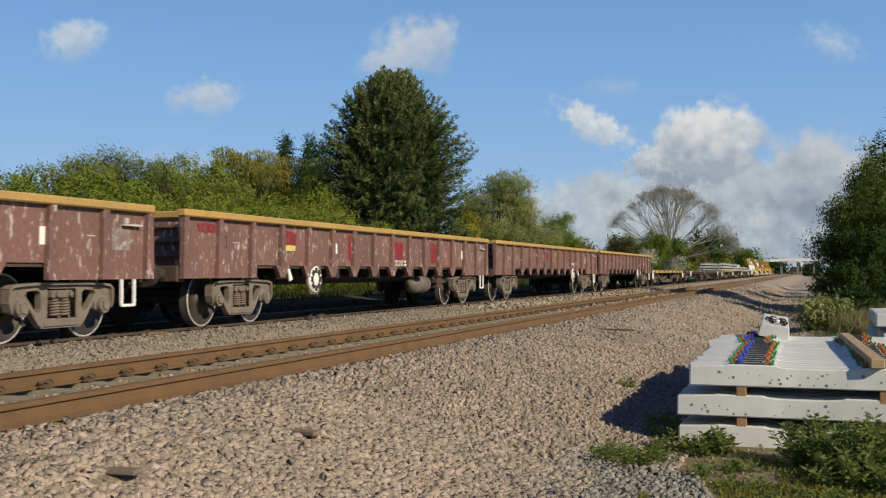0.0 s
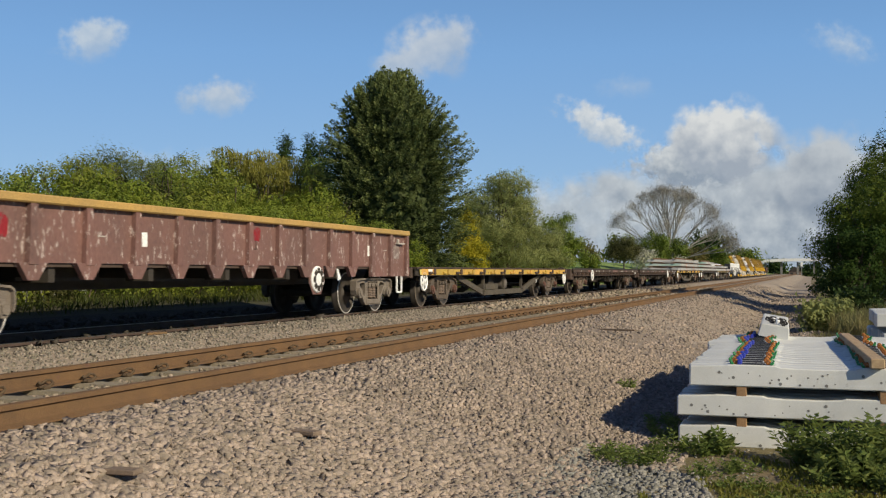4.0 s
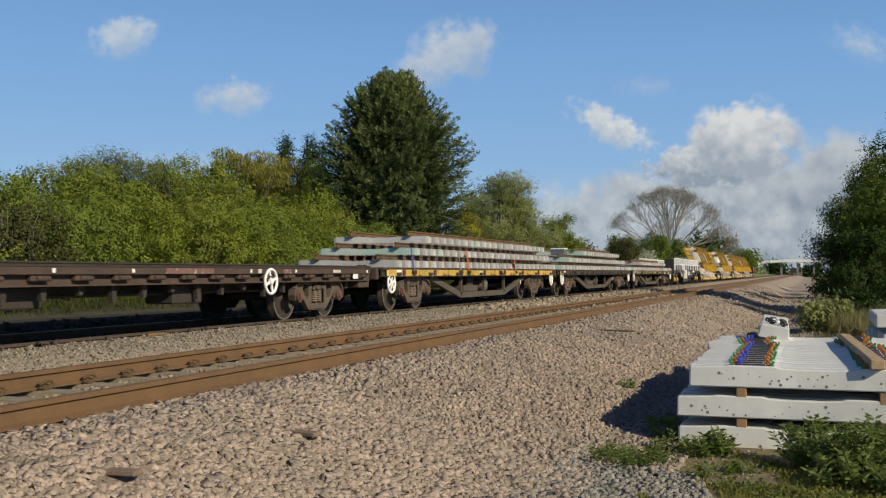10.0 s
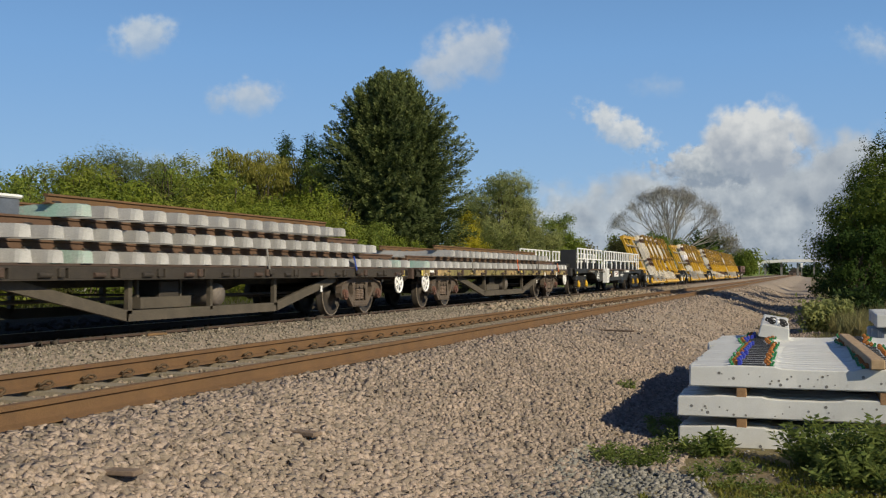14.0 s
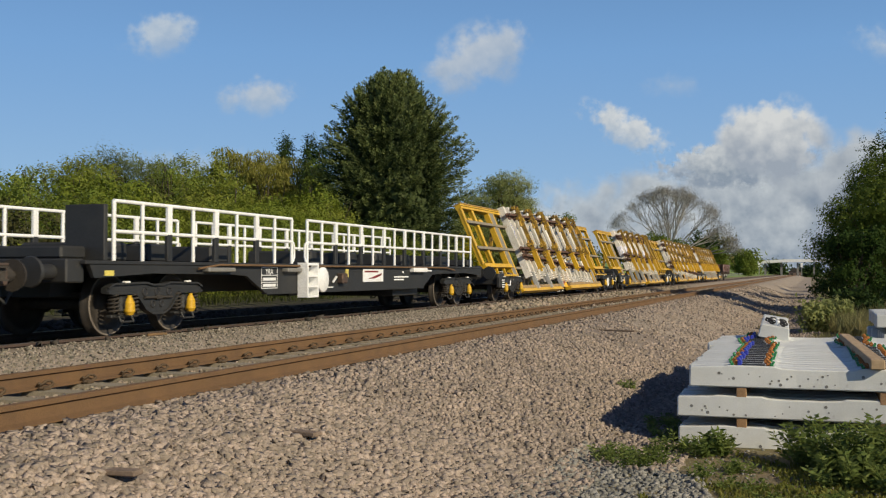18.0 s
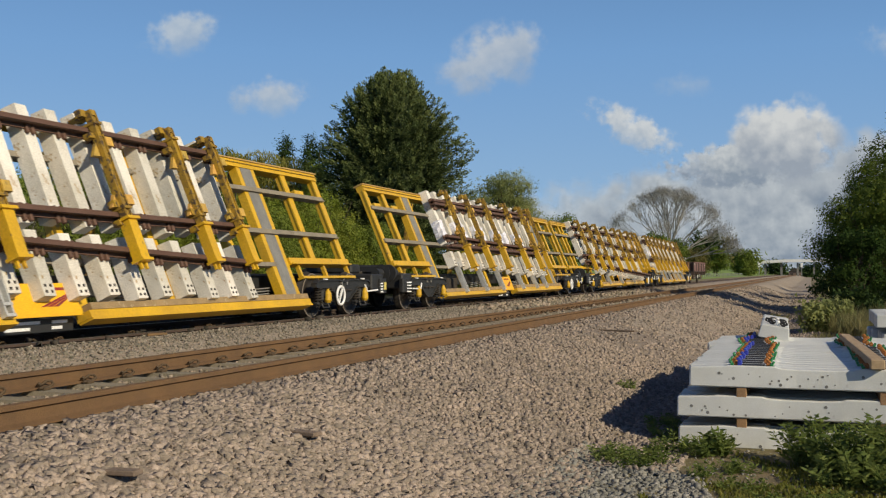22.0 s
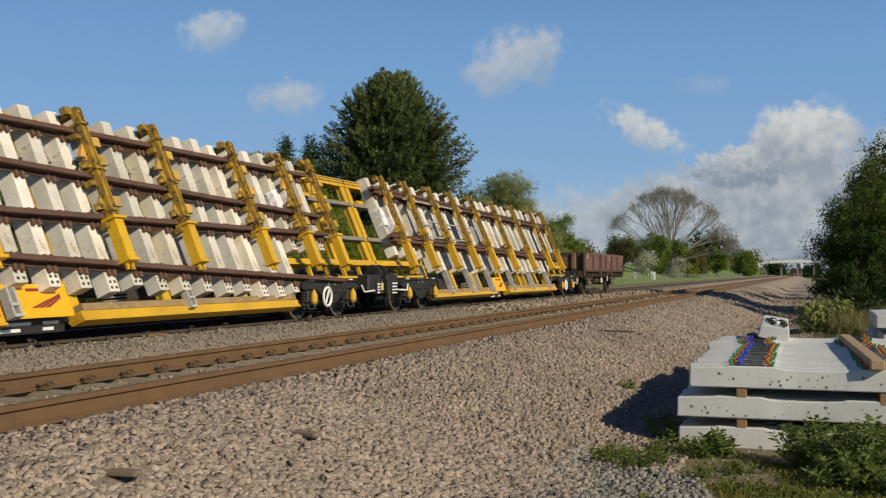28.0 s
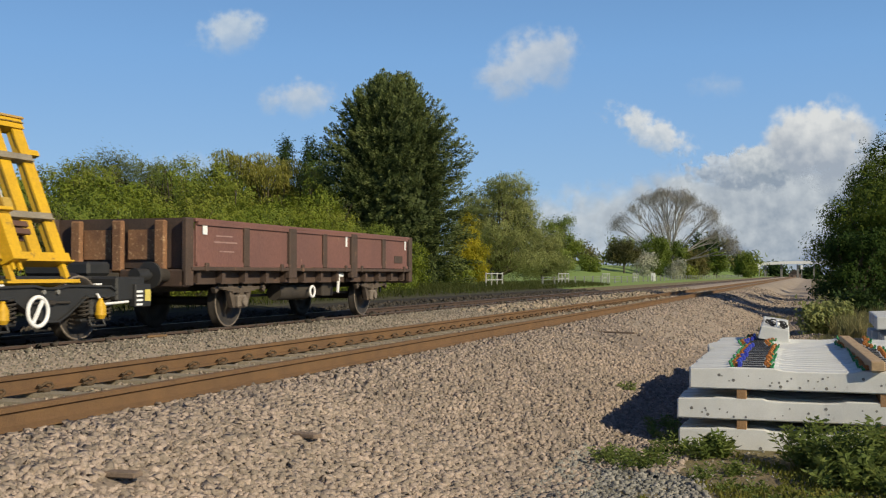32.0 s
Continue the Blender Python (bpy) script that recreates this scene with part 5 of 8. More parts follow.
M_CREAM = mat("cream_concrete", (0.74, 0.71, 0.655), (0.58, 0.55, 0.49), 2.6, 0.85, 0, 0.25, 60, c=(0.40, 0.30, 0.18), spots=0.60, rand=0.18)
M_OCHRE = mat("grimy_yellow", (0.40, 0.245, 0.02), (0.24, 0.15, 0.025), 5, 0.65, 0, 0.2, 50, c=(0.075, 0.05, 0.03), spots=0.52)
M_PANELRAIL = mat("panel_rail", (0.10, 0.052, 0.035), (0.13, 0.07, 0.05), 3, 0.7, 0.1, 0.2, 60)
M_ORANGE = mat("orange_board", (0.86, 0.46, 0.015), (0.80, 0.42, 0.015), 3, 0.5, 0, 0.05, 60)
M_WEATHERED = mat("weathered_rail", (0.27, 0.235, 0.18), (0.21, 0.185, 0.145), 3, 0.8, 0, 0.25, 50, c=(0.14, 0.11, 0.08), spots=0.62)
M_SILLWOOD = mat("sill_timber", (0.34, 0.235, 0.115), (0.25, 0.175, 0.09), 4, 0.85, 0, 0.3, 60, c=(0.42, 0.33, 0.2), spots=0.6)
M_GALVANISED = mat("pale_galvanised", (0.56, 0.56, 0.54), (0.44, 0.44, 0.43), 5, 0.5, 0.2, 0.15, 60, c=(0.3, 0.27, 0.23), spots=0.64)
M_WRAP = mat("plastic_wrap", (0.90, 0.90, 0.95), (0.74, 0.74, 0.86), 8, 0.25, 0, 0.5, 25)


def tilting_wagon(front, rear, posts, plates, sill_y, low_front, low_rear, bogies=(-8.25, 8.25)):
    """front and rear: ends of the leaning frame; between low_front and low_rear the frame reaches down to the sill."""
    w = thing("tilting_wagon", "yellow tilting wagon with a steeply leaning steel frame", "wagon", spot(0), "tilting wagons")
    low = 0.80
    for y0, y1, lift in ((sill_y[0], -1.35, 0.0), (0.05, sill_y[1], 0.03)):
        sh = Shape()
        slab(sh, y0, y1, -0.12, -0.045 + lift, -0.08, 0.155)
        part("sill", sh, M_YELLOW, w)
        sh = Shape()
        slab(sh, y0 + 0.05, y1 - 0.05, -0.042 + lift, 0.055 + lift, -0.06, 0.165)
        part("sill_plank", sh, M_SILLWOOD, w, "worn timber-coloured sill cap")
        sh = Shape()
        slab(sh, y0, y1, -0.155, -0.125, -0.06, 0.175)
        part("sill_lip", sh, M_YELLOW, w)
    sh = Shape()
    slab(sh, front, rear, LEAN_L - 0.15, LEAN_L, -0.14, 0.05)
    part("top_beam", sh, M_YELLOW, w)
    sh = Shape()
    slab(sh, front - 0.03, rear + 0.03, LEAN_L - 0.005, LEAN_L + 0.025, -0.18, 0.075)
    part("top_cap", sh, M_YELLOWTOP, w)
    sh = Shape()
    slab(sh, front, rear, LEAN_L - 0.075, LEAN_L - 0.06, 0.05, 0.07)
    part("top_lip", sh, M_OCHRE, w)
    for u in (1.40, 2.26):
        sh = Shape()
        slab(sh, front + 0.05, rear - 0.05, u - 0.04, u + 0.04, -0.02, 0.06)
        slab(sh, front + 0.05, rear - 0.05, u - 0.06, u - 0.04, -0.06, 0.08)
        part("cross_rail", sh, M_WEATHERED, w, "weathered grey-brown longitudinal rail")
    sh = Shape()
    slab(sh, low_front + 0.3, low_rear - 0.3, 0.69, 0.77, -0.04, 0.04)
    part("cross_rail", sh, M_WEATHERED, w, "weathered grey-brown longitudinal rail")
    for y0, y1 in ((front, low_front - 0.2), (low_rear + 0.2, rear)):
        sh = Shape()
        slab(sh, y0, y1, low - 0.06, low + 0.06, -0.08, 0.07)
        slab(sh, y0, y1, low - 0.085, low - 0.062, -0.08, 0.12)
        part("end_beam", sh, M_YELLOW, w)
        sh = Shape()
        slab(sh, y0 + 0.25, y1, 0.42, 0.47, -0.03, 0.1)
        n = max(3, int((y1 - y0) / 0.75))
        for k in range(n):
            yy = y0 + 0.35 + k * (y1 - y0 - 0.5) / (n - 1)
            slab(sh, yy - 0.04, yy + 0.04, 0.46, low - 0.08, -0.02, 0.05)
        part("end_stand", sh, M_YELLOW, w)
    for y in posts:
        sh = Shape()
        inner = low_front - 0.1 < y < low_rear + 0.1
        foot = 0.0 if inner else low
        slab(sh, y - 0.10, y + 0.10, foot, LEAN_L - 0.1, -0.012, 0.02)
        slab(sh, y - 0.085, y - 0.06, foot, LEAN_L - 0.1, -0.11, -0.012)
        slab(sh, y + 0.06, y + 0.085, foot, LEAN_L - 0.1, -0.11, -0.012)
        part("frame_post", sh, M_YELLOW, w)
    for y in posts[:-1]:
        sh = Shape()
        slab(sh, y + 0.35, y + 0.75, 2.34, 2.42, -0.1, 0.0)
        part("spacer", sh, M_YELLOW, w)
    for y in plates:
        sh = Shape()
        slab(sh, y - 0.2, y + 0.2, -0.02, LEAN_L - 0.12, -0.05, 0.035)
        part("gusset_plate", sh, M_GREYSTEEL, w, "grey steel plate")
        for k in (-0.27, 0.27):
            sh = Shape()
            slab(sh, y + k - 0.07, y + k + 0.07, 0.0, LEAN_L - 0.1, -0.13, 0.03)
            part("frame_post", sh, M_YELLOW, w)
    part("spine", Shape().box(-0.45, 0.3, -10.0, 10.0, 0.52, 0.83, 0.02), M_DARK, w)
    for s in (1, -1):
        part("headstock", Shape().box(-1.05, 1.05, *sorted((s * 9.5, s * 10.15)), 0.5, 0.84, 0.03), M_DARK, w)
        part("bogie_beam", Shape().box(-1.05, 0.7, *sorted((s * 8.0, s * 8.5)), 0.62, 0.84, 0.02), M_DARK, w)
        part("end_deck", Shape().box(-1.0, 0.62, *sorted((s * 6.9, s * 10.1)), 0.80, 0.85), M_DARK, w)
        e = s * 10.1
        part("end_cover", Shape().box(-0.55, 0.55, *sorted((s * 9.55, s * 10.05)), 0.85, 1.05, 0.04), M_DARK, w)
        part("lamp_frame", Shape().box(1.0, 1.1, *sorted((e - s * 0.25, e + s * 0.12)), 0.42, 0.74, 0.012), M_DARK, w)
        if s > 0:
            part("label_plate", Shape().box(1.1, 1.105, e - 0.03, e + 0.1, 0.5, 0.66), M_PALEYELLOW, w, "yellow label plate")
            marks(w, [(1.102, e - 0.23, e - 0.09, 0.44 + 0.06 * i, 0.47 + 0.06 * i) for i in range(4)])
        part("handrail", Shape().rod((1.12, e - s * 0.45, 0.50), (1.12, e - s * 1.0, 0.48), 0.018, 8).rod((1.12, e - s * 1.0, 0.48), (1.1, e - s * 1.1, 0.62), 0.018, 8), M_WHITE, w)
    for y in (-6.0, -2.0, 2.0, 6.0):
        part("back_strut", Shape().beam((-0.55, y, 0.8), (-0.32, y, 2.75), 0.12, 0.12), M_OCHRE, w)
    part("pump_case", Shape().box(0.1, 0.6, -5.6, -4.7, 0.32, 0.72, 0.03), M_GRIME, w)
    part("cable_rack", Shape().box(0.2, 0.55, 3.6, 4.6, 0.34, 0.66, 0.02), M_GRIME, w)
    part("cylinder", Shape().rod((0.45, 1.6, 0.5), (0.45, 2.7, 0.5), 0.16, 14), M_GRIME, w)
    for y in (-3.6, -2.7, 0.9, 5.0):
        coilp = Shape()
        for k in range(6):
            coilp.rod((0.62, y, 0.32 + 0.05 * k), (0.62, y + 0.7, 0.34 + 0.05 * k), 0.014, 6)
        part("hose_coil", coilp, M_GREYSTEEL, w)
    for y in bogies:
        modern_bogie(w, y)
    ob = part("handwheel", handwheel_mesh(0.2, 1), M_WHITE, w, "white handbrake wheel")
    ob.location = (1.12, bogies[1] - 0.3, 0.42)
    buffers(w, 10.15, 0.86, M_DARK)
    marks(w, [(1.112, -10.0, -9.72 + 0.03 * (i % 2), 0.42 + 0.07 * i, 0.45 + 0.07 * i) for i in range(4)])
    sh = Shape()
    slab(sh, -1.3, 0.0, -0.05, 0.40, 0.06, 0.075)
    bd = part("logo_board", sh, M_ORANGE, w, "orange company board")
    sh = Shape()
    for i in range(3):
        vs = [tilted(y, u, 0.078) for y, u in ((-0.75 + 0.12 * i, 0.08), (-0.65 + 0.12 * i, 0.08), (-0.15, 0.24 - 0.02 * i), (-0.15, 0.26 - 0.02 * i))]
        sh.add(vs, [(0, 1, 2, 3)])
    slab(sh, -0.75, -0.2, 0.30, 0.34, 0.076, 0.078)
    part("logo_shape", sh, M_GRAFFITI, bd)
    part("data_panel", Shape().box(0.78, 0.80, -1.32, 0.02, 0.12, 0.29), M_DARK, w, "black data panel")
    marks(w, [(0.802, -1.26, -0.62, 0.225, 0.265), (0.802, -1.26, -0.8, 0.15, 0.19), (0.802, -0.4, -0.1, 0.225, 0.265), (0.802, -0.4, -0.2, 0.15, 0.19)])
    return w


TILT_AT = (195.6, 217.05, 238.5, 259.2)
tilt_first = tilting_wagon(-10.15, 9.22, (-10.06, -8.95, -4.6, -2.3, 0.15, 2.3, 4.6, 7.68, 9.13), (-6.95, 6.15), (-7.3, 6.55), -6.9, 6.3, (-8.7, 8.05))
tilt_all = [place(tilt_first, TILT_AT[0])]
tilt_all.append(place(tilting_wagon(-9.62, 9.22, (-9.53, -8.4, -4.6, -2.3, 0.15, 2.3, 4.6, 7.68, 9.13), (-6.95, 6.15), (-7.0, 6.55), -6.9, 6.3, (-8.35, 8.25)), TILT_AT[1]))
tilt_all.append(place(tilting_wagon(-11.7, 10.85, (-11.6, -10.33, -9.65, -8.0, -4.6, -2.3, 0.15, 2.3, 4.6, 6.3, 8.2, 9.0, 10.76), (), (-6.55, 6.2), -6.9, 6.1, (-8.25, 7.6)), TILT_AT[2]))
tilt_all.append(place(tilting_wagon(-9.75, 9.05, (-9.66, -8.2, -4.6, -2.3, 0.15, 2.3, 4.6, 7.4, 8.5, 8.95), (-6.95, -2.6, 3.2, 6.2), (-6.95, 6.5), -6.9, 6.3, (-8.05, 8.15)), TILT_AT[3]))


def bearer(length, w, h):
    """A concrete bearer lying along local y, flat on local z = 0, slightly tapered."""
    return Shape().add([(-w, 0, 0), (w, 0, 0), (w, length, 0), (-w, length, 0), (-w * 0.86, 0.01, h), (w * 0.86, 0.01, h), (w * 0.86, length - 0.01, h), (-w * 0.86, length - 0.01, h)],
                       [(3, 2, 1, 0), (4, 5, 6, 7), (0, 1, 5, 4), (1, 2, 6, 5), (2, 3, 7, 6), (3, 0, 4, 7)])


def lean_pose(y, u, n):
    """Local x runs along the wagon, local y up the slope, local z out."""
    o = tilted(y, u, n)
    return Matrix(((0, UP.x, OUT.x, o.x), (1, UP.y, OUT.y, o.y), (0, UP.z, OUT.z, o.z), (0, 0, 0, 1)))


BOLT = Shape().box(-0.09, 0.09, -0.075, 0.075, 0, 0.04, 0.012).box(-0.085, -0.03, -0.14, 0.11, 0, 0.06, 0.012).box(0.03, 0.085, -0.14, 0.11, 0, 0.06, 0.012).mesh("rail_chair", M_PANELRAIL)


BOLT_HOLE = Shape().box(-0.018, 0.018, -0.018, 0.018, 0.215, 0.229).mesh("bolt_hole", M_GRIME)


def switch_panel(c, y0, y1, rails, bands, seed, clamps, wraps=(), step=0.62, supports=(), sprayed=False):
    """A junction panel on the leaning frame: rails as (u at y0, u at y1), bearers in bands of the same kind ((lo0, lo1), (hi0, hi1))."""
    rnd = random.Random(seed)
    p = thing("junction_panel", "prefabricated junction panel of cream concrete bearers and rails", "track panel", spot(c), "junction panels")
    n = int(round((y1 - y0) / step))
    kinds = {}

    def along(pair, y):
        f = (y - y0) / (y1 - y0)
        return pair[0] + (pair[1] - pair[0]) * f
    for i in range(n + 1):
        y = y0 + (y1 - y0) * i / n
        for k, (lo, hi) in enumerate(bands):
            u0, u1 = along(lo, y), along(hi, y)
            if not -6.7 < y < 6.2:
                # over the bogies the panel stands on the raised end beam
                u0 = max(u0, 0.92)
            if u1 - u0 < 0.12:
                continue
            key = round(u1 - u0 + rnd.choice((0, 0, 0.03, -0.04)), 1 if k else 2)
            if key not in kinds:
                kinds[key] = bearer(key, 0.128, 0.22).mesh("bearer", M_CREAM)
            ob = part("bearer", kinds[key], None, p)
            ob.matrix_basis = lean_pose(y + rnd.uniform(-0.025, 0.025), u1 - key + rnd.uniform(-0.03, 0.03), 0.03) @ Matrix.Rotation(rnd.uniform(-0.018, 0.018), 4, "Z")
            if k == 0 and seed < 4:
                for hx in (-0.05, 0.05):
                    for hy in (0.07, 0.15):
                        part("bolt_hole", BOLT_HOLE, None, ob).location = (hx, hy, 0)
            for r in rails:
                if u0 < along(r, y) < u1:
                    part("rail_chair", BOLT, None, p).matrix_basis = lean_pose(y, along(r, y), 0.25)
    for k, r in enumerate(rails):
        sh = Shape()
        ramp_slab(sh, y0 - 0.25, y1 + 0.2, *r, 0.036, 0.37, 0.41)
        ramp_slab(sh, y0 - 0.25, y1 + 0.2, *r, 0.012, 0.28, 0.37)
        ramp_slab(sh, y0 - 0.25, y1 + 0.2, *r, 0.07, 0.255, 0.28)
        part("rail", sh, M_PANELRAIL, p, "dark rusty rail")
    for y in clamps:
        sh = Shape()
        slab(sh, y - 0.07, y + 0.07, 1.1, LEAN_L + 0.02, 0.43, 0.45)
        slab(sh, y - 0.07, y - 0.045, 1.1, LEAN_L + 0.02, 0.45, 0.54)
        slab(sh, y + 0.045, y + 0.07, 1.1, LEAN_L + 0.02, 0.45, 0.54)
        slab(sh, y - 0.045, y + 0.045, 1.1, LEAN_L + 0.02, 0.50, 0.515)
        slab(sh, y - 0.06, y + 0.06, LEAN_L - 0.06, LEAN_L + 0.03, 0.05, 0.54)
        slab(sh, y - 0.19, y - 0.06, LEAN_L - 0.06, LEAN_L + 0.05, 0.36, 0.46)
        seats = []
        for r in rails:
            u = along(r, y)
            if u > 0.9 and all(abs(u - q) > 0.3 for q in seats):
                seats.append(u)
        for u in seats:
            high = u > 2.0
            lug = Shape()
            slab(lug, y + 0.06, y + 0.21, *((u - 0.29, u - 0.15) if high else (u + 0.11, u + 0.26)), 0.41, 0.55)
            slab(lug, y + 0.20, y + 0.25, *((u - 0.26, u - 0.18) if high else (u + 0.15, u + 0.22)), 0.44, 0.52)
            slab(sh, y - 0.17, y - 0.06, *((u - 0.16, u - 0.08) if high else (u + 0.08, u + 0.19)), 0.36, 0.48)
            uw = u - 0.42 if high else u + 0.1
            web = [tilted(y + a, uw + b, n) for n in (0.40, 0.46) for a, b in ((-0.06, -0.02), (-0.06, 0.2), (-0.22, -0.02))]
            part("clamp_lug", lug, M_BARYELLOW, p, "worn yellow clamp lug")
            part("clamp_web", Shape().add(web, [(0, 1, 2), (5, 4, 3), (0, 3, 4, 1), (1, 4, 5, 2), (2, 5, 3, 0)]), M_BARYELLOW, p, "worn yellow triangular web")
            if not high:
                slab(sh, y - 0.17, y - 0.06, u - 0.18, u - 0.10, 0.34, 0.46)
            slab(sh, y - 0.09, y + 0.09, u + 0.04, u + 0.08, 0.30, 0.56)
        part("clamp", sh, M_OCHRE, p, "grimy yellow clamp arm")
        sh = Shape()
        slab(sh, y - 0.095, y + 0.095, 0.56, 1.17, 0.40, 0.56)
        slab(sh, y - 0.13, y + 0.13, 0.53, 0.57, 0.39, 0.59)
        slab(sh, y - 0.14, y + 0.14, 1.16, 1.20, 0.37, 0.60)
        for k in (-0.06, 0.06):
            slab(sh, y + k - 0.02, y + k + 0.02, 0.43, 0.54, 0.46, 0.50)
        part("clamp_foot", sh, M_YELLOW, p, "bright yellow clamp foot")
        wire = Shape()
        b0 = tilted(y + 0.15, LEAN_L, 0.2)
        pts = [b0, b0 + Vector((0.02, 0.03, 0.14)), b0 + Vector((0, 0.13, 0.2)), b0 + Vector((0, 0.16, 0.03))]
        for q0, q1 in zip(pts, pts[1:]):
            wire.rod(q0, q1, 0.008, 5)
        part("lifting_wire", wire, M_GREYSTEEL, p, "bent wire loop")
    for y, top in supports:
        sh = Shape()
        for k in (-0.075, 0.045):
            slab(sh, y + k, y + k + 0.03, -0.08, top, 0.12, 0.24)
        slab(sh, y - 0.05, y + 0.05, -0.06, top, 0.10, 0.13)
        for u in (-0.06, 0.08):
            slab(sh, y - 0.08, y + 0.08, u - 0.02, u + 0.02, 0.12, 0.25)
        part("support", sh, M_GALVANISED, p, "pale galvanised support channel")
    for y, u in wraps:
        sh = Shape()
        y = y0 + (y1 - y0) * round((y - y0) / (y1 - y0) * n) / n
        girth = ((-0.145, 0.03), (-0.15, 0.14), (-0.14, 0.262), (-0.06, 0.275), (0.03, 0.27), (0.10, 0.275), (0.145, 0.258), (0.15, 0.14), (0.145, 0.03))
        m = len(girth)
        grid = [tilted(y + gy + rnd.uniform(-0.018, 0.018), u - 0.22 + 0.065 * j + rnd.uniform(-0.03, 0.03), gn + rnd.uniform(0.0, 0.035)) for j in range(8) for gy, gn in girth]
        sh.add(grid, [(j * m + i, j * m + i + 1, (j + 1) * m + i + 1, (j + 1) * m + i) for j in range(7) for i in range(m - 1)])
        part("wrapping", sh, M_WRAP, p, "crumpled white plastic wrapping")
    if sprayed:
        for k in range(9):
            sh = Shape()
            a, b = rnd.uniform(-0.09, 0.03), 1.75 + 0.075 * k
            slab(sh, y0 + a, y0 + a + rnd.uniform(0.05, 0.1), b, b + rnd.uniform(0.02, 0.06), 0.251, 0.2535)
            part("sprayed_mark", sh, M_STRAP_B, p, "blue sprayed mark")
    WAGONS.append((p, c))
    return p


switch_panel(TILT_AT[0], -5.75, 4.35, ((2.57, 2.63), (1.32, 1.28), (1.06, 0.60)), (((0.32, 0.02), (1.12, 1.0)), ((1.18, 1.15), (2.95, 2.95))), 1, (-5.06, -3.22, -1.36, 1.1, 3.06, 4.26), supports=((-5.3, 0.5), (-3.3, 0.45), (-1.5, 0.4)), sprayed=True)
switch_panel(TILT_AT[1], -5.5, 4.5, ((2.56, 2.68), (2.46, 2.52), (1.49, 1.28), (1.22, 1.12)), (((0.68, 0.36), (1.12, 1.05)), ((1.35, 1.2), (2.95, 2.95))), 2, (-4.7, -2.9, -1.05, 1.4, 3.3, 4.5),
             [(y, 1.8 - 0.02 * i) for i, y in enumerate((-5.2, -4.1, -3.4, -2.4, -1.7, -0.4, 0.3, 0.9, 2.2, 2.8))], supports=((-5.3, 0.8), (-3.4, 0.75), (-1.6, 0.7), (0.75, 0.6), (2.6, 0.55), (4.0, 0.5)))
switch_panel(TILT_AT[2], -8.7, 7.9, ((2.57, 2.57), (2.2, 1.65), (1.24, 1.26), (0.95, 0.26)), (((0.6, -0.02), (2.95, 2.95)),), 3, (-8.2, -6.2, -4.2, -1.6, 0.95, 2.77, 5.1, 6.9, 8.2), [(6.7, 1.95), (7.6, 1.9)], 0.6, ((-4.6, 0.4), (-1.2, 0.3), (2.6, 0.3)))
last_panel = switch_panel(TILT_AT[3], -8.75, 7.8, ((2.60, 2.37), (2.50, 2.27), (1.36, 1.08), (1.26, 0.98)), (((0.62, 0.50), (1.16, 0.98)), ((1.30, 1.12), (2.95, 2.95))), 4, (-8.55, -7.0, -5.2, -3.4, -1.5, 0.75, 3.15, 5.7, 7.45),
             [(-8.9, 1.9), (-7.9, 1.7), (-6.1, 1.8)], 0.62, ((-5.6, 0.75), (-3.78, 0.7), (-1.8, 0.7), (0.6, 0.7), (3.1, 0.7), (5.45, 0.65)))
for ya, ua, yb, ub in ((-7.3, 2.42, -2.6, 2.36), (-6.1, 1.86, -2.0, 1.80), (-7.2, 1.42, -3.4, 1.37)):
    part("stretcher_rod", Shape().rod(tilted(ya, ua, 0.42), tilted(yb, ub, 0.42), 0.022, 8), M_GALVANISED, last_panel, "bright steel stretcher rod")


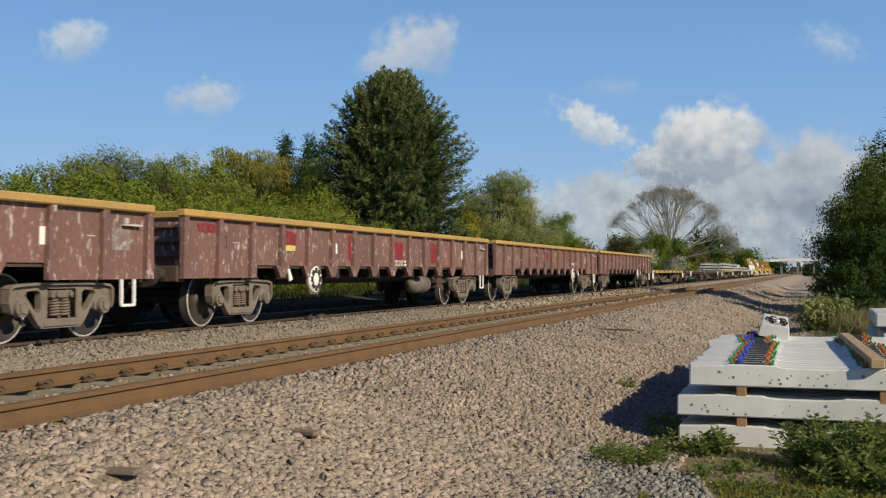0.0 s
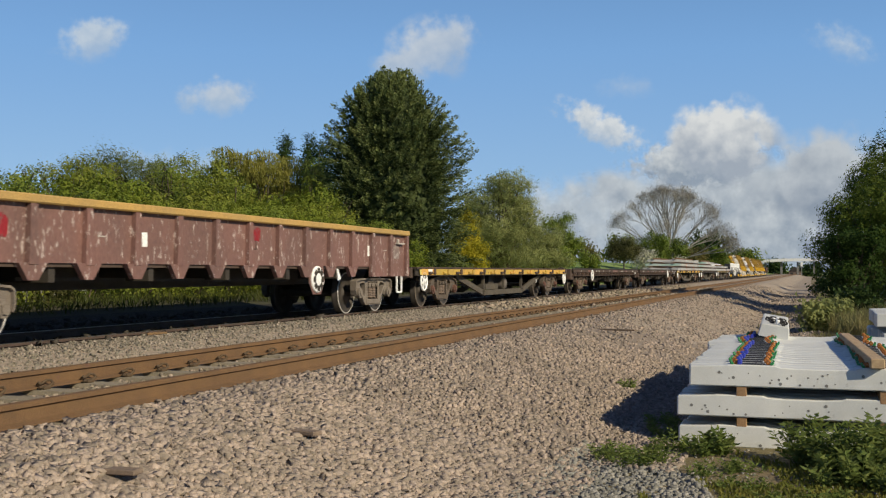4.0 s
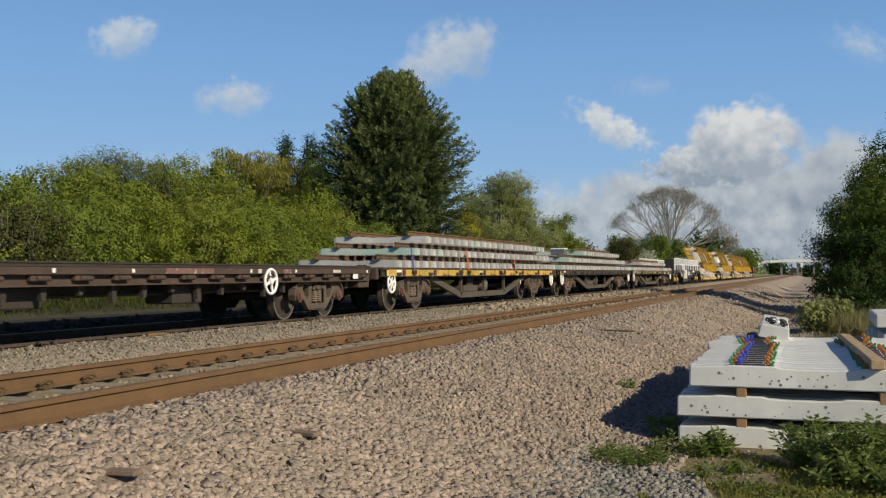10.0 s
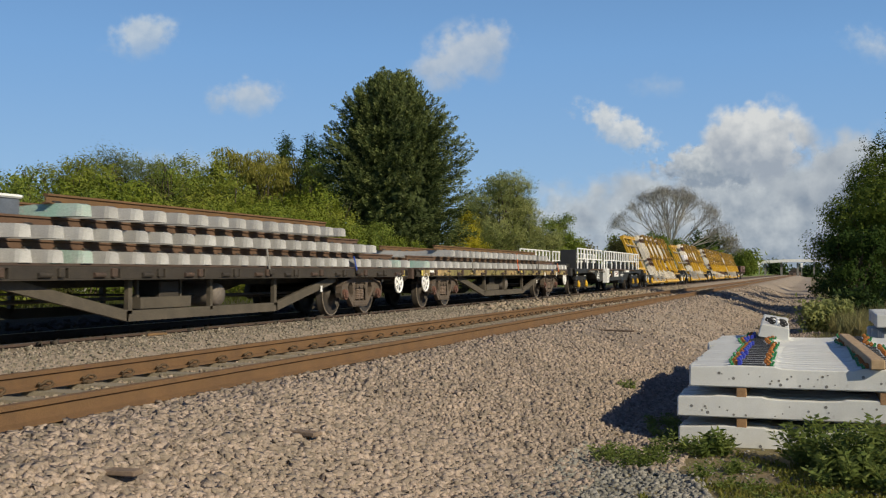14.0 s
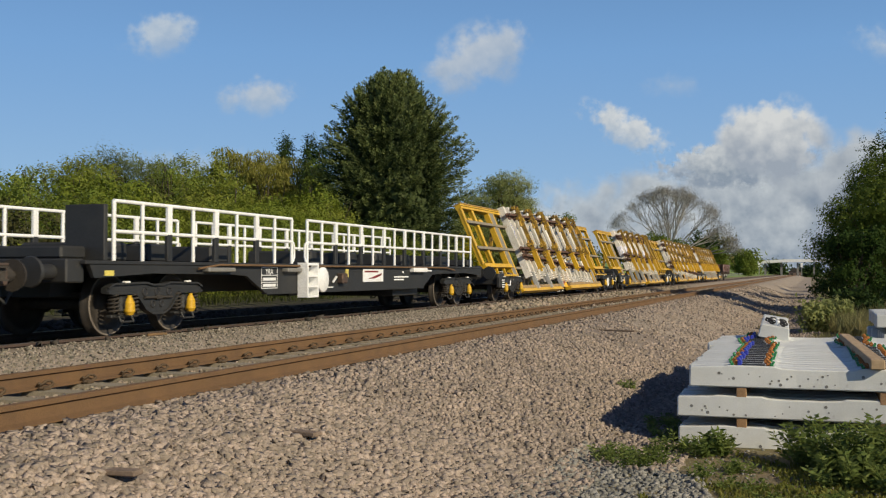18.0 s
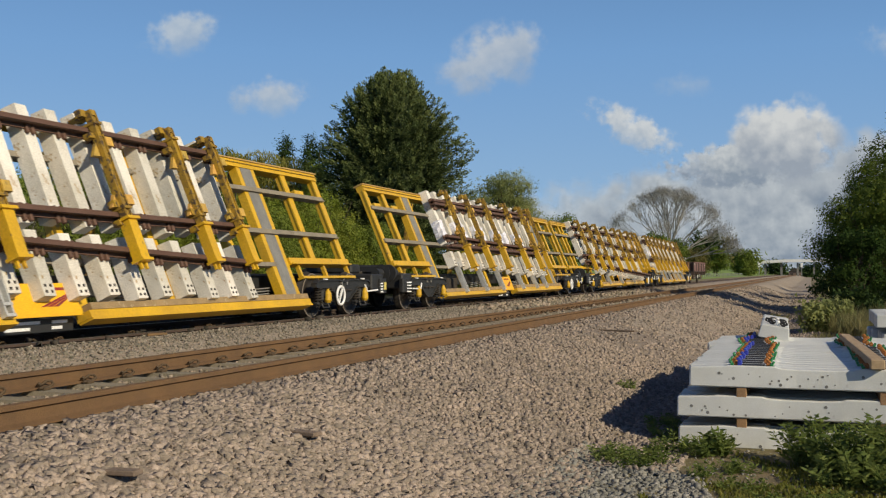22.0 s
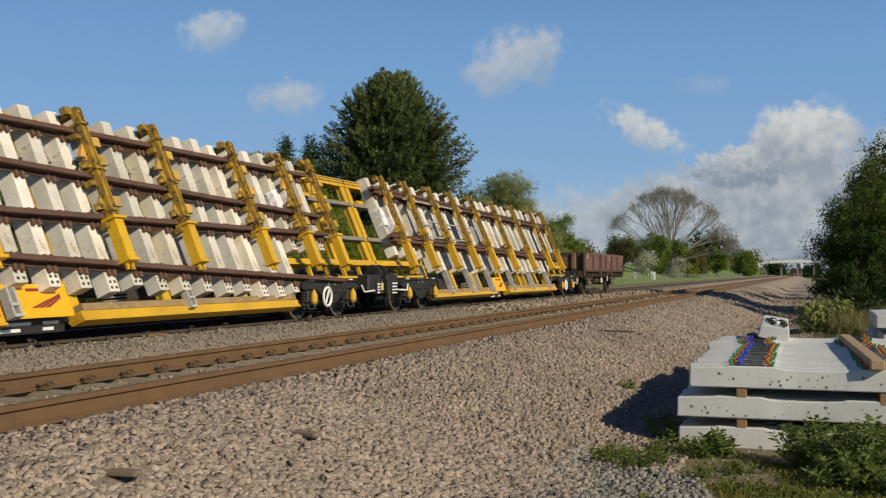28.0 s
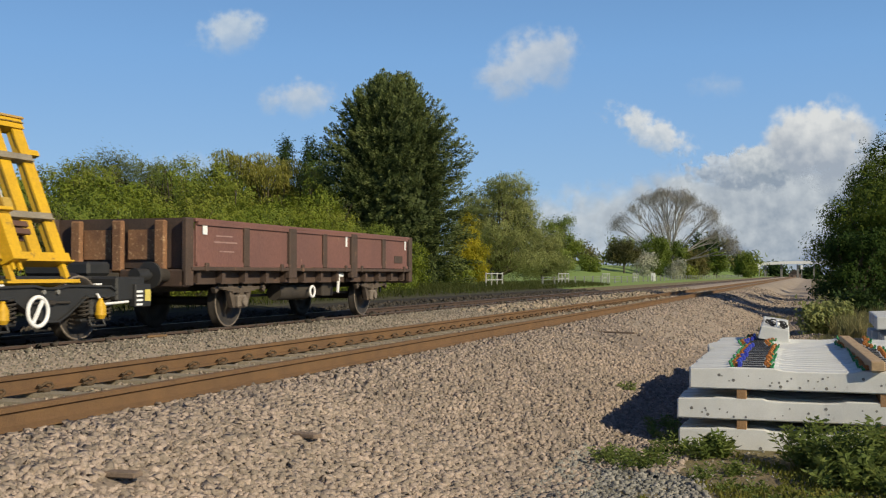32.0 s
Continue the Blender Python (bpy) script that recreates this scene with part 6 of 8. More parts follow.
# ---- four-wheeled open wagon at the rear ----
def open_wagon():
    w = thing("open_wagon", "brown four-wheeled open wagon with drop-side doors", "wagon", spot(0))
    hl, hw, zb, zt = 4.63, 1.22, 0.97, 1.72
    for s in (1, -1):
        for y0, y1 in ((-4.45, -1.5), (-1.2, 1.2), (1.5, 4.4)):
            d = part("door", Shape().box(*sorted((s * (hw - 0.04), s * hw)), y0, y1, zb + 0.03, zt - 0.07, 0.01), M_DROP, w, "faded brown drop-side door")
            for y in ((y0 + y1) / 2,):
                part("door_rib", Shape().box(*sorted((s * hw, s * (hw + 0.035))), y - 0.09, y + 0.09, zb + 0.03, zt - 0.08, 0.01), M_BROWN, d)
            part("door_frame", Shape().box(*sorted((s * hw, s * (hw + 0.02))), y0, y1, zb + 0.03, zb + 0.09).box(*sorted((s * hw, s * (hw + 0.03))), y0, y1, zt - 0.1, zt - 0.05), M_DROP, d)
            part("hinges", Shape().box(*sorted((s * hw, s * (hw + 0.05))), y0 + 0.2, y0 + 0.3, zb - 0.05, zb + 0.08, 0.01).box(*sorted((s * hw, s * (hw + 0.05))), y1 - 0.3, y1 - 0.2, zb - 0.05, zb + 0.08, 0.01), M_BROWN, d)
        for y in (-1.35, 1.35):
            part("side_post", Shape().box(*sorted((s * (hw - 0.06), s * (hw + 0.05))), y - 0.14, y + 0.14, 0.80, zt - 0.04, 0.015), M_BROWN, w)
        for y in (-hl, hl):
            part("corner_post", Shape().box(*sorted((s * (hw - 0.08), s * (hw + 0.01))), y - 0.1, y + 0.1, 0.7, zt, 0.015), M_BROWN, w)
        part("top_rail", Shape().box(*sorted((s * (hw - 0.06), s * (hw + 0.03))), -4.5, 4.5, zt - 0.06, zt, 0.012), M_DROP, w)
        part("curb_rail", Shape().box(*sorted((s * (hw - 0.1), s * (hw + 0.03))), -4.6, 4.6, zb - 0.04, zb + 0.02, 0.008), M_BROWN, w)
        sole = Shape().box(*sorted((s * 1.0, s * 1.06)), -4.6, 4.6, 0.72, 0.93)
        for i in range(13):
            y = -4.3 + i * 8.6 / 12
            sole.prism([(y - 0.05, 0.93), (y - 0.05, 0.74), (y + 0.05, 0.74), (y + 0.05, 0.93)], "x", *sorted((s * 1.06, s * 1.18)))
        part("solebar", sole, M_BROWN, w)
        for y in (-2.75, 2.85):
            g = Shape()
            x0, x1 = sorted((s * 0.92, s * 1.0))
            for k in (1, -1):
                q = [(y + k * 0.16, 0.33), (y + k * 0.24, 0.33), (y + k * 0.42, 0.74), (y + k * 0.26, 0.74)]
                g.prism(q if k > 0 else q[::-1], "x", x0, x1)
            for k in range(4):
                g.beam((s * 0.98, y - 0.75 + 0.15 * k, 0.66 - 0.025 * k), (s * 0.98, y + 0.75 - 0.15 * k, 0.66 - 0.025 * k), 0.09, 0.022)
            g.box(*sorted((s * 0.93, s * 1.04)), y - 0.07, y + 0.07, 0.52, 0.68, 0.015)
            g.beam((s * 0.98, y - 0.8, 0.68), (s * 0.98, y - 0.75, 0.6), 0.07, 0.1)
            g.beam((s * 0.98, y + 0.8, 0.68), (s * 0.98, y + 0.75, 0.6), 0.07, 0.1)
            part("axle_guard", g, M_BOGIE2, w)
            part("axlebox", Shape().box(*sorted((s * 0.9, s * 1.06)), y - 0.14, y + 0.14, 0.32, 0.54, 0.03).rod((s * 1.05, y, 0.43), (s * 1.1, y, 0.43), 0.08, 10), M_BOGIE, w)
    for s in (1, -1):
        e = Shape().box(-hw + 0.05, hw - 0.05, *sorted((s * (hl - 0.02), s * (hl - 0.07))), zb, zt)
        part("end_wall", e, M_BROWN, w, "dark rusty end wall")
        for x in (-0.75, 0.0, 0.75):
            part("end_stanchion", Shape().box(x - 0.09, x + 0.09, *sorted((s * hl, s * (hl + 0.1))), 0.75, zt - 0.03, 0.02), M_RUSTY, w)
        part("headstock", Shape().box(-1.2, 1.2, *sorted((s * (hl - 0.05), s * (hl + 0.1))), 0.68, 0.95, 0.02), M_BROWN, w)
        for x in (-0.4, 0.4):
            part("end_sheet", Shape().box(x - 0.25, x + 0.25, *sorted((s * hl, s * (hl + 0.015))), 1.1, 1.55), M_RUSTY, w)
    part("floor", Shape().box(-1.15, 1.15, -4.55, 4.55, 0.93, 0.97), M_BROWN, w)
    part("underframe", Shape().box(-0.35, 0.35, -4.5, 4.5, 0.6, 0.93).rod((0.8, -1.2, 0.55), (0.8, 0.0, 0.55), 0.15, 12).box(0.6, 0.95, 0.5, 1.0, 0.45, 0.75, 0.02).rod((0.6, -2.8, 0.5), (0.6, 2.8, 0.5), 0.025, 8), M_GRIME, w)
    part("brake_lever", Shape().beam((1.12, 0.9, 0.88), (1.14, 0.8, 0.52), 0.06, 0.03, (1, 0, 0)).box(1.1, 1.16, 0.8, 1.05, 0.82, 0.9, 0.01), M_WHITE, w, "white brake lever")
    part("safety_loop", Shape().hoop((1.05, -0.15, 0.55), 0.1, 0.025, "x", 14, 6), M_WHITE, w)
    for y in (-2.75, 2.85):
        wheelset(w, y, True)
    marks(w, [(1.235, -4.3, -4.17, 1.48, 1.66), (1.225, 0.98, 1.06, 1.42, 1.64), (1.235, 4.2, 4.27, 1.42, 1.66)], M_WHITE, "label_plate")
    marks(w, [(1.222, -3.9, -3.4, 1.46, 1.48), (1.222, -3.95, -3.25, 1.36, 1.385), (1.222, -3.8, -3.35, 1.22, 1.24)], M_FADED, "faded_marking")
    marks(w, [(1.225, 3.6, 4.1, 1.12, 1.28)], M_BROWN, "dark_plate")
    buffers(w, hl + 0.1, 0.86)
    return w


M_DROP = mat("faded_brown_paint", (0.195, 0.092, 0.074), (0.15, 0.075, 0.064), 1.0, 0.65, 0, 0.15, 40, c=(0.30, 0.17, 0.11), spots=0.64, stretch=(1, 1, 0.4), cs=4)
M_RUSTY = mat("orange_rust", (0.27, 0.14, 0.07), (0.17, 0.088, 0.05), 3.5, 0.9, 0, 0.3, 40, c=(0.42, 0.27, 0.15), spots=0.57, cs=5)
M_FADED = mat("faded_white", (0.34, 0.22, 0.2), (0.28, 0.17, 0.15), 3, 0.8, 0, 0.1, 60)
place(open_wagon(), 274.85)

# ---- foliage ----
def leaf_mat(name, a, b, scale=0.6, t=0.5, spec=0.12):
    return mat(name, a, b, scale, 0.6, 0, 0.0, 9, island=0.13, translucent=t, spec=spec, grainy=0.5, hue=0.1)


L_HEDGE = leaf_mat("hedge_leaf", (0.20, 0.242, 0.031), (0.125, 0.17, 0.024), t=0.35)
L_PALE = leaf_mat("pale_leaf", (0.235, 0.262, 0.042), (0.152, 0.193, 0.034), t=0.35)
L_WILLOW = leaf_mat("willow_leaf", (0.33, 0.315, 0.075), (0.23, 0.235, 0.055))
L_SALLOW = leaf_mat("sallow_leaf", (0.18, 0.215, 0.095), (0.12, 0.155, 0.07))
L_UMBER = leaf_mat("umber_leaf", (0.085, 0.085, 0.03), (0.055, 0.06, 0.022), t=0.25)
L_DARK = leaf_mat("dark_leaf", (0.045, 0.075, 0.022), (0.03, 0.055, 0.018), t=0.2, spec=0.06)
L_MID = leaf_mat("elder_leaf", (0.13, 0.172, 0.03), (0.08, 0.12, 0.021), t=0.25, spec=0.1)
# near-black leaf: the shade low on the right-hand trees, put into colour
L_SHADE = leaf_mat("shaded_leaf", (0.034, 0.062, 0.013), (0.02, 0.042, 0.01), t=0.2, spec=0.06)
# light and shade in colour: dark inner sprays and core, paler plume tips
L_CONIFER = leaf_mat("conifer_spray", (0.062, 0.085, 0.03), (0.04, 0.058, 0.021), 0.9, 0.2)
L_SPRAY = leaf_mat("conifer_lit_tip", (0.175, 0.21, 0.075), (0.12, 0.155, 0.055), 0.9, 0.2)
L_YELLOW = leaf_mat("yellow_leaf", (0.42, 0.37, 0.03), (0.29, 0.28, 0.03))
L_OLIVE = leaf_mat("olive_leaf", (0.31, 0.335, 0.135), (0.24, 0.275, 0.10))
L_BLOSSOM = leaf_mat("blossom", (0.55, 0.54, 0.46), (0.35, 0.38, 0.26))
L_GREEN = leaf_mat("fresh_leaf", (0.195, 0.242, 0.042), (0.13, 0.18, 0.034), t=0.35)
L_BROWNISH = leaf_mat("brownish_leaf", (0.19, 0.17, 0.06), (0.13, 0.13, 0.05))
L_WEED = leaf_mat("weed_leaf", (0.205, 0.255, 0.075), (0.125, 0.18, 0.045), 3.0)
L_DRY = leaf_mat("dry_grass", (0.27, 0.24, 0.11), (0.17, 0.18, 0.08), 2.0)
L_MOSS = leaf_mat("moss_blade", (0.245, 0.24, 0.06), (0.15, 0.175, 0.04), 2.5)
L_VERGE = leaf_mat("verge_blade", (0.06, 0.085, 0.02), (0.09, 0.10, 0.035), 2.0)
M_BARK = mat("bark", (0.10, 0.08, 0.06), (0.07, 0.055, 0.04), 3, 0.9, 0, 0.6, 25)
M_TWIG = mat("twigs", (0.235, 0.228, 0.21), (0.18, 0.174, 0.162), 3, 0.9, 0, 0.2, 25)


def leaf_cards(p, d, length, width, rng, flop=0.8, facing=False, plain=False):
    """Pointed leaves at p, along directions d, or facing that way: a bent four-corner blade each, or a plain three-cornered one."""
    n = len(p)
    if facing:
        out = d + rng.normal(0, 0.2, (n, 3))
        d = np.cross(out, rng.normal(0, 1, (n, 3)))
        flop = 0.0
    d = d + rng.normal(0, flop, (n, 3))
    d /= np.linalg.norm(d, axis=1)[:, None] + 1e-9
    r = out if facing else rng.normal(0, 1, (n, 3))
    w = np.cross(d, r)
    w /= np.linalg.norm(w, axis=1)[:, None] + 1e-9
    k = length * rng.uniform(0.6, 1.3, n)
    q = width * rng.uniform(0.7, 1.2, n)
    nn = np.cross(d, w) * (0.12 * k)[:, None]
    a = p - d * (k / 2)[:, None]
    b = p + d * (k / 2)[:, None] - nn
    if plain:
        e = (q / 2)[:, None]
        v = np.stack([a - nn, p + d * (k * 0.3)[:, None] + w * e, p + d * (k * 0.3)[:, None] - w * e], 1).reshape(-1, 3)
        return v, np.arange(3 * n).reshape(-1, 3)
    l1, r1 = p + w * (q / 2)[:, None] + nn * 0.3, p - w * (q / 2)[:, None] + nn * 0.3
    v = np.stack([a, l1, b, r1], 1).reshape(-1, 3)
    f = (np.array([(0, 1, 2, 3)])[None] + 4 * np.arange(n)[:, None, None]).reshape(-1, 4)
    return v, f


def clump_points(clumps, n, rng, shell=0.55):
    """Points in a set of squashed clumps (x, y, z, rx, ry, rz), denser to their outside, with their outward ways."""
    c = np.asarray(clumps, float)
    wt = (c[:, 3] * c[:, 4] * c[:, 5]) ** 0.67
    i = rng.choice(len(c), n, p=wt / wt.sum())
    d = rng.normal(0, 1, (n, 3))
    d /= np.linalg.norm(d, axis=1)[:, None]
    r = shell + (1.03 - shell) * rng.uniform(0, 1, n) ** 0.7
    r *= 1 + 0.14 * np.sin(d[:, 0] * 7 + i) * np.sin(d[:, 2] * 6 + 2 * i)
    return c[i, :3] + d * c[i, 3:] * r[:, None], d


def stem(sh, base, top, r0, r1, rnd, bends=4, wob=0.08):
    """A tapering, slightly crooked limb."""
    pts = [Vector(base).lerp(Vector(top), k / bends) for k in range(bends + 1)]
    ln = (Vector(top) - Vector(base)).length
    for k in range(1, bends):
        pts[k] += Vector((rnd.uniform(-1, 1), rnd.uniform(-1, 1), 0)) * wob * ln
    for k in range(bends):
        a, b = r0 + (r1 - r0) * k / bends, r0 + (r1 - r0) * (k + 1) / bends
        sh.rod(pts[k], pts[k + 1], a, 4, b)
    return pts


def broadleaf(name, label, x, y, clumps, n, leaf, material, seed, trunk=True, category="tree", flop=0.9, width=0.5, lean=(0, 0, 0.2), group="", shell=0.55):
    """A tree or bush: trunk and limbs to its clumps, and a crown of single leaves. Clumps are relative to its foot."""
    n, leaf = int(n * 0.8), leaf * 1.1
    rng, rnd = np.random.default_rng(seed), random.Random(seed)
    z0 = ground_z(x, y)
    if x < -13:
        clumps = [(c[0], c[1], max(c[2] - 0.5, 0.5 * c[5]), *c[3:]) for c in clumps]
    t = thing(name, label, category, pose(x, y, z0), group)
    sh = Shape()
    zc = max(c[2] for c in clumps)
    th = min(c[2] - c[5] * 0.6 for c in clumps)
    if trunk:
        hub = (rnd.uniform(-0.1, 0.1), rnd.uniform(-0.1, 0.1), max(0.5, th))
        stem(sh, (0, 0, -0.1), hub, 0.035 * zc, 0.028 * zc, rnd, 3, 0.03)
    else:
        hub = (0, 0, 0.0)
    for c in clumps:
        for _ in range(2 if trunk else 1):
            stem(sh, hub if trunk else (c[0] * 0.6, c[1] * 0.6, -0.05), (c[0] + rnd.uniform(-0.4, 0.4) * c[3], c[1] + rnd.uniform(-0.4, 0.4) * c[4], c[2] + 0.4 * c[5]), 0.011 * zc, 0.003 * zc, rnd, 4, 0.06)
        if not trunk:
            part("stem", sh, M_BARK, t)
            sh = Shape()
    if trunk:
        part("trunk", sh, M_BARK, t)
    if flop == 0.9:
        # leaves grow in tufts, each turned its own way
        k = 12
        p, d = clump_points(clumps, n // k, rng, shell)
        d = np.repeat(d + rng.normal(0, 0.24, d.shape), k, 0)
        p = np.repeat(p, k, 0) + rng.normal(0, leaf * 0.95, (len(d), 3))
    else:
        p, d = clump_points(clumps, n, rng, shell)
    p[:, 2] = np.maximum(p[:, 2], 0.02)
    v, f = leaf_cards(p, d + np.array(lean), leaf, leaf * width * (1.5 if flop == 0.9 else 1.15), rng, flop, flop == 0.9, True)
    part("crown", bulk("crown", v, f, material), None, t)
    return t


def clumpy(r, h, z0, k, seed, squash=0.75, sprigs=0, core=0.62, small=0.28):
    """Random clumps that fill an uneven crown r wide from z0 to h, with upright shoots above it."""
    rnd = random.Random(seed)
    out = [(0, 0, (z0 + h) / 2, r * core, r * core, (h - z0) * 0.42)]
    for i in range(k):
        a = 2 * math.pi * (i + rnd.uniform(0, 0.8)) / k * 2.4
        u = rnd.uniform(0.05, 1.0)
        z = z0 + (h - z0) * (0.15 + 0.75 * u)
        rr = r * (0.75 - 0.45 * max(0, u - 0.4)) * rnd.uniform(0.6, 1.0)
        s = r * rnd.uniform(small, 0.42)
        out.append((rr * math.cos(a), rr * math.sin(a), min(z, h - s * squash), s, s, s * squash))
    for i in range(sprigs):
        a, q, w = rnd.uniform(0, 6.28), r * 0.8 * math.sqrt(rnd.random()), rnd.uniform(0.2, 0.34) * r * 0.5
        out.append((q * math.cos(a), q * math.sin(a), h - 0.35 * q + rnd.uniform(-0.3, 0.1), w, w, w * rnd.uniform(1.2, 2.2)))
    return out


# near hedge along the far side of the line
rnd_h = random.Random(21)
HEDGE = "dense fresh-green hawthorn bush beside the railway"
for i in range(13):
    y = 13.5 + i * 2.1
    h = 3.3 + 0.35 * math.sin(i * 1.7) - (0.9 if i == 12 else 0.3 if i == 11 else 0) - (0.45 if i < 3 or i in (4, 5) else 0.3 if i == 8 else 0)
    x = -16.0 + rnd_h.uniform(-0.4, 0.4)
    broadleaf("hedge_bush", HEDGE, x, y, clumpy(2.15, h + 0.05, -0.1, 20, 100 + i, 0.8, 0, 0.52, 0.2), 30000, 0.068, L_UMBER if i == 2 else (L_HEDGE, L_PALE, L_HEDGE, L_GREEN)[i % 4], 40 + i, False, "bush", group="lineside hedge", shell=0.86)
rnd_b = random.Random(77)
thicket = thing("bare_thicket", "pale bare stems of a thicket at the hedge's foot", "bush", pose(-14.5, 16.3, ground_z(-14.5)))
for i in range(14):
    one = Shape()
    yb = rnd_b.uniform(-1.0, 1.3)
    stem(one, (rnd_b.uniform(-0.4, 0.2), yb, -0.05), (rnd_b.uniform(-0.9, 0.1), yb + rnd_b.uniform(-0.5, 0.7), rnd_b.uniform(1.1, 2.2)), 0.016, 0.005, rnd_b, 5, 0.05)
    part("bare_stem", one, M_TWIG, thicket)
# taller trees behind it
BACK = ((-24, 24, 4.3, 2.3, L_GREEN), (-25, 28.5, 4.5, 2.2, L_GREEN), (-26, 33, 5.2, 2.2, L_PALE), (-24, 36, 5.2, 2.2, L_GREEN), (-25, 40, 5.6, 2.4, L_PALE), (-24.5, 43.5, 4.3, 2.4, L_HEDGE),
        (-26.2, 44.5, 4.8, 2.2, L_HEDGE), (-27.5, 41.5, 6.3, 2.2, L_PALE), (-26.5, 55.5, 7.2, 2.3, L_GREEN), (-23, 33, 4.3, 2.3, L_UMBER), (-22, 39.5, 4.0, 2.3, L_PALE), (-22, 45.5, 4.5, 2.4, L_PALE), (-21, 28, 3.7, 2.2, L_HEDGE),
        (-20, 23, 3.2, 2.1, L_GREEN), (-20, 33.5, 4.2, 2.2, L_PALE), (-19.5, 39, 4.4, 2.0, L_HEDGE), (-21, 51, 4.6, 2.2, L_HEDGE))
for i, (x, y, h, r, m) in enumerate(BACK):
    broadleaf("hedgerow_tree", "small leafy tree rising behind the lineside hedge", x, y, clumpy(r, h + 0.25, 0.4, 17, 200 + i, 0.85, 3, 0.52, 0.22), 15500, 0.108, m, 80 + i, True, group="hedgerow trees", shell=0.84)
for i, (x, y, h) in enumerate(((-27.4, 36.7, 6.5), (-26.6, 37.9, 6.0), (-28.6, 36.2, 5.8))):
    broadleaf("willow_sapling", "wispy grey-green willow sapling blown by the wind", x, y, [(0, 0, h * 0.7, 0.7, 0.7, h * 0.28), (0.7, 0.3, h * 0.82, 0.6, 0.6, 0.8), (-0.5, 0.4, h * 0.6, 0.8, 0.7, 1.0)], 12000, 0.15, L_SALLOW, 300 + i, True, lean=(0.8, 0.3, 0.4), width=0.2)
for i, (x, y, h) in enumerate(((-32.6, 61.8, 10.2), (-31.2, 62.6, 10.3), (-30.6, 62.9, 9.7))):
    broadleaf("poplar", "dark slender poplar leaning in the wind", x, y, [(0.15 * k, 0, h * (0.45 + 0.11 * k), 0.55 - 0.06 * k, 0.55, 0.9) for k in range(5)], 6000, 0.2, L_DARK, 310 + i, True, lean=(0.5, 0.2, 0.9), width=0.35, group="poplars")


# the great conifer
def conifer(x, y, h, r, seed, n=140000):
    rng, rnd = np.random.default_rng(seed), random.Random(seed)
    t = thing("conifer_tree", "tall dense dark green cypress with feathery drooping sprays", "tree", pose(x, y, ground_z(x)))
    sh = Shape()
    stem(sh, (0, 0, -0.1), (0, 0, h * 0.93), 0.32, 0.03, rnd, 8, 0.004)
    for i in range(70):
        z = h * rnd.uniform(0.06, 0.9)
        a = rnd.uniform(0, 6.28)
        k = 0.75 * r * (1 - z / h) ** 0.45
        stem(sh, (0, 0, z), (k * math.cos(a), k * math.sin(a), z + 0.35 * k), 0.06, 0.012, rnd, 3, 0.04)
    part("trunk", sh, M_BARK, t)
    # feathery plumes that rise steeply at the crown and reach out lower down, over a dense core
    nb = 1400
    u = rng.uniform(0.0, 1.0, nb) ** 0.85
    a = rng.uniform(0, 2 * np.pi, nb)
    outline = np.interp(u, (0, 0.1, 0.33, 0.59, 0.71, 0.8, 0.88, 0.93, 0.97, 1.0), (0.96, 1.01, 1.04, 0.98, 0.89, 0.77, 0.62, 0.47, 0.29, 0.13)) * r
    lobes = 0.055 * np.sin(a * 5 + 9 * u) + 0.05 * np.sin(a * 9 - 14 * u + 1)
    outline *= (1 + lobes) * np.where(rng.uniform(0, 1, nb) < 0.33, rng.uniform(0.97, 1.16, nb), rng.uniform(0.62, 0.94, nb))
    tip = np.stack([outline * np.cos(a), outline * np.sin(a), (0.02 + 0.95 * u) * h], 1)
    rise = np.interp(u, (0, 0.3, 0.7, 0.9, 1.0), (0.02, 0.25, 0.75, 1.5, 3.0)) + rng.normal(0, 0.16, nb)
    way = np.stack([np.cos(a), np.sin(a), rise], 1) + rng.normal(0, 0.15, (nb, 3))
    way /= np.linalg.norm(way, axis=1)[:, None]
    reach = rng.uniform(1.0, 1.9, nb)
    # a few leaders stand clear of the rounded top
    for k, (lx, ly, lz) in enumerate(((-0.5, -0.2, 0.99), (-0.35, -0.1, 0.965), (0.85, 0.3, 0.975), (0.75, 0.2, 0.95), (-1.1, -0.4, 0.935), (1.35, 0.5, 0.925), (0.2, 0.1, 0.95), (-1.5, -0.5, 0.90))):
        tip[k], way[k], reach[k] = (lx, ly, lz * h), (0.05, 0.0, 1.0), 1.3
    per = n // nb
    b = np.repeat(np.arange(nb), per)
    q = rng.uniform(0, 1, len(b)) ** 0.75
    flat = np.cross(way, np.array([0, 0, 1.0]))
    flat /= np.linalg.norm(flat, axis=1)[:, None] + 1e-9
    lift = np.cross(flat, way)
    off = rng.normal(0, 1, len(b)) * 0.098 * (1.06 - q) ** 0.85 * reach[b]
    bend = rng.normal(0, 0.07, len(b)) - 0.16 * np.abs(off) - 0.10 * q ** 3 * (u[b] < 0.75)
    p = tip[b] + way[b] * ((q - 0.72) * reach[b])[:, None] + flat[b] * off[:, None] + lift[b] * bend[:, None]
    d = way[b] + flat[b] * (np.sign(off) * 0.55)[:, None] - np.array([0, 0, 0.18])
    core_n = 22000
    cu, ca = rng.uniform(0.02, 0.93, core_n), rng.uniform(0, 2 * np.pi, core_n)
    cr = 0.74 * r * np.interp(cu, (0, 0.2, 0.45, 0.7, 0.88, 1.0), (0.9, 0.98, 1.0, 0.85, 0.55, 0.2)) * rng.uniform(0.7, 1.0, core_n)
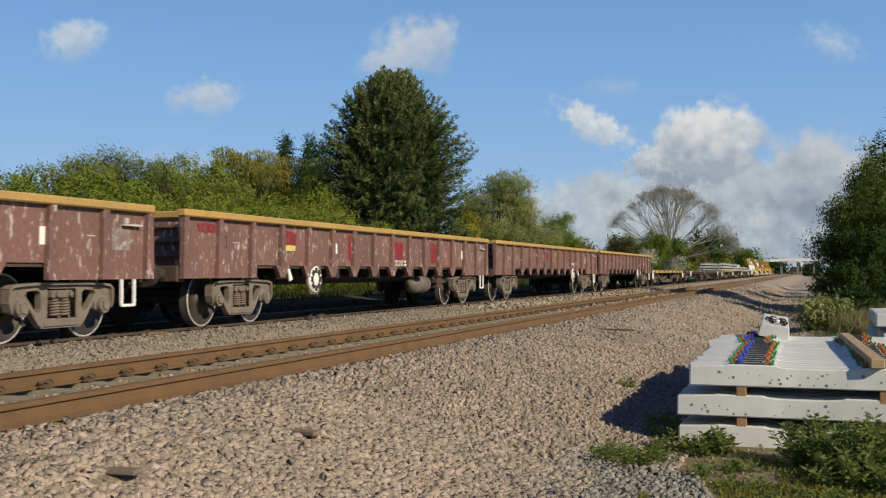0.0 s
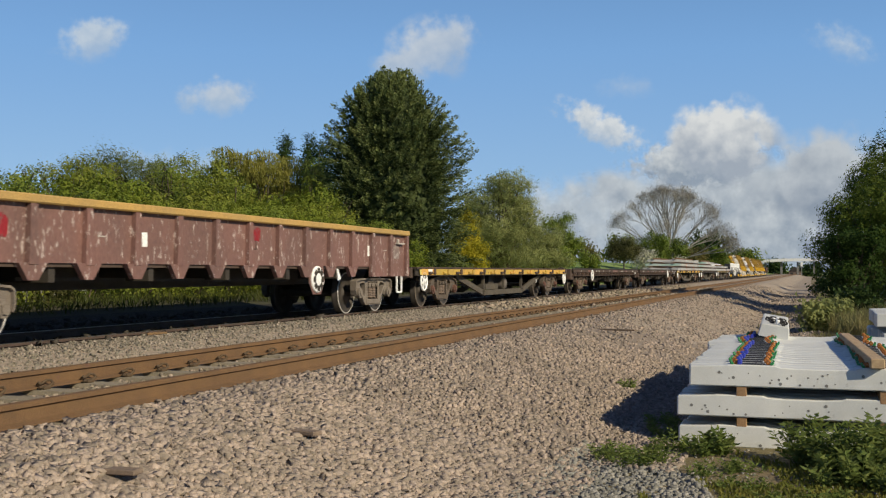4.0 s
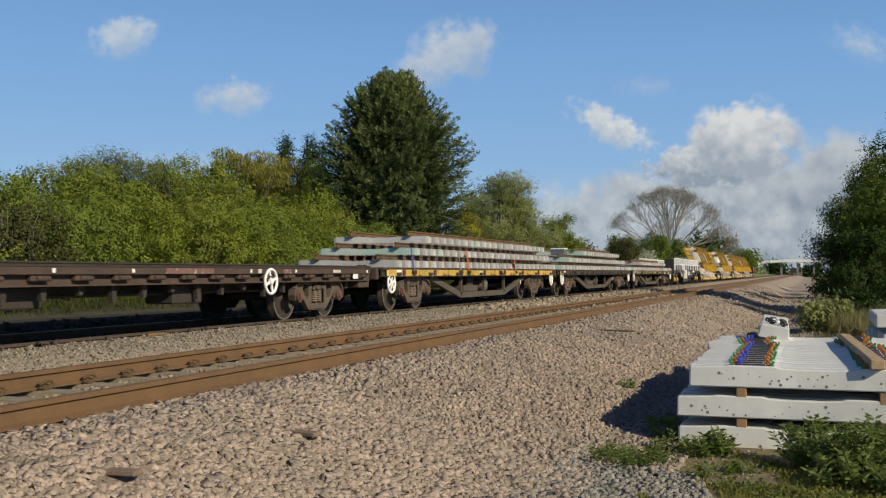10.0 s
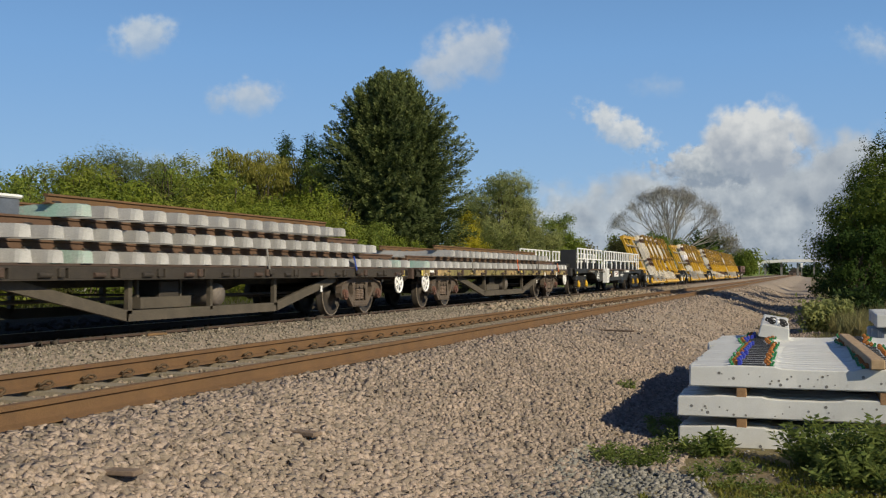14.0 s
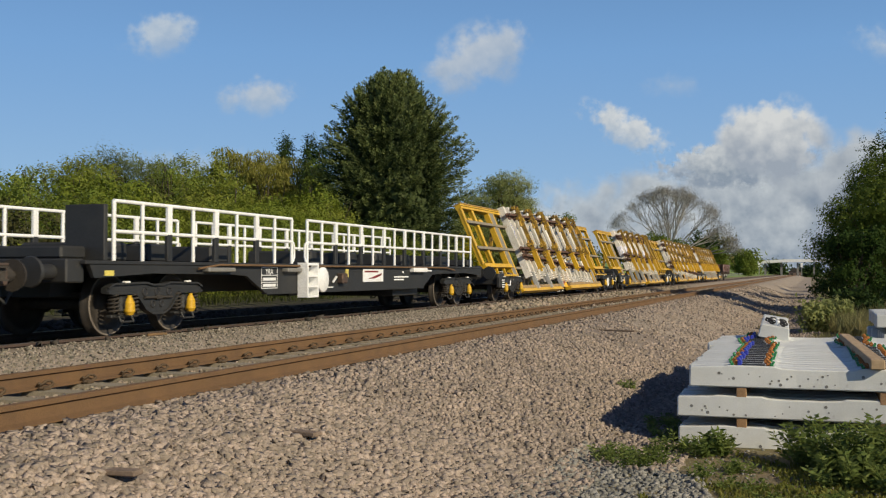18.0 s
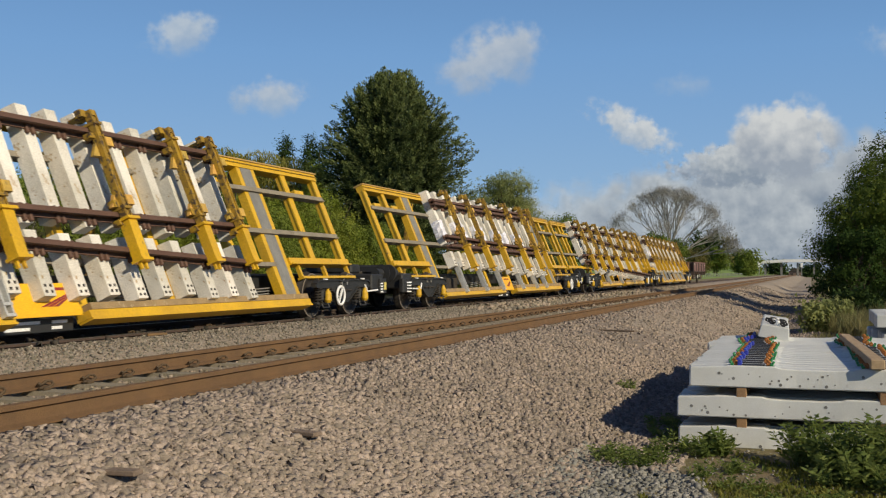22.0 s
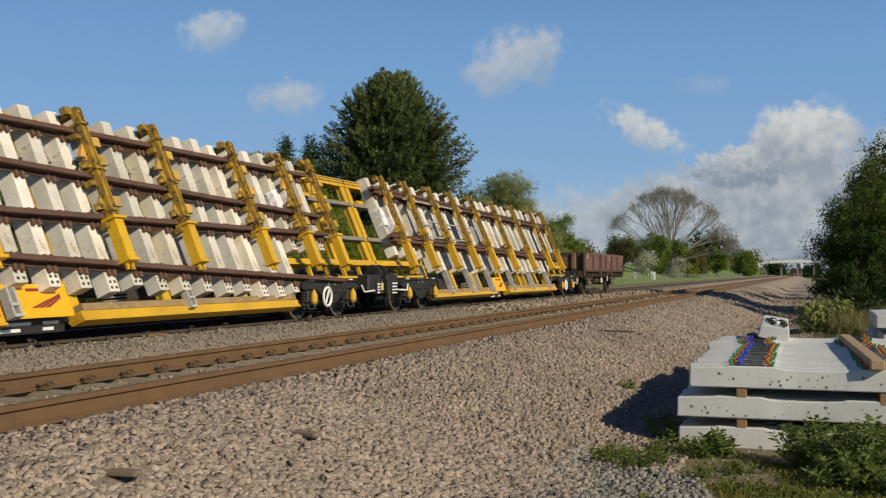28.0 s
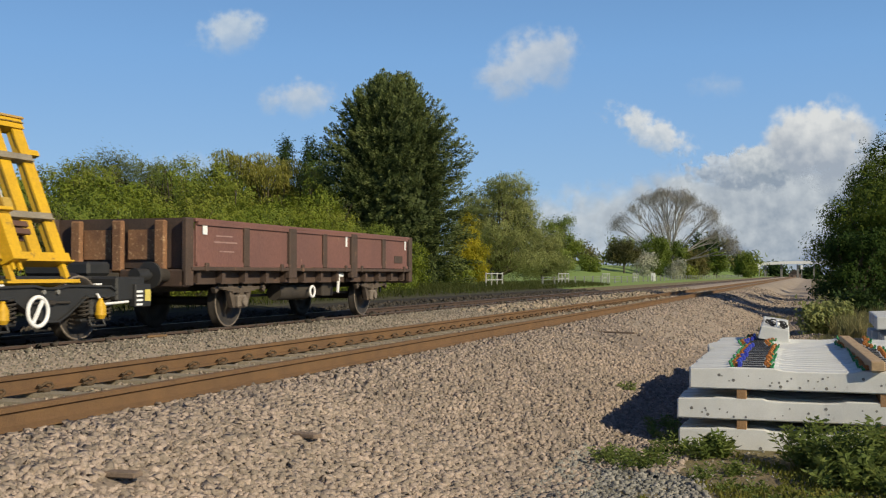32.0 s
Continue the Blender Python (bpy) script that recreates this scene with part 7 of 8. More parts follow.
    core = np.stack([cr * np.cos(ca), cr * np.sin(ca), cu * h], 1)
    p[:, 2] = np.maximum(p[:, 2], 0.05)
    # the outer end of each plume takes the paler tip colour
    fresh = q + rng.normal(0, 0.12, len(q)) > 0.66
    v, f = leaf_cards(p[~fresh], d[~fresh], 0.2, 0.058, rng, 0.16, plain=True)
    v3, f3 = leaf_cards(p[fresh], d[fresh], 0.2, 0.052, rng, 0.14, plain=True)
    part("spray_tip", bulk("spray_tip", v3, f3, L_SPRAY), None, t, "lighter green spray tips")
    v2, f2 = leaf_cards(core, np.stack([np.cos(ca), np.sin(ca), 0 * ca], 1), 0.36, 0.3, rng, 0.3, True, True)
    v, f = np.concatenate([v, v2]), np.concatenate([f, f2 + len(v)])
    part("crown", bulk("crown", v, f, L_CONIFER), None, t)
    return t


SWAY = []
SWAY.append(conifer(-19.6, 49.2, 10.6, 3.25, 7))

# beyond the conifer
broadleaf("yellow_bush", "yellow-green shrub at the foot of the conifer", -18.35, 57.5, [(0, 0, 2.2, 0.9, 0.9, 2.4)] + clumpy(1.35, 5.3, -0.3, 16, 401), 20000, 0.1, L_YELLOW, 401, True, "bush", shell=0.3)
broadleaf("willow_tree", "broad pale green willow tree", -20.4, 71.0, [(0, 0, 3.9, 3.1, 3.1, 3.7)] + clumpy(3.7, 8.1, -0.4, 40, 402, 0.75, 0), 105000, 0.105, L_OLIVE, 402, True, lean=(0.2, 0, -0.5), shell=0.35)
broadleaf("willow_tree", "broad pale green willow tree", -18.6, 76.5, [(0, 0, 2.0, 1.8, 1.8, 2.2)] + clumpy(2.2, 4.8, -0.4, 20, 403), 27000, 0.11, L_OLIVE, 403, True, lean=(0.2, 0, -0.5), shell=0.35)
broadleaf("low_scrub", "low scrub at the edge of the field", -17.5, 52.0, clumpy(1.5, 1.9, -0.1, 7, 404), 2600, 0.16, L_HEDGE, 404, False, "bush")
broadleaf("low_scrub", "low scrub at the edge of the field", -18.2, 46.5, clumpy(1.4, 1.7, -0.1, 7, 405), 2400, 0.16, L_HEDGE, 405, False, "bush")
broadleaf("round_tree", "small round dark green tree in the field", -24.3, 107, clumpy(2.6, 6.6, 0.0, 14, 406), 18000, 0.15, L_GREEN, 406)
broadleaf("round_tree", "small round dark green tree in the field", -23.4, 118, clumpy(1.5, 2.6, 0.0, 7, 407), 2500, 0.22, L_GREEN, 407)
broadleaf("dark_tree", "dark spreading tree on the grass field", -21.2, 128, clumpy(2.2, 4.7, 1.4, 14, 408), 9000, 0.19, L_UMBER, 408)
broadleaf("field_tree", "light green leafy tree by the field fence", -19.2, 139, clumpy(2.7, 6.0, 0.4, 13, 409), 9000, 0.22, L_MID, 409)
broadleaf("field_tree", "light green leafy tree by the field fence", -17.7, 146, clumpy(2.4, 5.5, 0.3, 11, 410), 7000, 0.22, L_MID, 410)
for i, (x, y, h, r) in enumerate(((-19.4, 130.5, 3.7, 1.9), (-16.6, 142, 3.0, 1.6), (-16.0, 150, 2.6, 1.4))):
    broadleaf("blossom_bush", "hawthorn bush white with blossom", x, y, clumpy(r, h, 0.0, 8, 420 + i), 2200, 0.26, L_BLOSSOM if i < 2 else L_PALE, 420 + i, False, "bush", group="blossom bushes")
broadleaf("brown_thicket", "olive-brown thicket beside the line", -18.0, 176, clumpy(3.2, 4.9, 0.0, 13, 430), 7000, 0.3, L_BROWNISH, 430, True, "bush")
broadleaf("brown_thicket", "olive-brown thicket beside the line", -22.0, 182, clumpy(3.8, 4.4, 0.0, 13, 431), 7000, 0.3, L_BROWNISH, 431, True, "bush")
broadleaf("green_tree", "rounded green tree near the distant bridge", -16.5, 204, clumpy(2.3, 6.0, 0.6, 12, 432), 7000, 0.3, L_MID, 432)
broadleaf("green_tree", "rounded green tree near the distant bridge", -15.0, 262, clumpy(3.2, 6.6, 0.1, 12, 433), 7000, 0.36, L_MID, 433)
for i, (px_, y) in enumerate(((-22.4, 226), (-21.2, 232), (-19.1, 230))):
    h = (9.6, 8.2, 10.0)[i]
    broadleaf("far_poplar", "dark pointed poplar on the skyline", px_, y, [(0, 0, h * (0.3 + 0.13 * k), 1.25 - 0.2 * k, 1.25 - 0.2 * k, 1.5) for k in range(5)], 1600, 0.5, L_DARK, 440 + i, True, group="far poplars")
for i in range(7):
    broadleaf("distant_tree", "hazy tree on the far edge of the fields", -75 + 9.5 * i + (i % 3), 300 + 10 * (i % 4), clumpy(6.5, 7.0 + 1.5 * (i % 3), 0.0, 9, 450 + i), 1500, 0.9, L_BROWNISH if i % 2 else L_GREEN, 450 + i, True, group="distant trees")
for i in range(6):
    broadleaf("distant_tree", "hazy tree on the far edge of the fields", -24 + 12 * i, 420 + 10 * (i % 2), clumpy(5, 3.6 + 0.5 * (i % 3), 0.0, 9, 470 + i), 1300, 1.1, L_DARK, 470 + i, True, group="distant trees")


def bare_tree(x, y, h, seed):
    """A leafless tree of forking limbs."""
    rnd = random.Random(seed)
    t = thing("bare_tree", "large bare-branched tree just coming into bud", "tree", pose(x, y, ground_z(x, y)))
    sh = Shape()
    tips = []

    def grow(p, d, ln, r, depth):
        q = p + d * ln
        far = math.sqrt((q.x * q.x + q.y * q.y) / 116 + (q.z / h) ** 2)
        if far > 1:
            q = p + (q - p) * 0.55
            q *= min(1, 1.03 / math.sqrt((q.x * q.x + q.y * q.y) / 116 + (q.z / h) ** 2))
        sh.rod(p, q, r, 6 if depth > 3 else 3, r * 0.72)
        if depth == 0:
            tips.append(q)
            return
        for k in range(rnd.choice((2, 3, 3)) if depth > 1 else 3):
            side = Vector((rnd.gauss(0, 1), rnd.gauss(0, 1), rnd.gauss(0, 0.45)))
            nd = (d * 1.0 + side * (0.16 if depth > 4 else 0.27))
            nd.z = abs(nd.z) if nd.z < -0.05 else nd.z
            nd.normalize()
            grow(q, nd, ln * rnd.uniform(0.66, 0.86), r * 0.64, depth - 1)
    for k in range(17):
        a = 2 * math.pi * k * 0.382 + rnd.uniform(-0.2, 0.2)
        e = radians(16 + 70 * k / 16)
        reach = 1 / math.sqrt((math.cos(e) / 10.4) ** 2 + (math.sin(e) / (h * 0.84)) ** 2)
        d = Vector((math.cos(a) * math.cos(e), math.sin(a) * math.cos(e), math.sin(e)))
        grow(Vector((0, 0, h * (0.10 + 0.01 * k))), d, reach * 0.30, 0.125, 6)
    grow(Vector((0, 0, -0.1)), Vector((0, 0, 1)), h * 0.17, 0.5, 0)
    part("trunk", sh, M_TWIG, t)
    rng = np.random.default_rng(seed)
    p = np.array([tuple(q) for q in tips])
    p = np.repeat(p, 2, 0) + rng.normal(0, 0.35, (len(p) * 2, 3))
    v, f = leaf_cards(p, np.tile((0, 0, 1.0), (len(p), 1)), 0.7, 0.022, rng, 0.6)
    part("crown", bulk("crown", v, f, M_TWIG), None, t, "fine bare twigs")
    return t


bare_tree(-20.8, 169, 12.4, 17)

# right-hand trees and undergrowth
for i, (x, y, h) in enumerate(((-27.4, 47.8, 7.5), (-25.9, 48.4, 7.6), (-24.4, 49.4, 7.1))):
    broadleaf("weeping_willow", "yellow-green weeping willow with trailing branches", x, y, clumpy(1.9, h + 0.2, 0.6, 20, 330 + i), 14000, 0.26, L_WILLOW, 330 + i, True, lean=(0.15, 0, -2.2), width=0.16, flop=0.55, group="weeping willows")
# the last seven stand out of view, added to shade path and trees
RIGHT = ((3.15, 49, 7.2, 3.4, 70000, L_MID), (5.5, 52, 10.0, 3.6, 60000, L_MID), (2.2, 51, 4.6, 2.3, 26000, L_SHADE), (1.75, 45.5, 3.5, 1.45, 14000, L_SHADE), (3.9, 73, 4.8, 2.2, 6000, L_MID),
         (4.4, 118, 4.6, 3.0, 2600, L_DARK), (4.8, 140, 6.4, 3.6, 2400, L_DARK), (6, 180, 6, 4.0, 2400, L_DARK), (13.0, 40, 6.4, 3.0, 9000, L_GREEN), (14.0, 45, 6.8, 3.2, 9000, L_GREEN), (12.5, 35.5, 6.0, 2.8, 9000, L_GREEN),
         (6.5, 62, 7.0, 2.4, 5000, L_GREEN), (7.2, 73, 7.6, 2.6, 5000, L_GREEN), (7.8, 86, 7.2, 2.6, 5000, L_GREEN), (8.6, 101, 7.8, 2.8, 5000, L_GREEN))
for i, (x, y, h, r, n, m) in enumerate(RIGHT):
    broadleaf("lineside_tree", "dense green tree to the right of the lineside path", x, y, clumpy(r, h + 0.3, 0.0, 16, 500 + i), n, 0.1 if y < 53 else 0.2, m, 500 + i, True, group="right-hand trees")
for i, (x, y, h, r) in enumerate(((1.5, 46.5, 1.9, 1.1), (1.4, 57, 2.2, 1.3), (0.15, 34.5, 0.75, 0.55), (0.75, 35.2, 0.8, 0.5), (3.2, 37, 2.0, 1.3), (1.5, 40, 1.3, 1.0), (1.0, 66, 1.8, 1.2), (1.2, 78, 2.0, 1.4))):
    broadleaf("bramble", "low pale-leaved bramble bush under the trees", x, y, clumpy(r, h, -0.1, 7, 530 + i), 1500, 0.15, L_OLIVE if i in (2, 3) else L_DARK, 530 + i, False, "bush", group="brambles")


# grasses and weeds
def blades(name, n, xr, yr, length, material, seed, label, keep=None):
    rng = np.random.default_rng(seed)
    x, y = rng.uniform(*xr, n), rng.uniform(*yr, n)
    if keep is not None:
        k = keep(x, y)
        x, y = x[k], y[k]
    n = len(x)
    z = np.array([ground_z(a) for a in x])
    ln = length * rng.uniform(0.4, 1.2, n)
    p = np.stack([x, y, z + ln * 0.42], 1)
    v, f = leaf_cards(p, np.tile((0.0, 0, 1.0), (n, 1)), length, 0.02 + length * 0.02, rng, 0.35)
    return tagged(new(name, bulk(name, v, f, material)), label, "grass", kind="stuff")


blades("tall_grass", 11000, (0.2, 5.5), (29.5, 44), 0.75, L_DRY, 601, "tall dry grass under the lineside trees", lambda x, y: x > 0.9 - 0.1 * (y - 30))
blades("verge_grass", 26000, (-1.3, 2.6), (5.5, 11.2), 0.055, L_MOSS, 602, "short mossy grass on the path edge", lambda x, y: (np.sin(x * 3.1 + 1) + np.sin(y * 2.3) + np.sin(x * 5 + y * 4)) > -0.45 + 0.9 * (x < -0.7))
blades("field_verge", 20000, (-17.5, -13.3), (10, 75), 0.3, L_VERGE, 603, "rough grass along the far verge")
blades("path_grass", 3000, (-1.6, 0.6), (19, 45), 0.2, L_DRY, 604, "sparse grass along the path", lambda x, y: np.sin(x * 4) + np.sin(y * 1.3) > 0.6)


def weed(x, y, h, r, stalks, seed, leaf=0.09):
    rng, rnd = np.random.default_rng(seed), random.Random(seed)
    t = thing("leafy_weed", "leafy green weed growing beside the sleeper stack", "plant", pose(x, y, ground_z(x)), "weeds")
    pts, ways = [], []
    for i in range(stalks):
        a, q = rnd.uniform(0, 6.28), r * math.sqrt(rnd.random())
        hh = h * rnd.uniform(0.55, 1.05) * (1 - 0.35 * q / r)
        foot, top = Vector((q * 0.7 * math.cos(a), q * 0.7 * math.sin(a), -0.02)), Vector((q * 1.15 * math.cos(a), q * 1.15 * math.sin(a), hh))
        part("stem", Shape().rod(foot, top, 0.006, 5, 0.002), L_WEED, t)
        m = int(26 * hh / 0.4) + 6
        for k in range(m):
            s = 0.12 + 0.9 * k / m
            b = k * 2.4 + i
            w = Vector((math.cos(b), math.sin(b), 0.35))
            pts.append(foot.lerp(top, s) + w * leaf * 0.5)
            ways.append(w)
    v, f = leaf_cards(np.array([tuple(p) for p in pts]), np.array([tuple(p) for p in ways]), leaf, leaf * 0.34, rng, 0.25)
    part("leaves", bulk("leaves", v, f, L_WEED), None, t)
    return t


for i, (x, y, h, r, n) in enumerate(((0.15, 10.45, 0.5, 0.45, 46), (0.55, 10.1, 0.55, 0.5, 50), (0.95, 10.3, 0.55, 0.5, 46), (0.35, 9.6, 0.35, 0.4, 34), (0.85, 9.4, 0.4, 0.45, 36), (1.3, 9.9, 0.5, 0.5, 36),
                                      (-0.95, 10.75, 0.31, 0.24, 24), (-1.3, 10.9, 0.22, 0.22, 18), (-1.62, 9.8, 0.25, 0.3, 30), (-1.4, 10.05, 0.2, 0.24, 18), (-1.45, 11.7, 0.22, 0.3, 26), (-1.6, 12.4, 0.18, 0.25, 18), (-0.65, 9.9, 0.13, 0.28, 20), (-1.75, 10.1, 0.16, 0.18, 12), (-0.9, 9.6, 0.14, 0.2, 12),
                                      (-0.55, 9.2, 0.12, 0.22, 14), (0.1, 8.9, 0.12, 0.25, 16), (-0.3, 8.6, 0.1, 0.25, 14), (-2.35, 14.8, 0.16, 0.18, 10))):
    weed(x, y, h, r, n, 700 + i, 0.095 if h > 0.3 else 0.06)

# ---- fences, the distant bridge and other far things ----
M_BRIDGE = mat("bridge_concrete", (0.78, 0.79, 0.79), (0.70, 0.71, 0.71), 0.2, 0.8, 0, 0.1, 8)
M_PIER = mat("grey_pier", (0.22, 0.22, 0.21), (0.18, 0.18, 0.17), 0.3, 0.9, 0, 0.1, 8)
M_BRICK = mat("far_brick", (0.20, 0.15, 0.12), (0.17, 0.13, 0.11), 0.5, 0.9, 0, 0.2, 8)
M_FENCE = mat("grey_fence", (0.30, 0.31, 0.30), (0.24, 0.25, 0.24), 0.8, 0.7, 0.2, 0.1, 20)


def handrail_frame(x, y, w, h, n):
    t = thing("handrail_frame", "pale galvanised steel handrail over a field drain", "railing", pose(x, y, ground_z(x, y)), "drain railings")
    for i in range(n):
        part("post", Shape().box(-0.03, 0.03, -w / 2 + i * w / (n - 1) - 0.02, -w / 2 + i * w / (n - 1) + 0.02, -0.1, h, 0.005), M_GALVANISED, t)
    for z in (0.5 * h, 0.93 * h):
        part("rail", Shape().rod((0, -w / 2, z), (0, w / 2, z), 0.025, 8), M_GALVANISED, t)


for y in (18.9, 52.5, 68.7, 84.0, 99.0):
    handrail_frame(-15.3, y, 2.1 if y < 20 else 3.0, 0.5 if y < 20 else 0.75, 3 if y < 20 else 4)


def mesh_fence():
    t = thing("lineside_fence", "grey steel mesh fence along the railway boundary", "fence", pose(-14.6, 0, -0.5))
    for i in range(64):
        part("post", Shape().box(-0.04, 0.04, 60 + i * 3 - 0.04, 60 + i * 3 + 0.04, 0, 1.25), M_FENCE, t)
    for z in (0.3, 0.55, 0.8, 1.05, 1.2):
        part("wire", Shape().rod((0, 60, z), (0, 250, z), 0.012, 5), M_FENCE, t)


mesh_fence()
tagged(solid("concrete_post", Shape().box(-15.35, -14.95, 109.4, 109.7, -0.6, 1.0, 0.03), M_BRIDGE, "pale concrete post beside the far line"), category="post")


def bridge():
    t = thing("road_bridge", "long white concrete bridge crossing the railway far off", "bridge", pose(0, 360, 0))
    part("deck", Shape().prism([(-24, 3.3), (-8, 4.2), (10, 4.3), (34, 3.9), (34, 4.3), (10, 4.72), (-8, 4.62), (-24, 3.72)], "y", 0, 5), M_BRIDGE, t)
    for x in (-19, -14, -9, -4, 1, 6, 12, 20, 28):
        part("pier", Shape().box(x - 0.3, x + 0.3, 1.2, 3.6, -0.8, 4.0), M_PIER, t)
    for y in (0.1, 4.9):
        part("parapet", Shape().beam((-24, y, 3.95), (-8, y, 4.85), 0.12, 0.5).beam((-8, y, 4.85), (10, y, 4.95), 0.12, 0.5).beam((10, y, 4.95), (34, y, 4.5), 0.12, 0.5), M_BRIDGE, t)
    part("abutment", Shape().box(-38, -24, -1, 6, -1, 2.9), M_FIELD, t, "grassy embankment")


bridge()


def far_house(x, y, w, h):
    t = thing("far_house", "small brick building beyond the bridge", "house", pose(x, y, -0.7), "far houses")
    part("wall", Shape().box(-w / 2, w / 2, 0, 6, 0, h), M_BRICK, t)
    part("roof", Shape().prism([(-w / 2 - 0.3, h), (w / 2 + 0.3, h), (0, h + 1.6)], "y", -0.3, 6.3), M_GRIME, t)
    for k in (-1, 1):
        part("window", Shape().box(k * w / 4 - 0.5, k * w / 4 + 0.5, -0.05, 0.02, 0.6, 1.3), M_GRIME, t)


far_house(-5.5, 402, 4, 1.8)


def signal(x, y):
    t = thing("line_signal", "distant railway signal post with a white head", "signal", pose(x, y, -0.3), "signals")
    part("post", Shape().rod((0, 0, 0), (0, 0, 3.4), 0.08, 8), M_FENCE, t)
    part("head", Shape().box(-0.3, 0.3, -0.12, 0.12, 2.6, 3.8, 0.03), M_WHITE, t)


signal(-13.2, 300)
signal(-2.4, 310)


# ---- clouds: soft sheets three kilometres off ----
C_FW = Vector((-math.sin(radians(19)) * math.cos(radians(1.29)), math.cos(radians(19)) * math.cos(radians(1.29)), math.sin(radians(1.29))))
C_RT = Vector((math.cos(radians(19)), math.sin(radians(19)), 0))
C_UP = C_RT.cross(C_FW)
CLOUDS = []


def cloud_mat(name, seed, soft, rag, lit, shade, dense, stretch, freq=2.2, base_dark=0.5, thinning=0.9):
    """White vapour with a ragged, soft outline; its foot is greyer. Sunlit and shaded tones are painted in."""
    m = bpy.data.materials.new(name)
    m.use_nodes = True
    n, l = m.node_tree.nodes, m.node_tree.links
    n.remove(n["Principled BSDF"])
    tc = n.new("ShaderNodeTexCoord")
    mp = n.new("ShaderNodeMapping")
    mp.inputs["Location"].default_value = (seed * 3.7, seed * 1.9, seed * 2.3)
    mp.inputs["Scale"].default_value = (stretch, 1, 1)
    l.new(tc.outputs["Object"], mp.inputs[0])

    def noisy(scale, detail, w):
        t = n.new("ShaderNodeTexNoise")
        t.inputs["Scale"].default_value, t.inputs["Detail"].default_value, t.inputs["Roughness"].default_value = scale, detail, w
        l.new(mp.outputs[0], t.inputs["Vector"])
        return t.outputs["Fac"]

    def calc(op, a, b, clamp=False):
        q = n.new("ShaderNodeMath")
        q.operation, q.use_clamp = op, clamp
        for s, v in ((q.inputs[0], a), (q.inputs[1], b)):
            if isinstance(v, (int, float)):
                s.default_value = v
            else:
                l.new(v, s)
        return q.outputs[0]
    big, fine = noisy(freq, 4, 0.5), noisy(freq * 2.4, 4, 0.5)
    ln = n.new("ShaderNodeVectorMath")
    ln.operation = "LENGTH"
    l.new(tc.outputs["Object"], ln.inputs[0])
    body = calc("SUBTRACT", 1.0, ln.outputs["Value"])
    edge = calc("ADD", body, calc("MULTIPLY", calc("SUBTRACT", big, 0.5), rag))
    edge = calc("ADD", edge, calc("MULTIPLY", calc("SUBTRACT", fine, 0.5), rag * 0.4))
    mr = n.new("ShaderNodeMapRange")
    mr.interpolation_type = "SMOOTHSTEP"
    mr.inputs["From Min"].default_value, mr.inputs["From Max"].default_value = 0.10, 0.10 + soft * 1.1
    mr.inputs["To Max"].default_value = dense
    l.new(edge, mr.inputs[0])
    rim = n.new("ShaderNodeMapRange")
    rim.inputs["From Min"].default_value, rim.inputs["From Max"].default_value = 1.0, 0.72
    l.new(ln.outputs["Value"], rim.inputs[0])
    sep = n.new("ShaderNodeSeparateXYZ")
    l.new(tc.outputs["Object"], sep.inputs[0])
    thin = calc("ADD", calc("MULTIPLY", sep.outputs["Y"], thinning), 1.0, True)
    alpha = calc("MULTIPLY", calc("MULTIPLY", mr.outputs[0], rim.outputs[0], True), thin, True)
    tone = calc("ADD", calc("MULTIPLY", sep.outputs["Y"], base_dark), calc("MULTIPLY", calc("SUBTRACT", fine, 0.5), 1.3))
    tone = calc("ADD", tone, calc("MULTIPLY", calc("SUBTRACT", big, 0.5), -1.2))
    tone = calc("ADD", tone, 0.5, True)
    mix = n.new("ShaderNodeMix")
    mix.data_type = "RGBA"
    l.new(tone, mix.inputs[0])
    mix.inputs[6].default_value, mix.inputs[7].default_value = (*shade, 1), (*lit, 1)
    # the sheet gives off its painted tones itself, unlit by the sun
    em, tr, ms = n.new("ShaderNodeEmission"), n.new("ShaderNodeBsdfTransparent"), n.new("ShaderNodeMixShader")
    l.new(mix.outputs[2], em.inputs[0])
    em.inputs[1].default_value = 0.91
    l.new(alpha, ms.inputs[0])
    l.new(tr.outputs[0], ms.inputs[1])
    l.new(em.outputs[0], ms.inputs[2])
    l.new(ms.outputs[0], n["Material Output"].inputs[0])
    return m


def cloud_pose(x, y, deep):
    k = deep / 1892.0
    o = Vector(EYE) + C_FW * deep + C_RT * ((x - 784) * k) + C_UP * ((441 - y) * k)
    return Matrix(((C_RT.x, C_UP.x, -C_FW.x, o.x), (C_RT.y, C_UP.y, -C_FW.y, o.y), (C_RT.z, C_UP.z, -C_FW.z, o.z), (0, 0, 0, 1)))


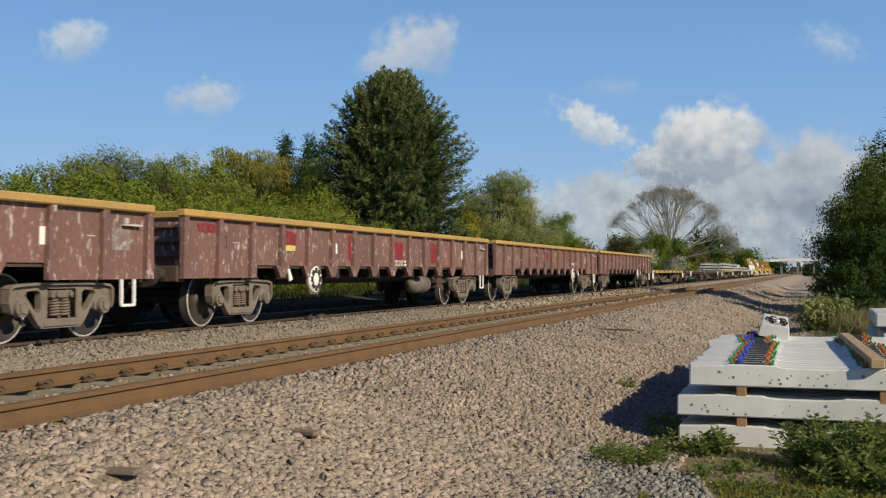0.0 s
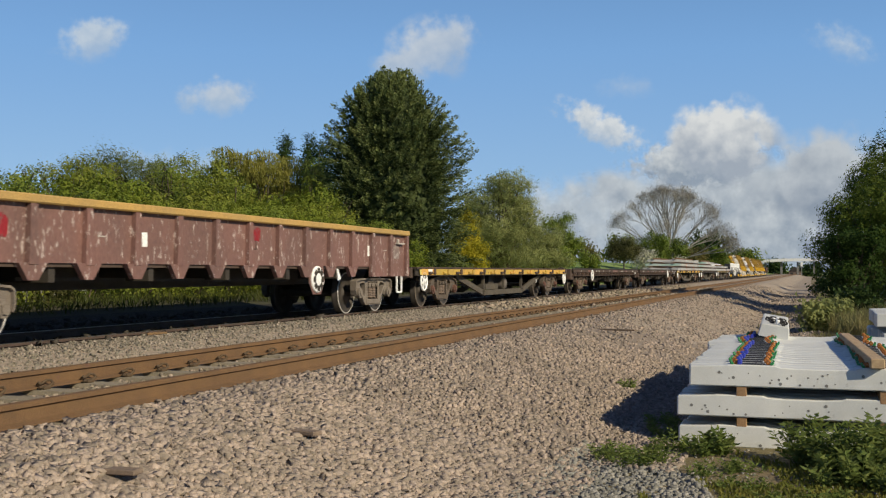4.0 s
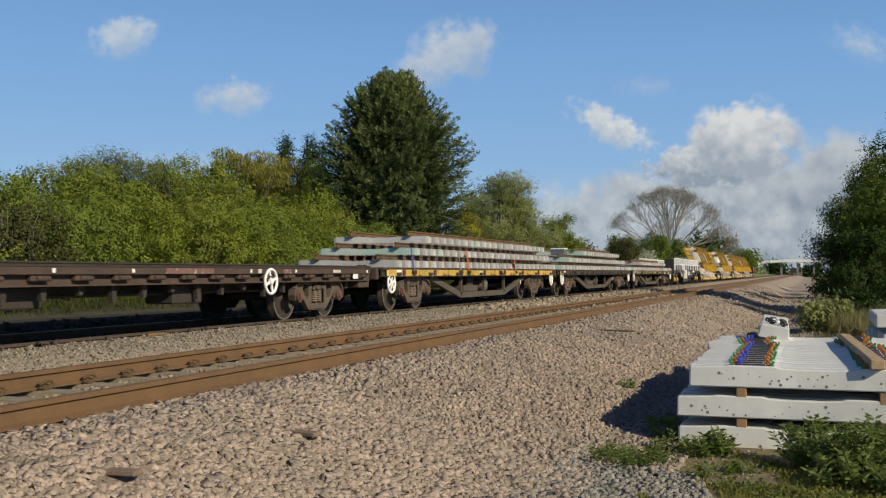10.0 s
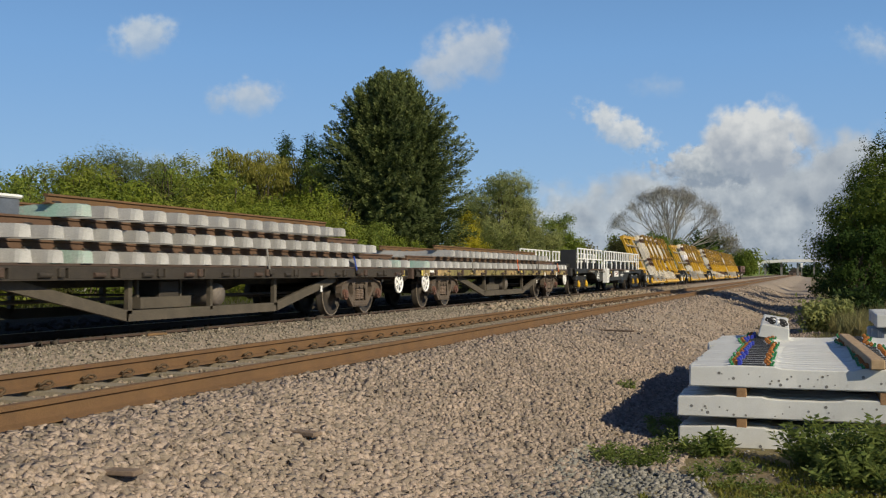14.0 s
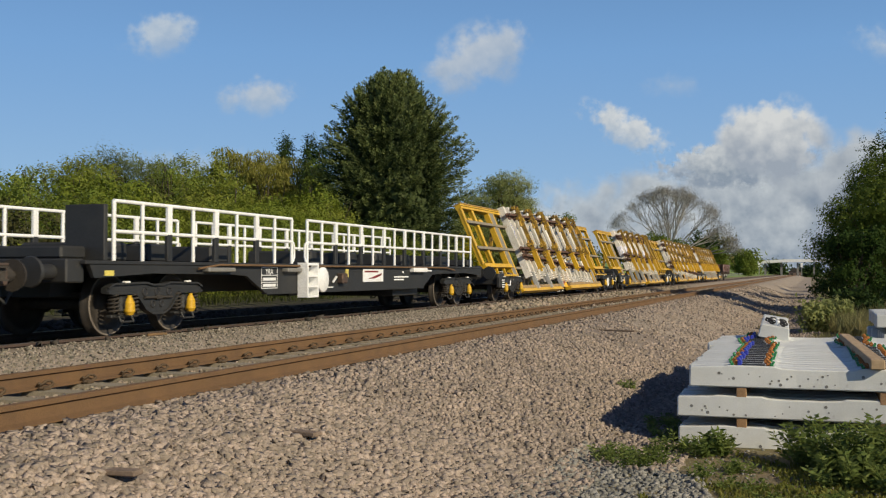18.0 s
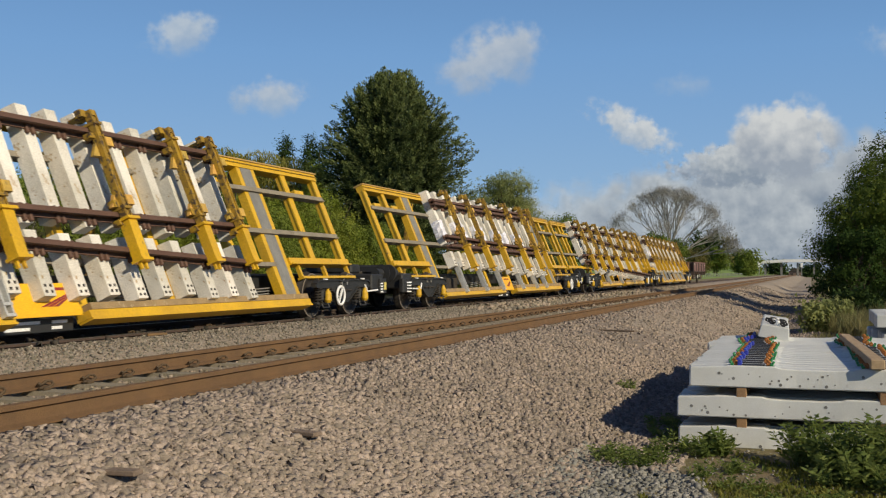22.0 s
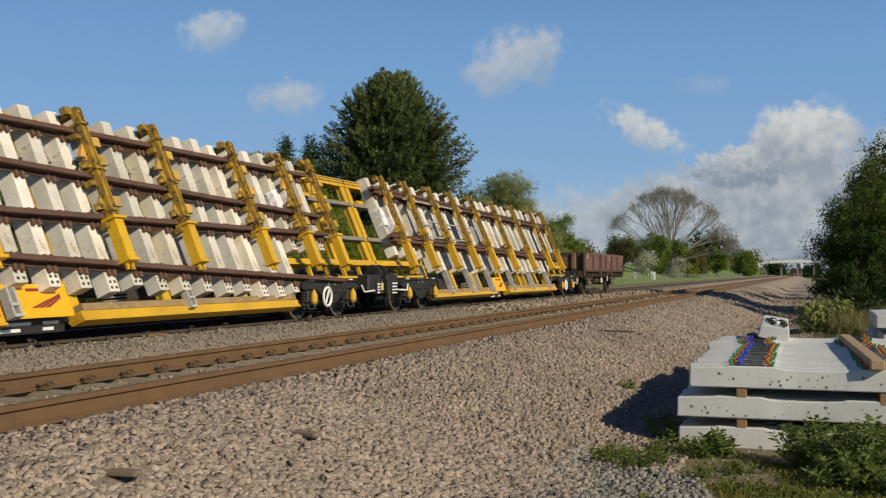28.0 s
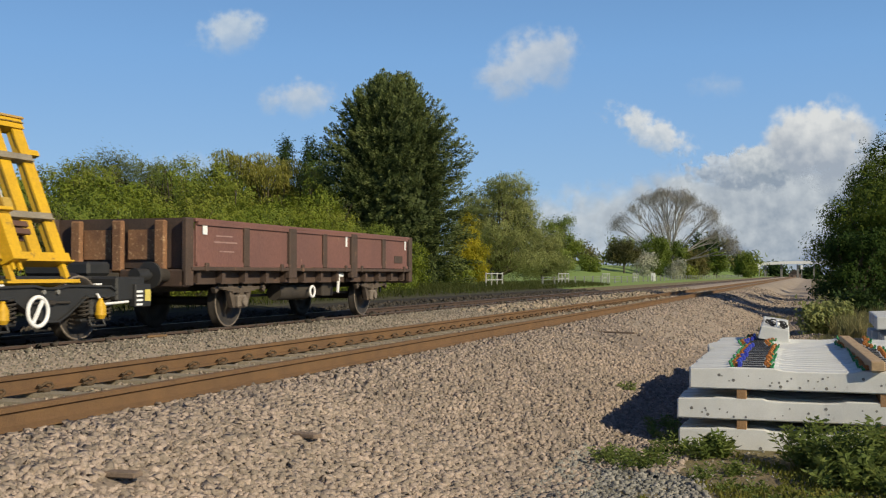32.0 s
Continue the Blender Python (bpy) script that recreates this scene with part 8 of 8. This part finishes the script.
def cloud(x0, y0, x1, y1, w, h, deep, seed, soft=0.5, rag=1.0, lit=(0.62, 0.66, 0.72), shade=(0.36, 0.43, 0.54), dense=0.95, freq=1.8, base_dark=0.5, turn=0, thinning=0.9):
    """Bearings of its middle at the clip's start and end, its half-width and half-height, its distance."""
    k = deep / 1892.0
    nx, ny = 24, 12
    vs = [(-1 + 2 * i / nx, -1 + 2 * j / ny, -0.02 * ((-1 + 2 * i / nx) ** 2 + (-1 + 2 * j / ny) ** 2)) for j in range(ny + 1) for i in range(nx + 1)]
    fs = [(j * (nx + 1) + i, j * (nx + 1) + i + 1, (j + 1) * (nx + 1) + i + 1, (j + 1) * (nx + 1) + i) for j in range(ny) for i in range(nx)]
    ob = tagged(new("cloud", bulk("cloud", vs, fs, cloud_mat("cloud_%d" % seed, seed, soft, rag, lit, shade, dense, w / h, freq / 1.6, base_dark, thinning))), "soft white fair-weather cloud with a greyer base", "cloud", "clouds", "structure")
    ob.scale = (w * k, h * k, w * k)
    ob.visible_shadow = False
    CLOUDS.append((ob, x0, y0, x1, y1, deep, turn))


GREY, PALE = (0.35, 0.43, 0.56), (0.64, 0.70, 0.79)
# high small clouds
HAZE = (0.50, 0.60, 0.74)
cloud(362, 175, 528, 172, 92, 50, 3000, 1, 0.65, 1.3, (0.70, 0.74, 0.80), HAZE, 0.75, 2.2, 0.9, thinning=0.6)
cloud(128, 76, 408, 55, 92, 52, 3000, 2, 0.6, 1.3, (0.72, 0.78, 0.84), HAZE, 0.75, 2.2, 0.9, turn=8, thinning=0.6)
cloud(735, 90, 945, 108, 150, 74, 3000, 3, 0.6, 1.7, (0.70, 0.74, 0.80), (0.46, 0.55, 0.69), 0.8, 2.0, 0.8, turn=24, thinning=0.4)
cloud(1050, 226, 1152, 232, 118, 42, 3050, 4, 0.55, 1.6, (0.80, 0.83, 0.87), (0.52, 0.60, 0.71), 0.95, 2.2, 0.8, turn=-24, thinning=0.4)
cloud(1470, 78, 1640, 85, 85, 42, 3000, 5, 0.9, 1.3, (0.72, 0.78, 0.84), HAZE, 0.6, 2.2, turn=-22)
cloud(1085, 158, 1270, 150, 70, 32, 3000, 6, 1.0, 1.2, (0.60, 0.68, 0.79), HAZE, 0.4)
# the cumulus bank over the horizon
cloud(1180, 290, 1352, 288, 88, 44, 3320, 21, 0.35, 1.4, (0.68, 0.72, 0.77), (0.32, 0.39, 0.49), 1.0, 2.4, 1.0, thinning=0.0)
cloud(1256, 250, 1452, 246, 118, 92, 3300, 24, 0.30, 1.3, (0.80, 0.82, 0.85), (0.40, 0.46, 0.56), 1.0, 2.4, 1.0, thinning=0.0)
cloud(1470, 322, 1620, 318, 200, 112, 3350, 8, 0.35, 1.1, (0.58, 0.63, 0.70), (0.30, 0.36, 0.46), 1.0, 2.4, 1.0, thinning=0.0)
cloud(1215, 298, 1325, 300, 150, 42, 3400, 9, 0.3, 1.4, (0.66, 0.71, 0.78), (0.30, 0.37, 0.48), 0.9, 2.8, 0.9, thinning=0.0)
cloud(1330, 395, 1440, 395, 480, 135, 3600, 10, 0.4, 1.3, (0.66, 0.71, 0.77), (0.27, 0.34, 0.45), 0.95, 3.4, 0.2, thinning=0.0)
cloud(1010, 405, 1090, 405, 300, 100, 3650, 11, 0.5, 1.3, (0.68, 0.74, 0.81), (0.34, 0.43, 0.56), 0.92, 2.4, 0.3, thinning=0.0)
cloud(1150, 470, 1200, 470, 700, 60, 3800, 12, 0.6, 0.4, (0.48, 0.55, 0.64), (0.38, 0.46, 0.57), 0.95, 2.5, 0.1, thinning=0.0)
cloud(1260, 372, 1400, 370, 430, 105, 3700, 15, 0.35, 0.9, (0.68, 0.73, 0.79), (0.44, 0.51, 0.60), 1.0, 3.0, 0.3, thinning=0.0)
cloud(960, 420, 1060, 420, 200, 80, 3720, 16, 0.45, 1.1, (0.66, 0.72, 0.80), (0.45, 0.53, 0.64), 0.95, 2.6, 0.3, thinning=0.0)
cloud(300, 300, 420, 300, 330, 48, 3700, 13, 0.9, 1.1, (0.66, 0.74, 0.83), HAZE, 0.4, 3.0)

# ---- motion ----
SPEED = ((0, 10.3), (2, 9.75), (4, 9.34), (6, 9.15), (8, 8.74), (10, 8.37), (12, 7.97), (14, 7.6), (17, 7.4), (20, 7.4), (23, 7.25), (26, 7.11), (29, 7.16), (30, 7.14), (31, 7.65), (32, 7.8))


def travelled(t):
    """Metres that the train has gone since the start."""
    n = 240
    tm = (np.arange(n) + 0.5) * t / n
    return float(np.interp(tm, [p[0] for p in SPEED], [p[1] for p in SPEED]).sum() * t / n) if t else 0.0


def motions():
    gone = [(t, travelled(t)) for t in range(0, 33)]
    for ob, c in WAGONS:
        walk(ob, [(t, spot(c - s)) for t, s in gone])
    # wheels roll without slipping
    times = [i / 30 for i in range(0, 61)] + [i / 30 for i in range(62, 961, 2)]
    turns = [(t, math.degrees(travelled(t) / WHEEL_R)) for t in times]
    for ob, c in WAGONS:
        for ax in ob.children:
            if ax.name.startswith("wheelset"):
                y = ax.location.y
                walk(ax, [(t, Matrix.Translation((0, y, WHEEL_R)) @ Matrix.Rotation(radians(a), 4, "X")) for t, a in turns])
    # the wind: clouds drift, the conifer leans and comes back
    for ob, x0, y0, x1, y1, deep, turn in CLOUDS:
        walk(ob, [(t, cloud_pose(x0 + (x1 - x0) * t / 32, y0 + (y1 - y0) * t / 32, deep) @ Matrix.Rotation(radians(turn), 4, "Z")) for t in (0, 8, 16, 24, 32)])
    for ob in SWAY:
        base = ob.matrix_basis.copy()
        rows = ((0, 0), (3, -0.1), (5.5, 0.2), (9, 0.5), (11, 0.7), (12, 1.1), (12.5, 0.4), (13.3, -0.4), (14.5, 0), (16.5, -0.2), (18, 0), (20.7, 0.4), (23, -0.2), (25, 0.1), (28, -0.25), (29.5, 0), (32, -0.2))
        walk(ob, [(t, base @ Matrix.Rotation(radians(a), 4, "Y")) for t, a in rows])


motions()
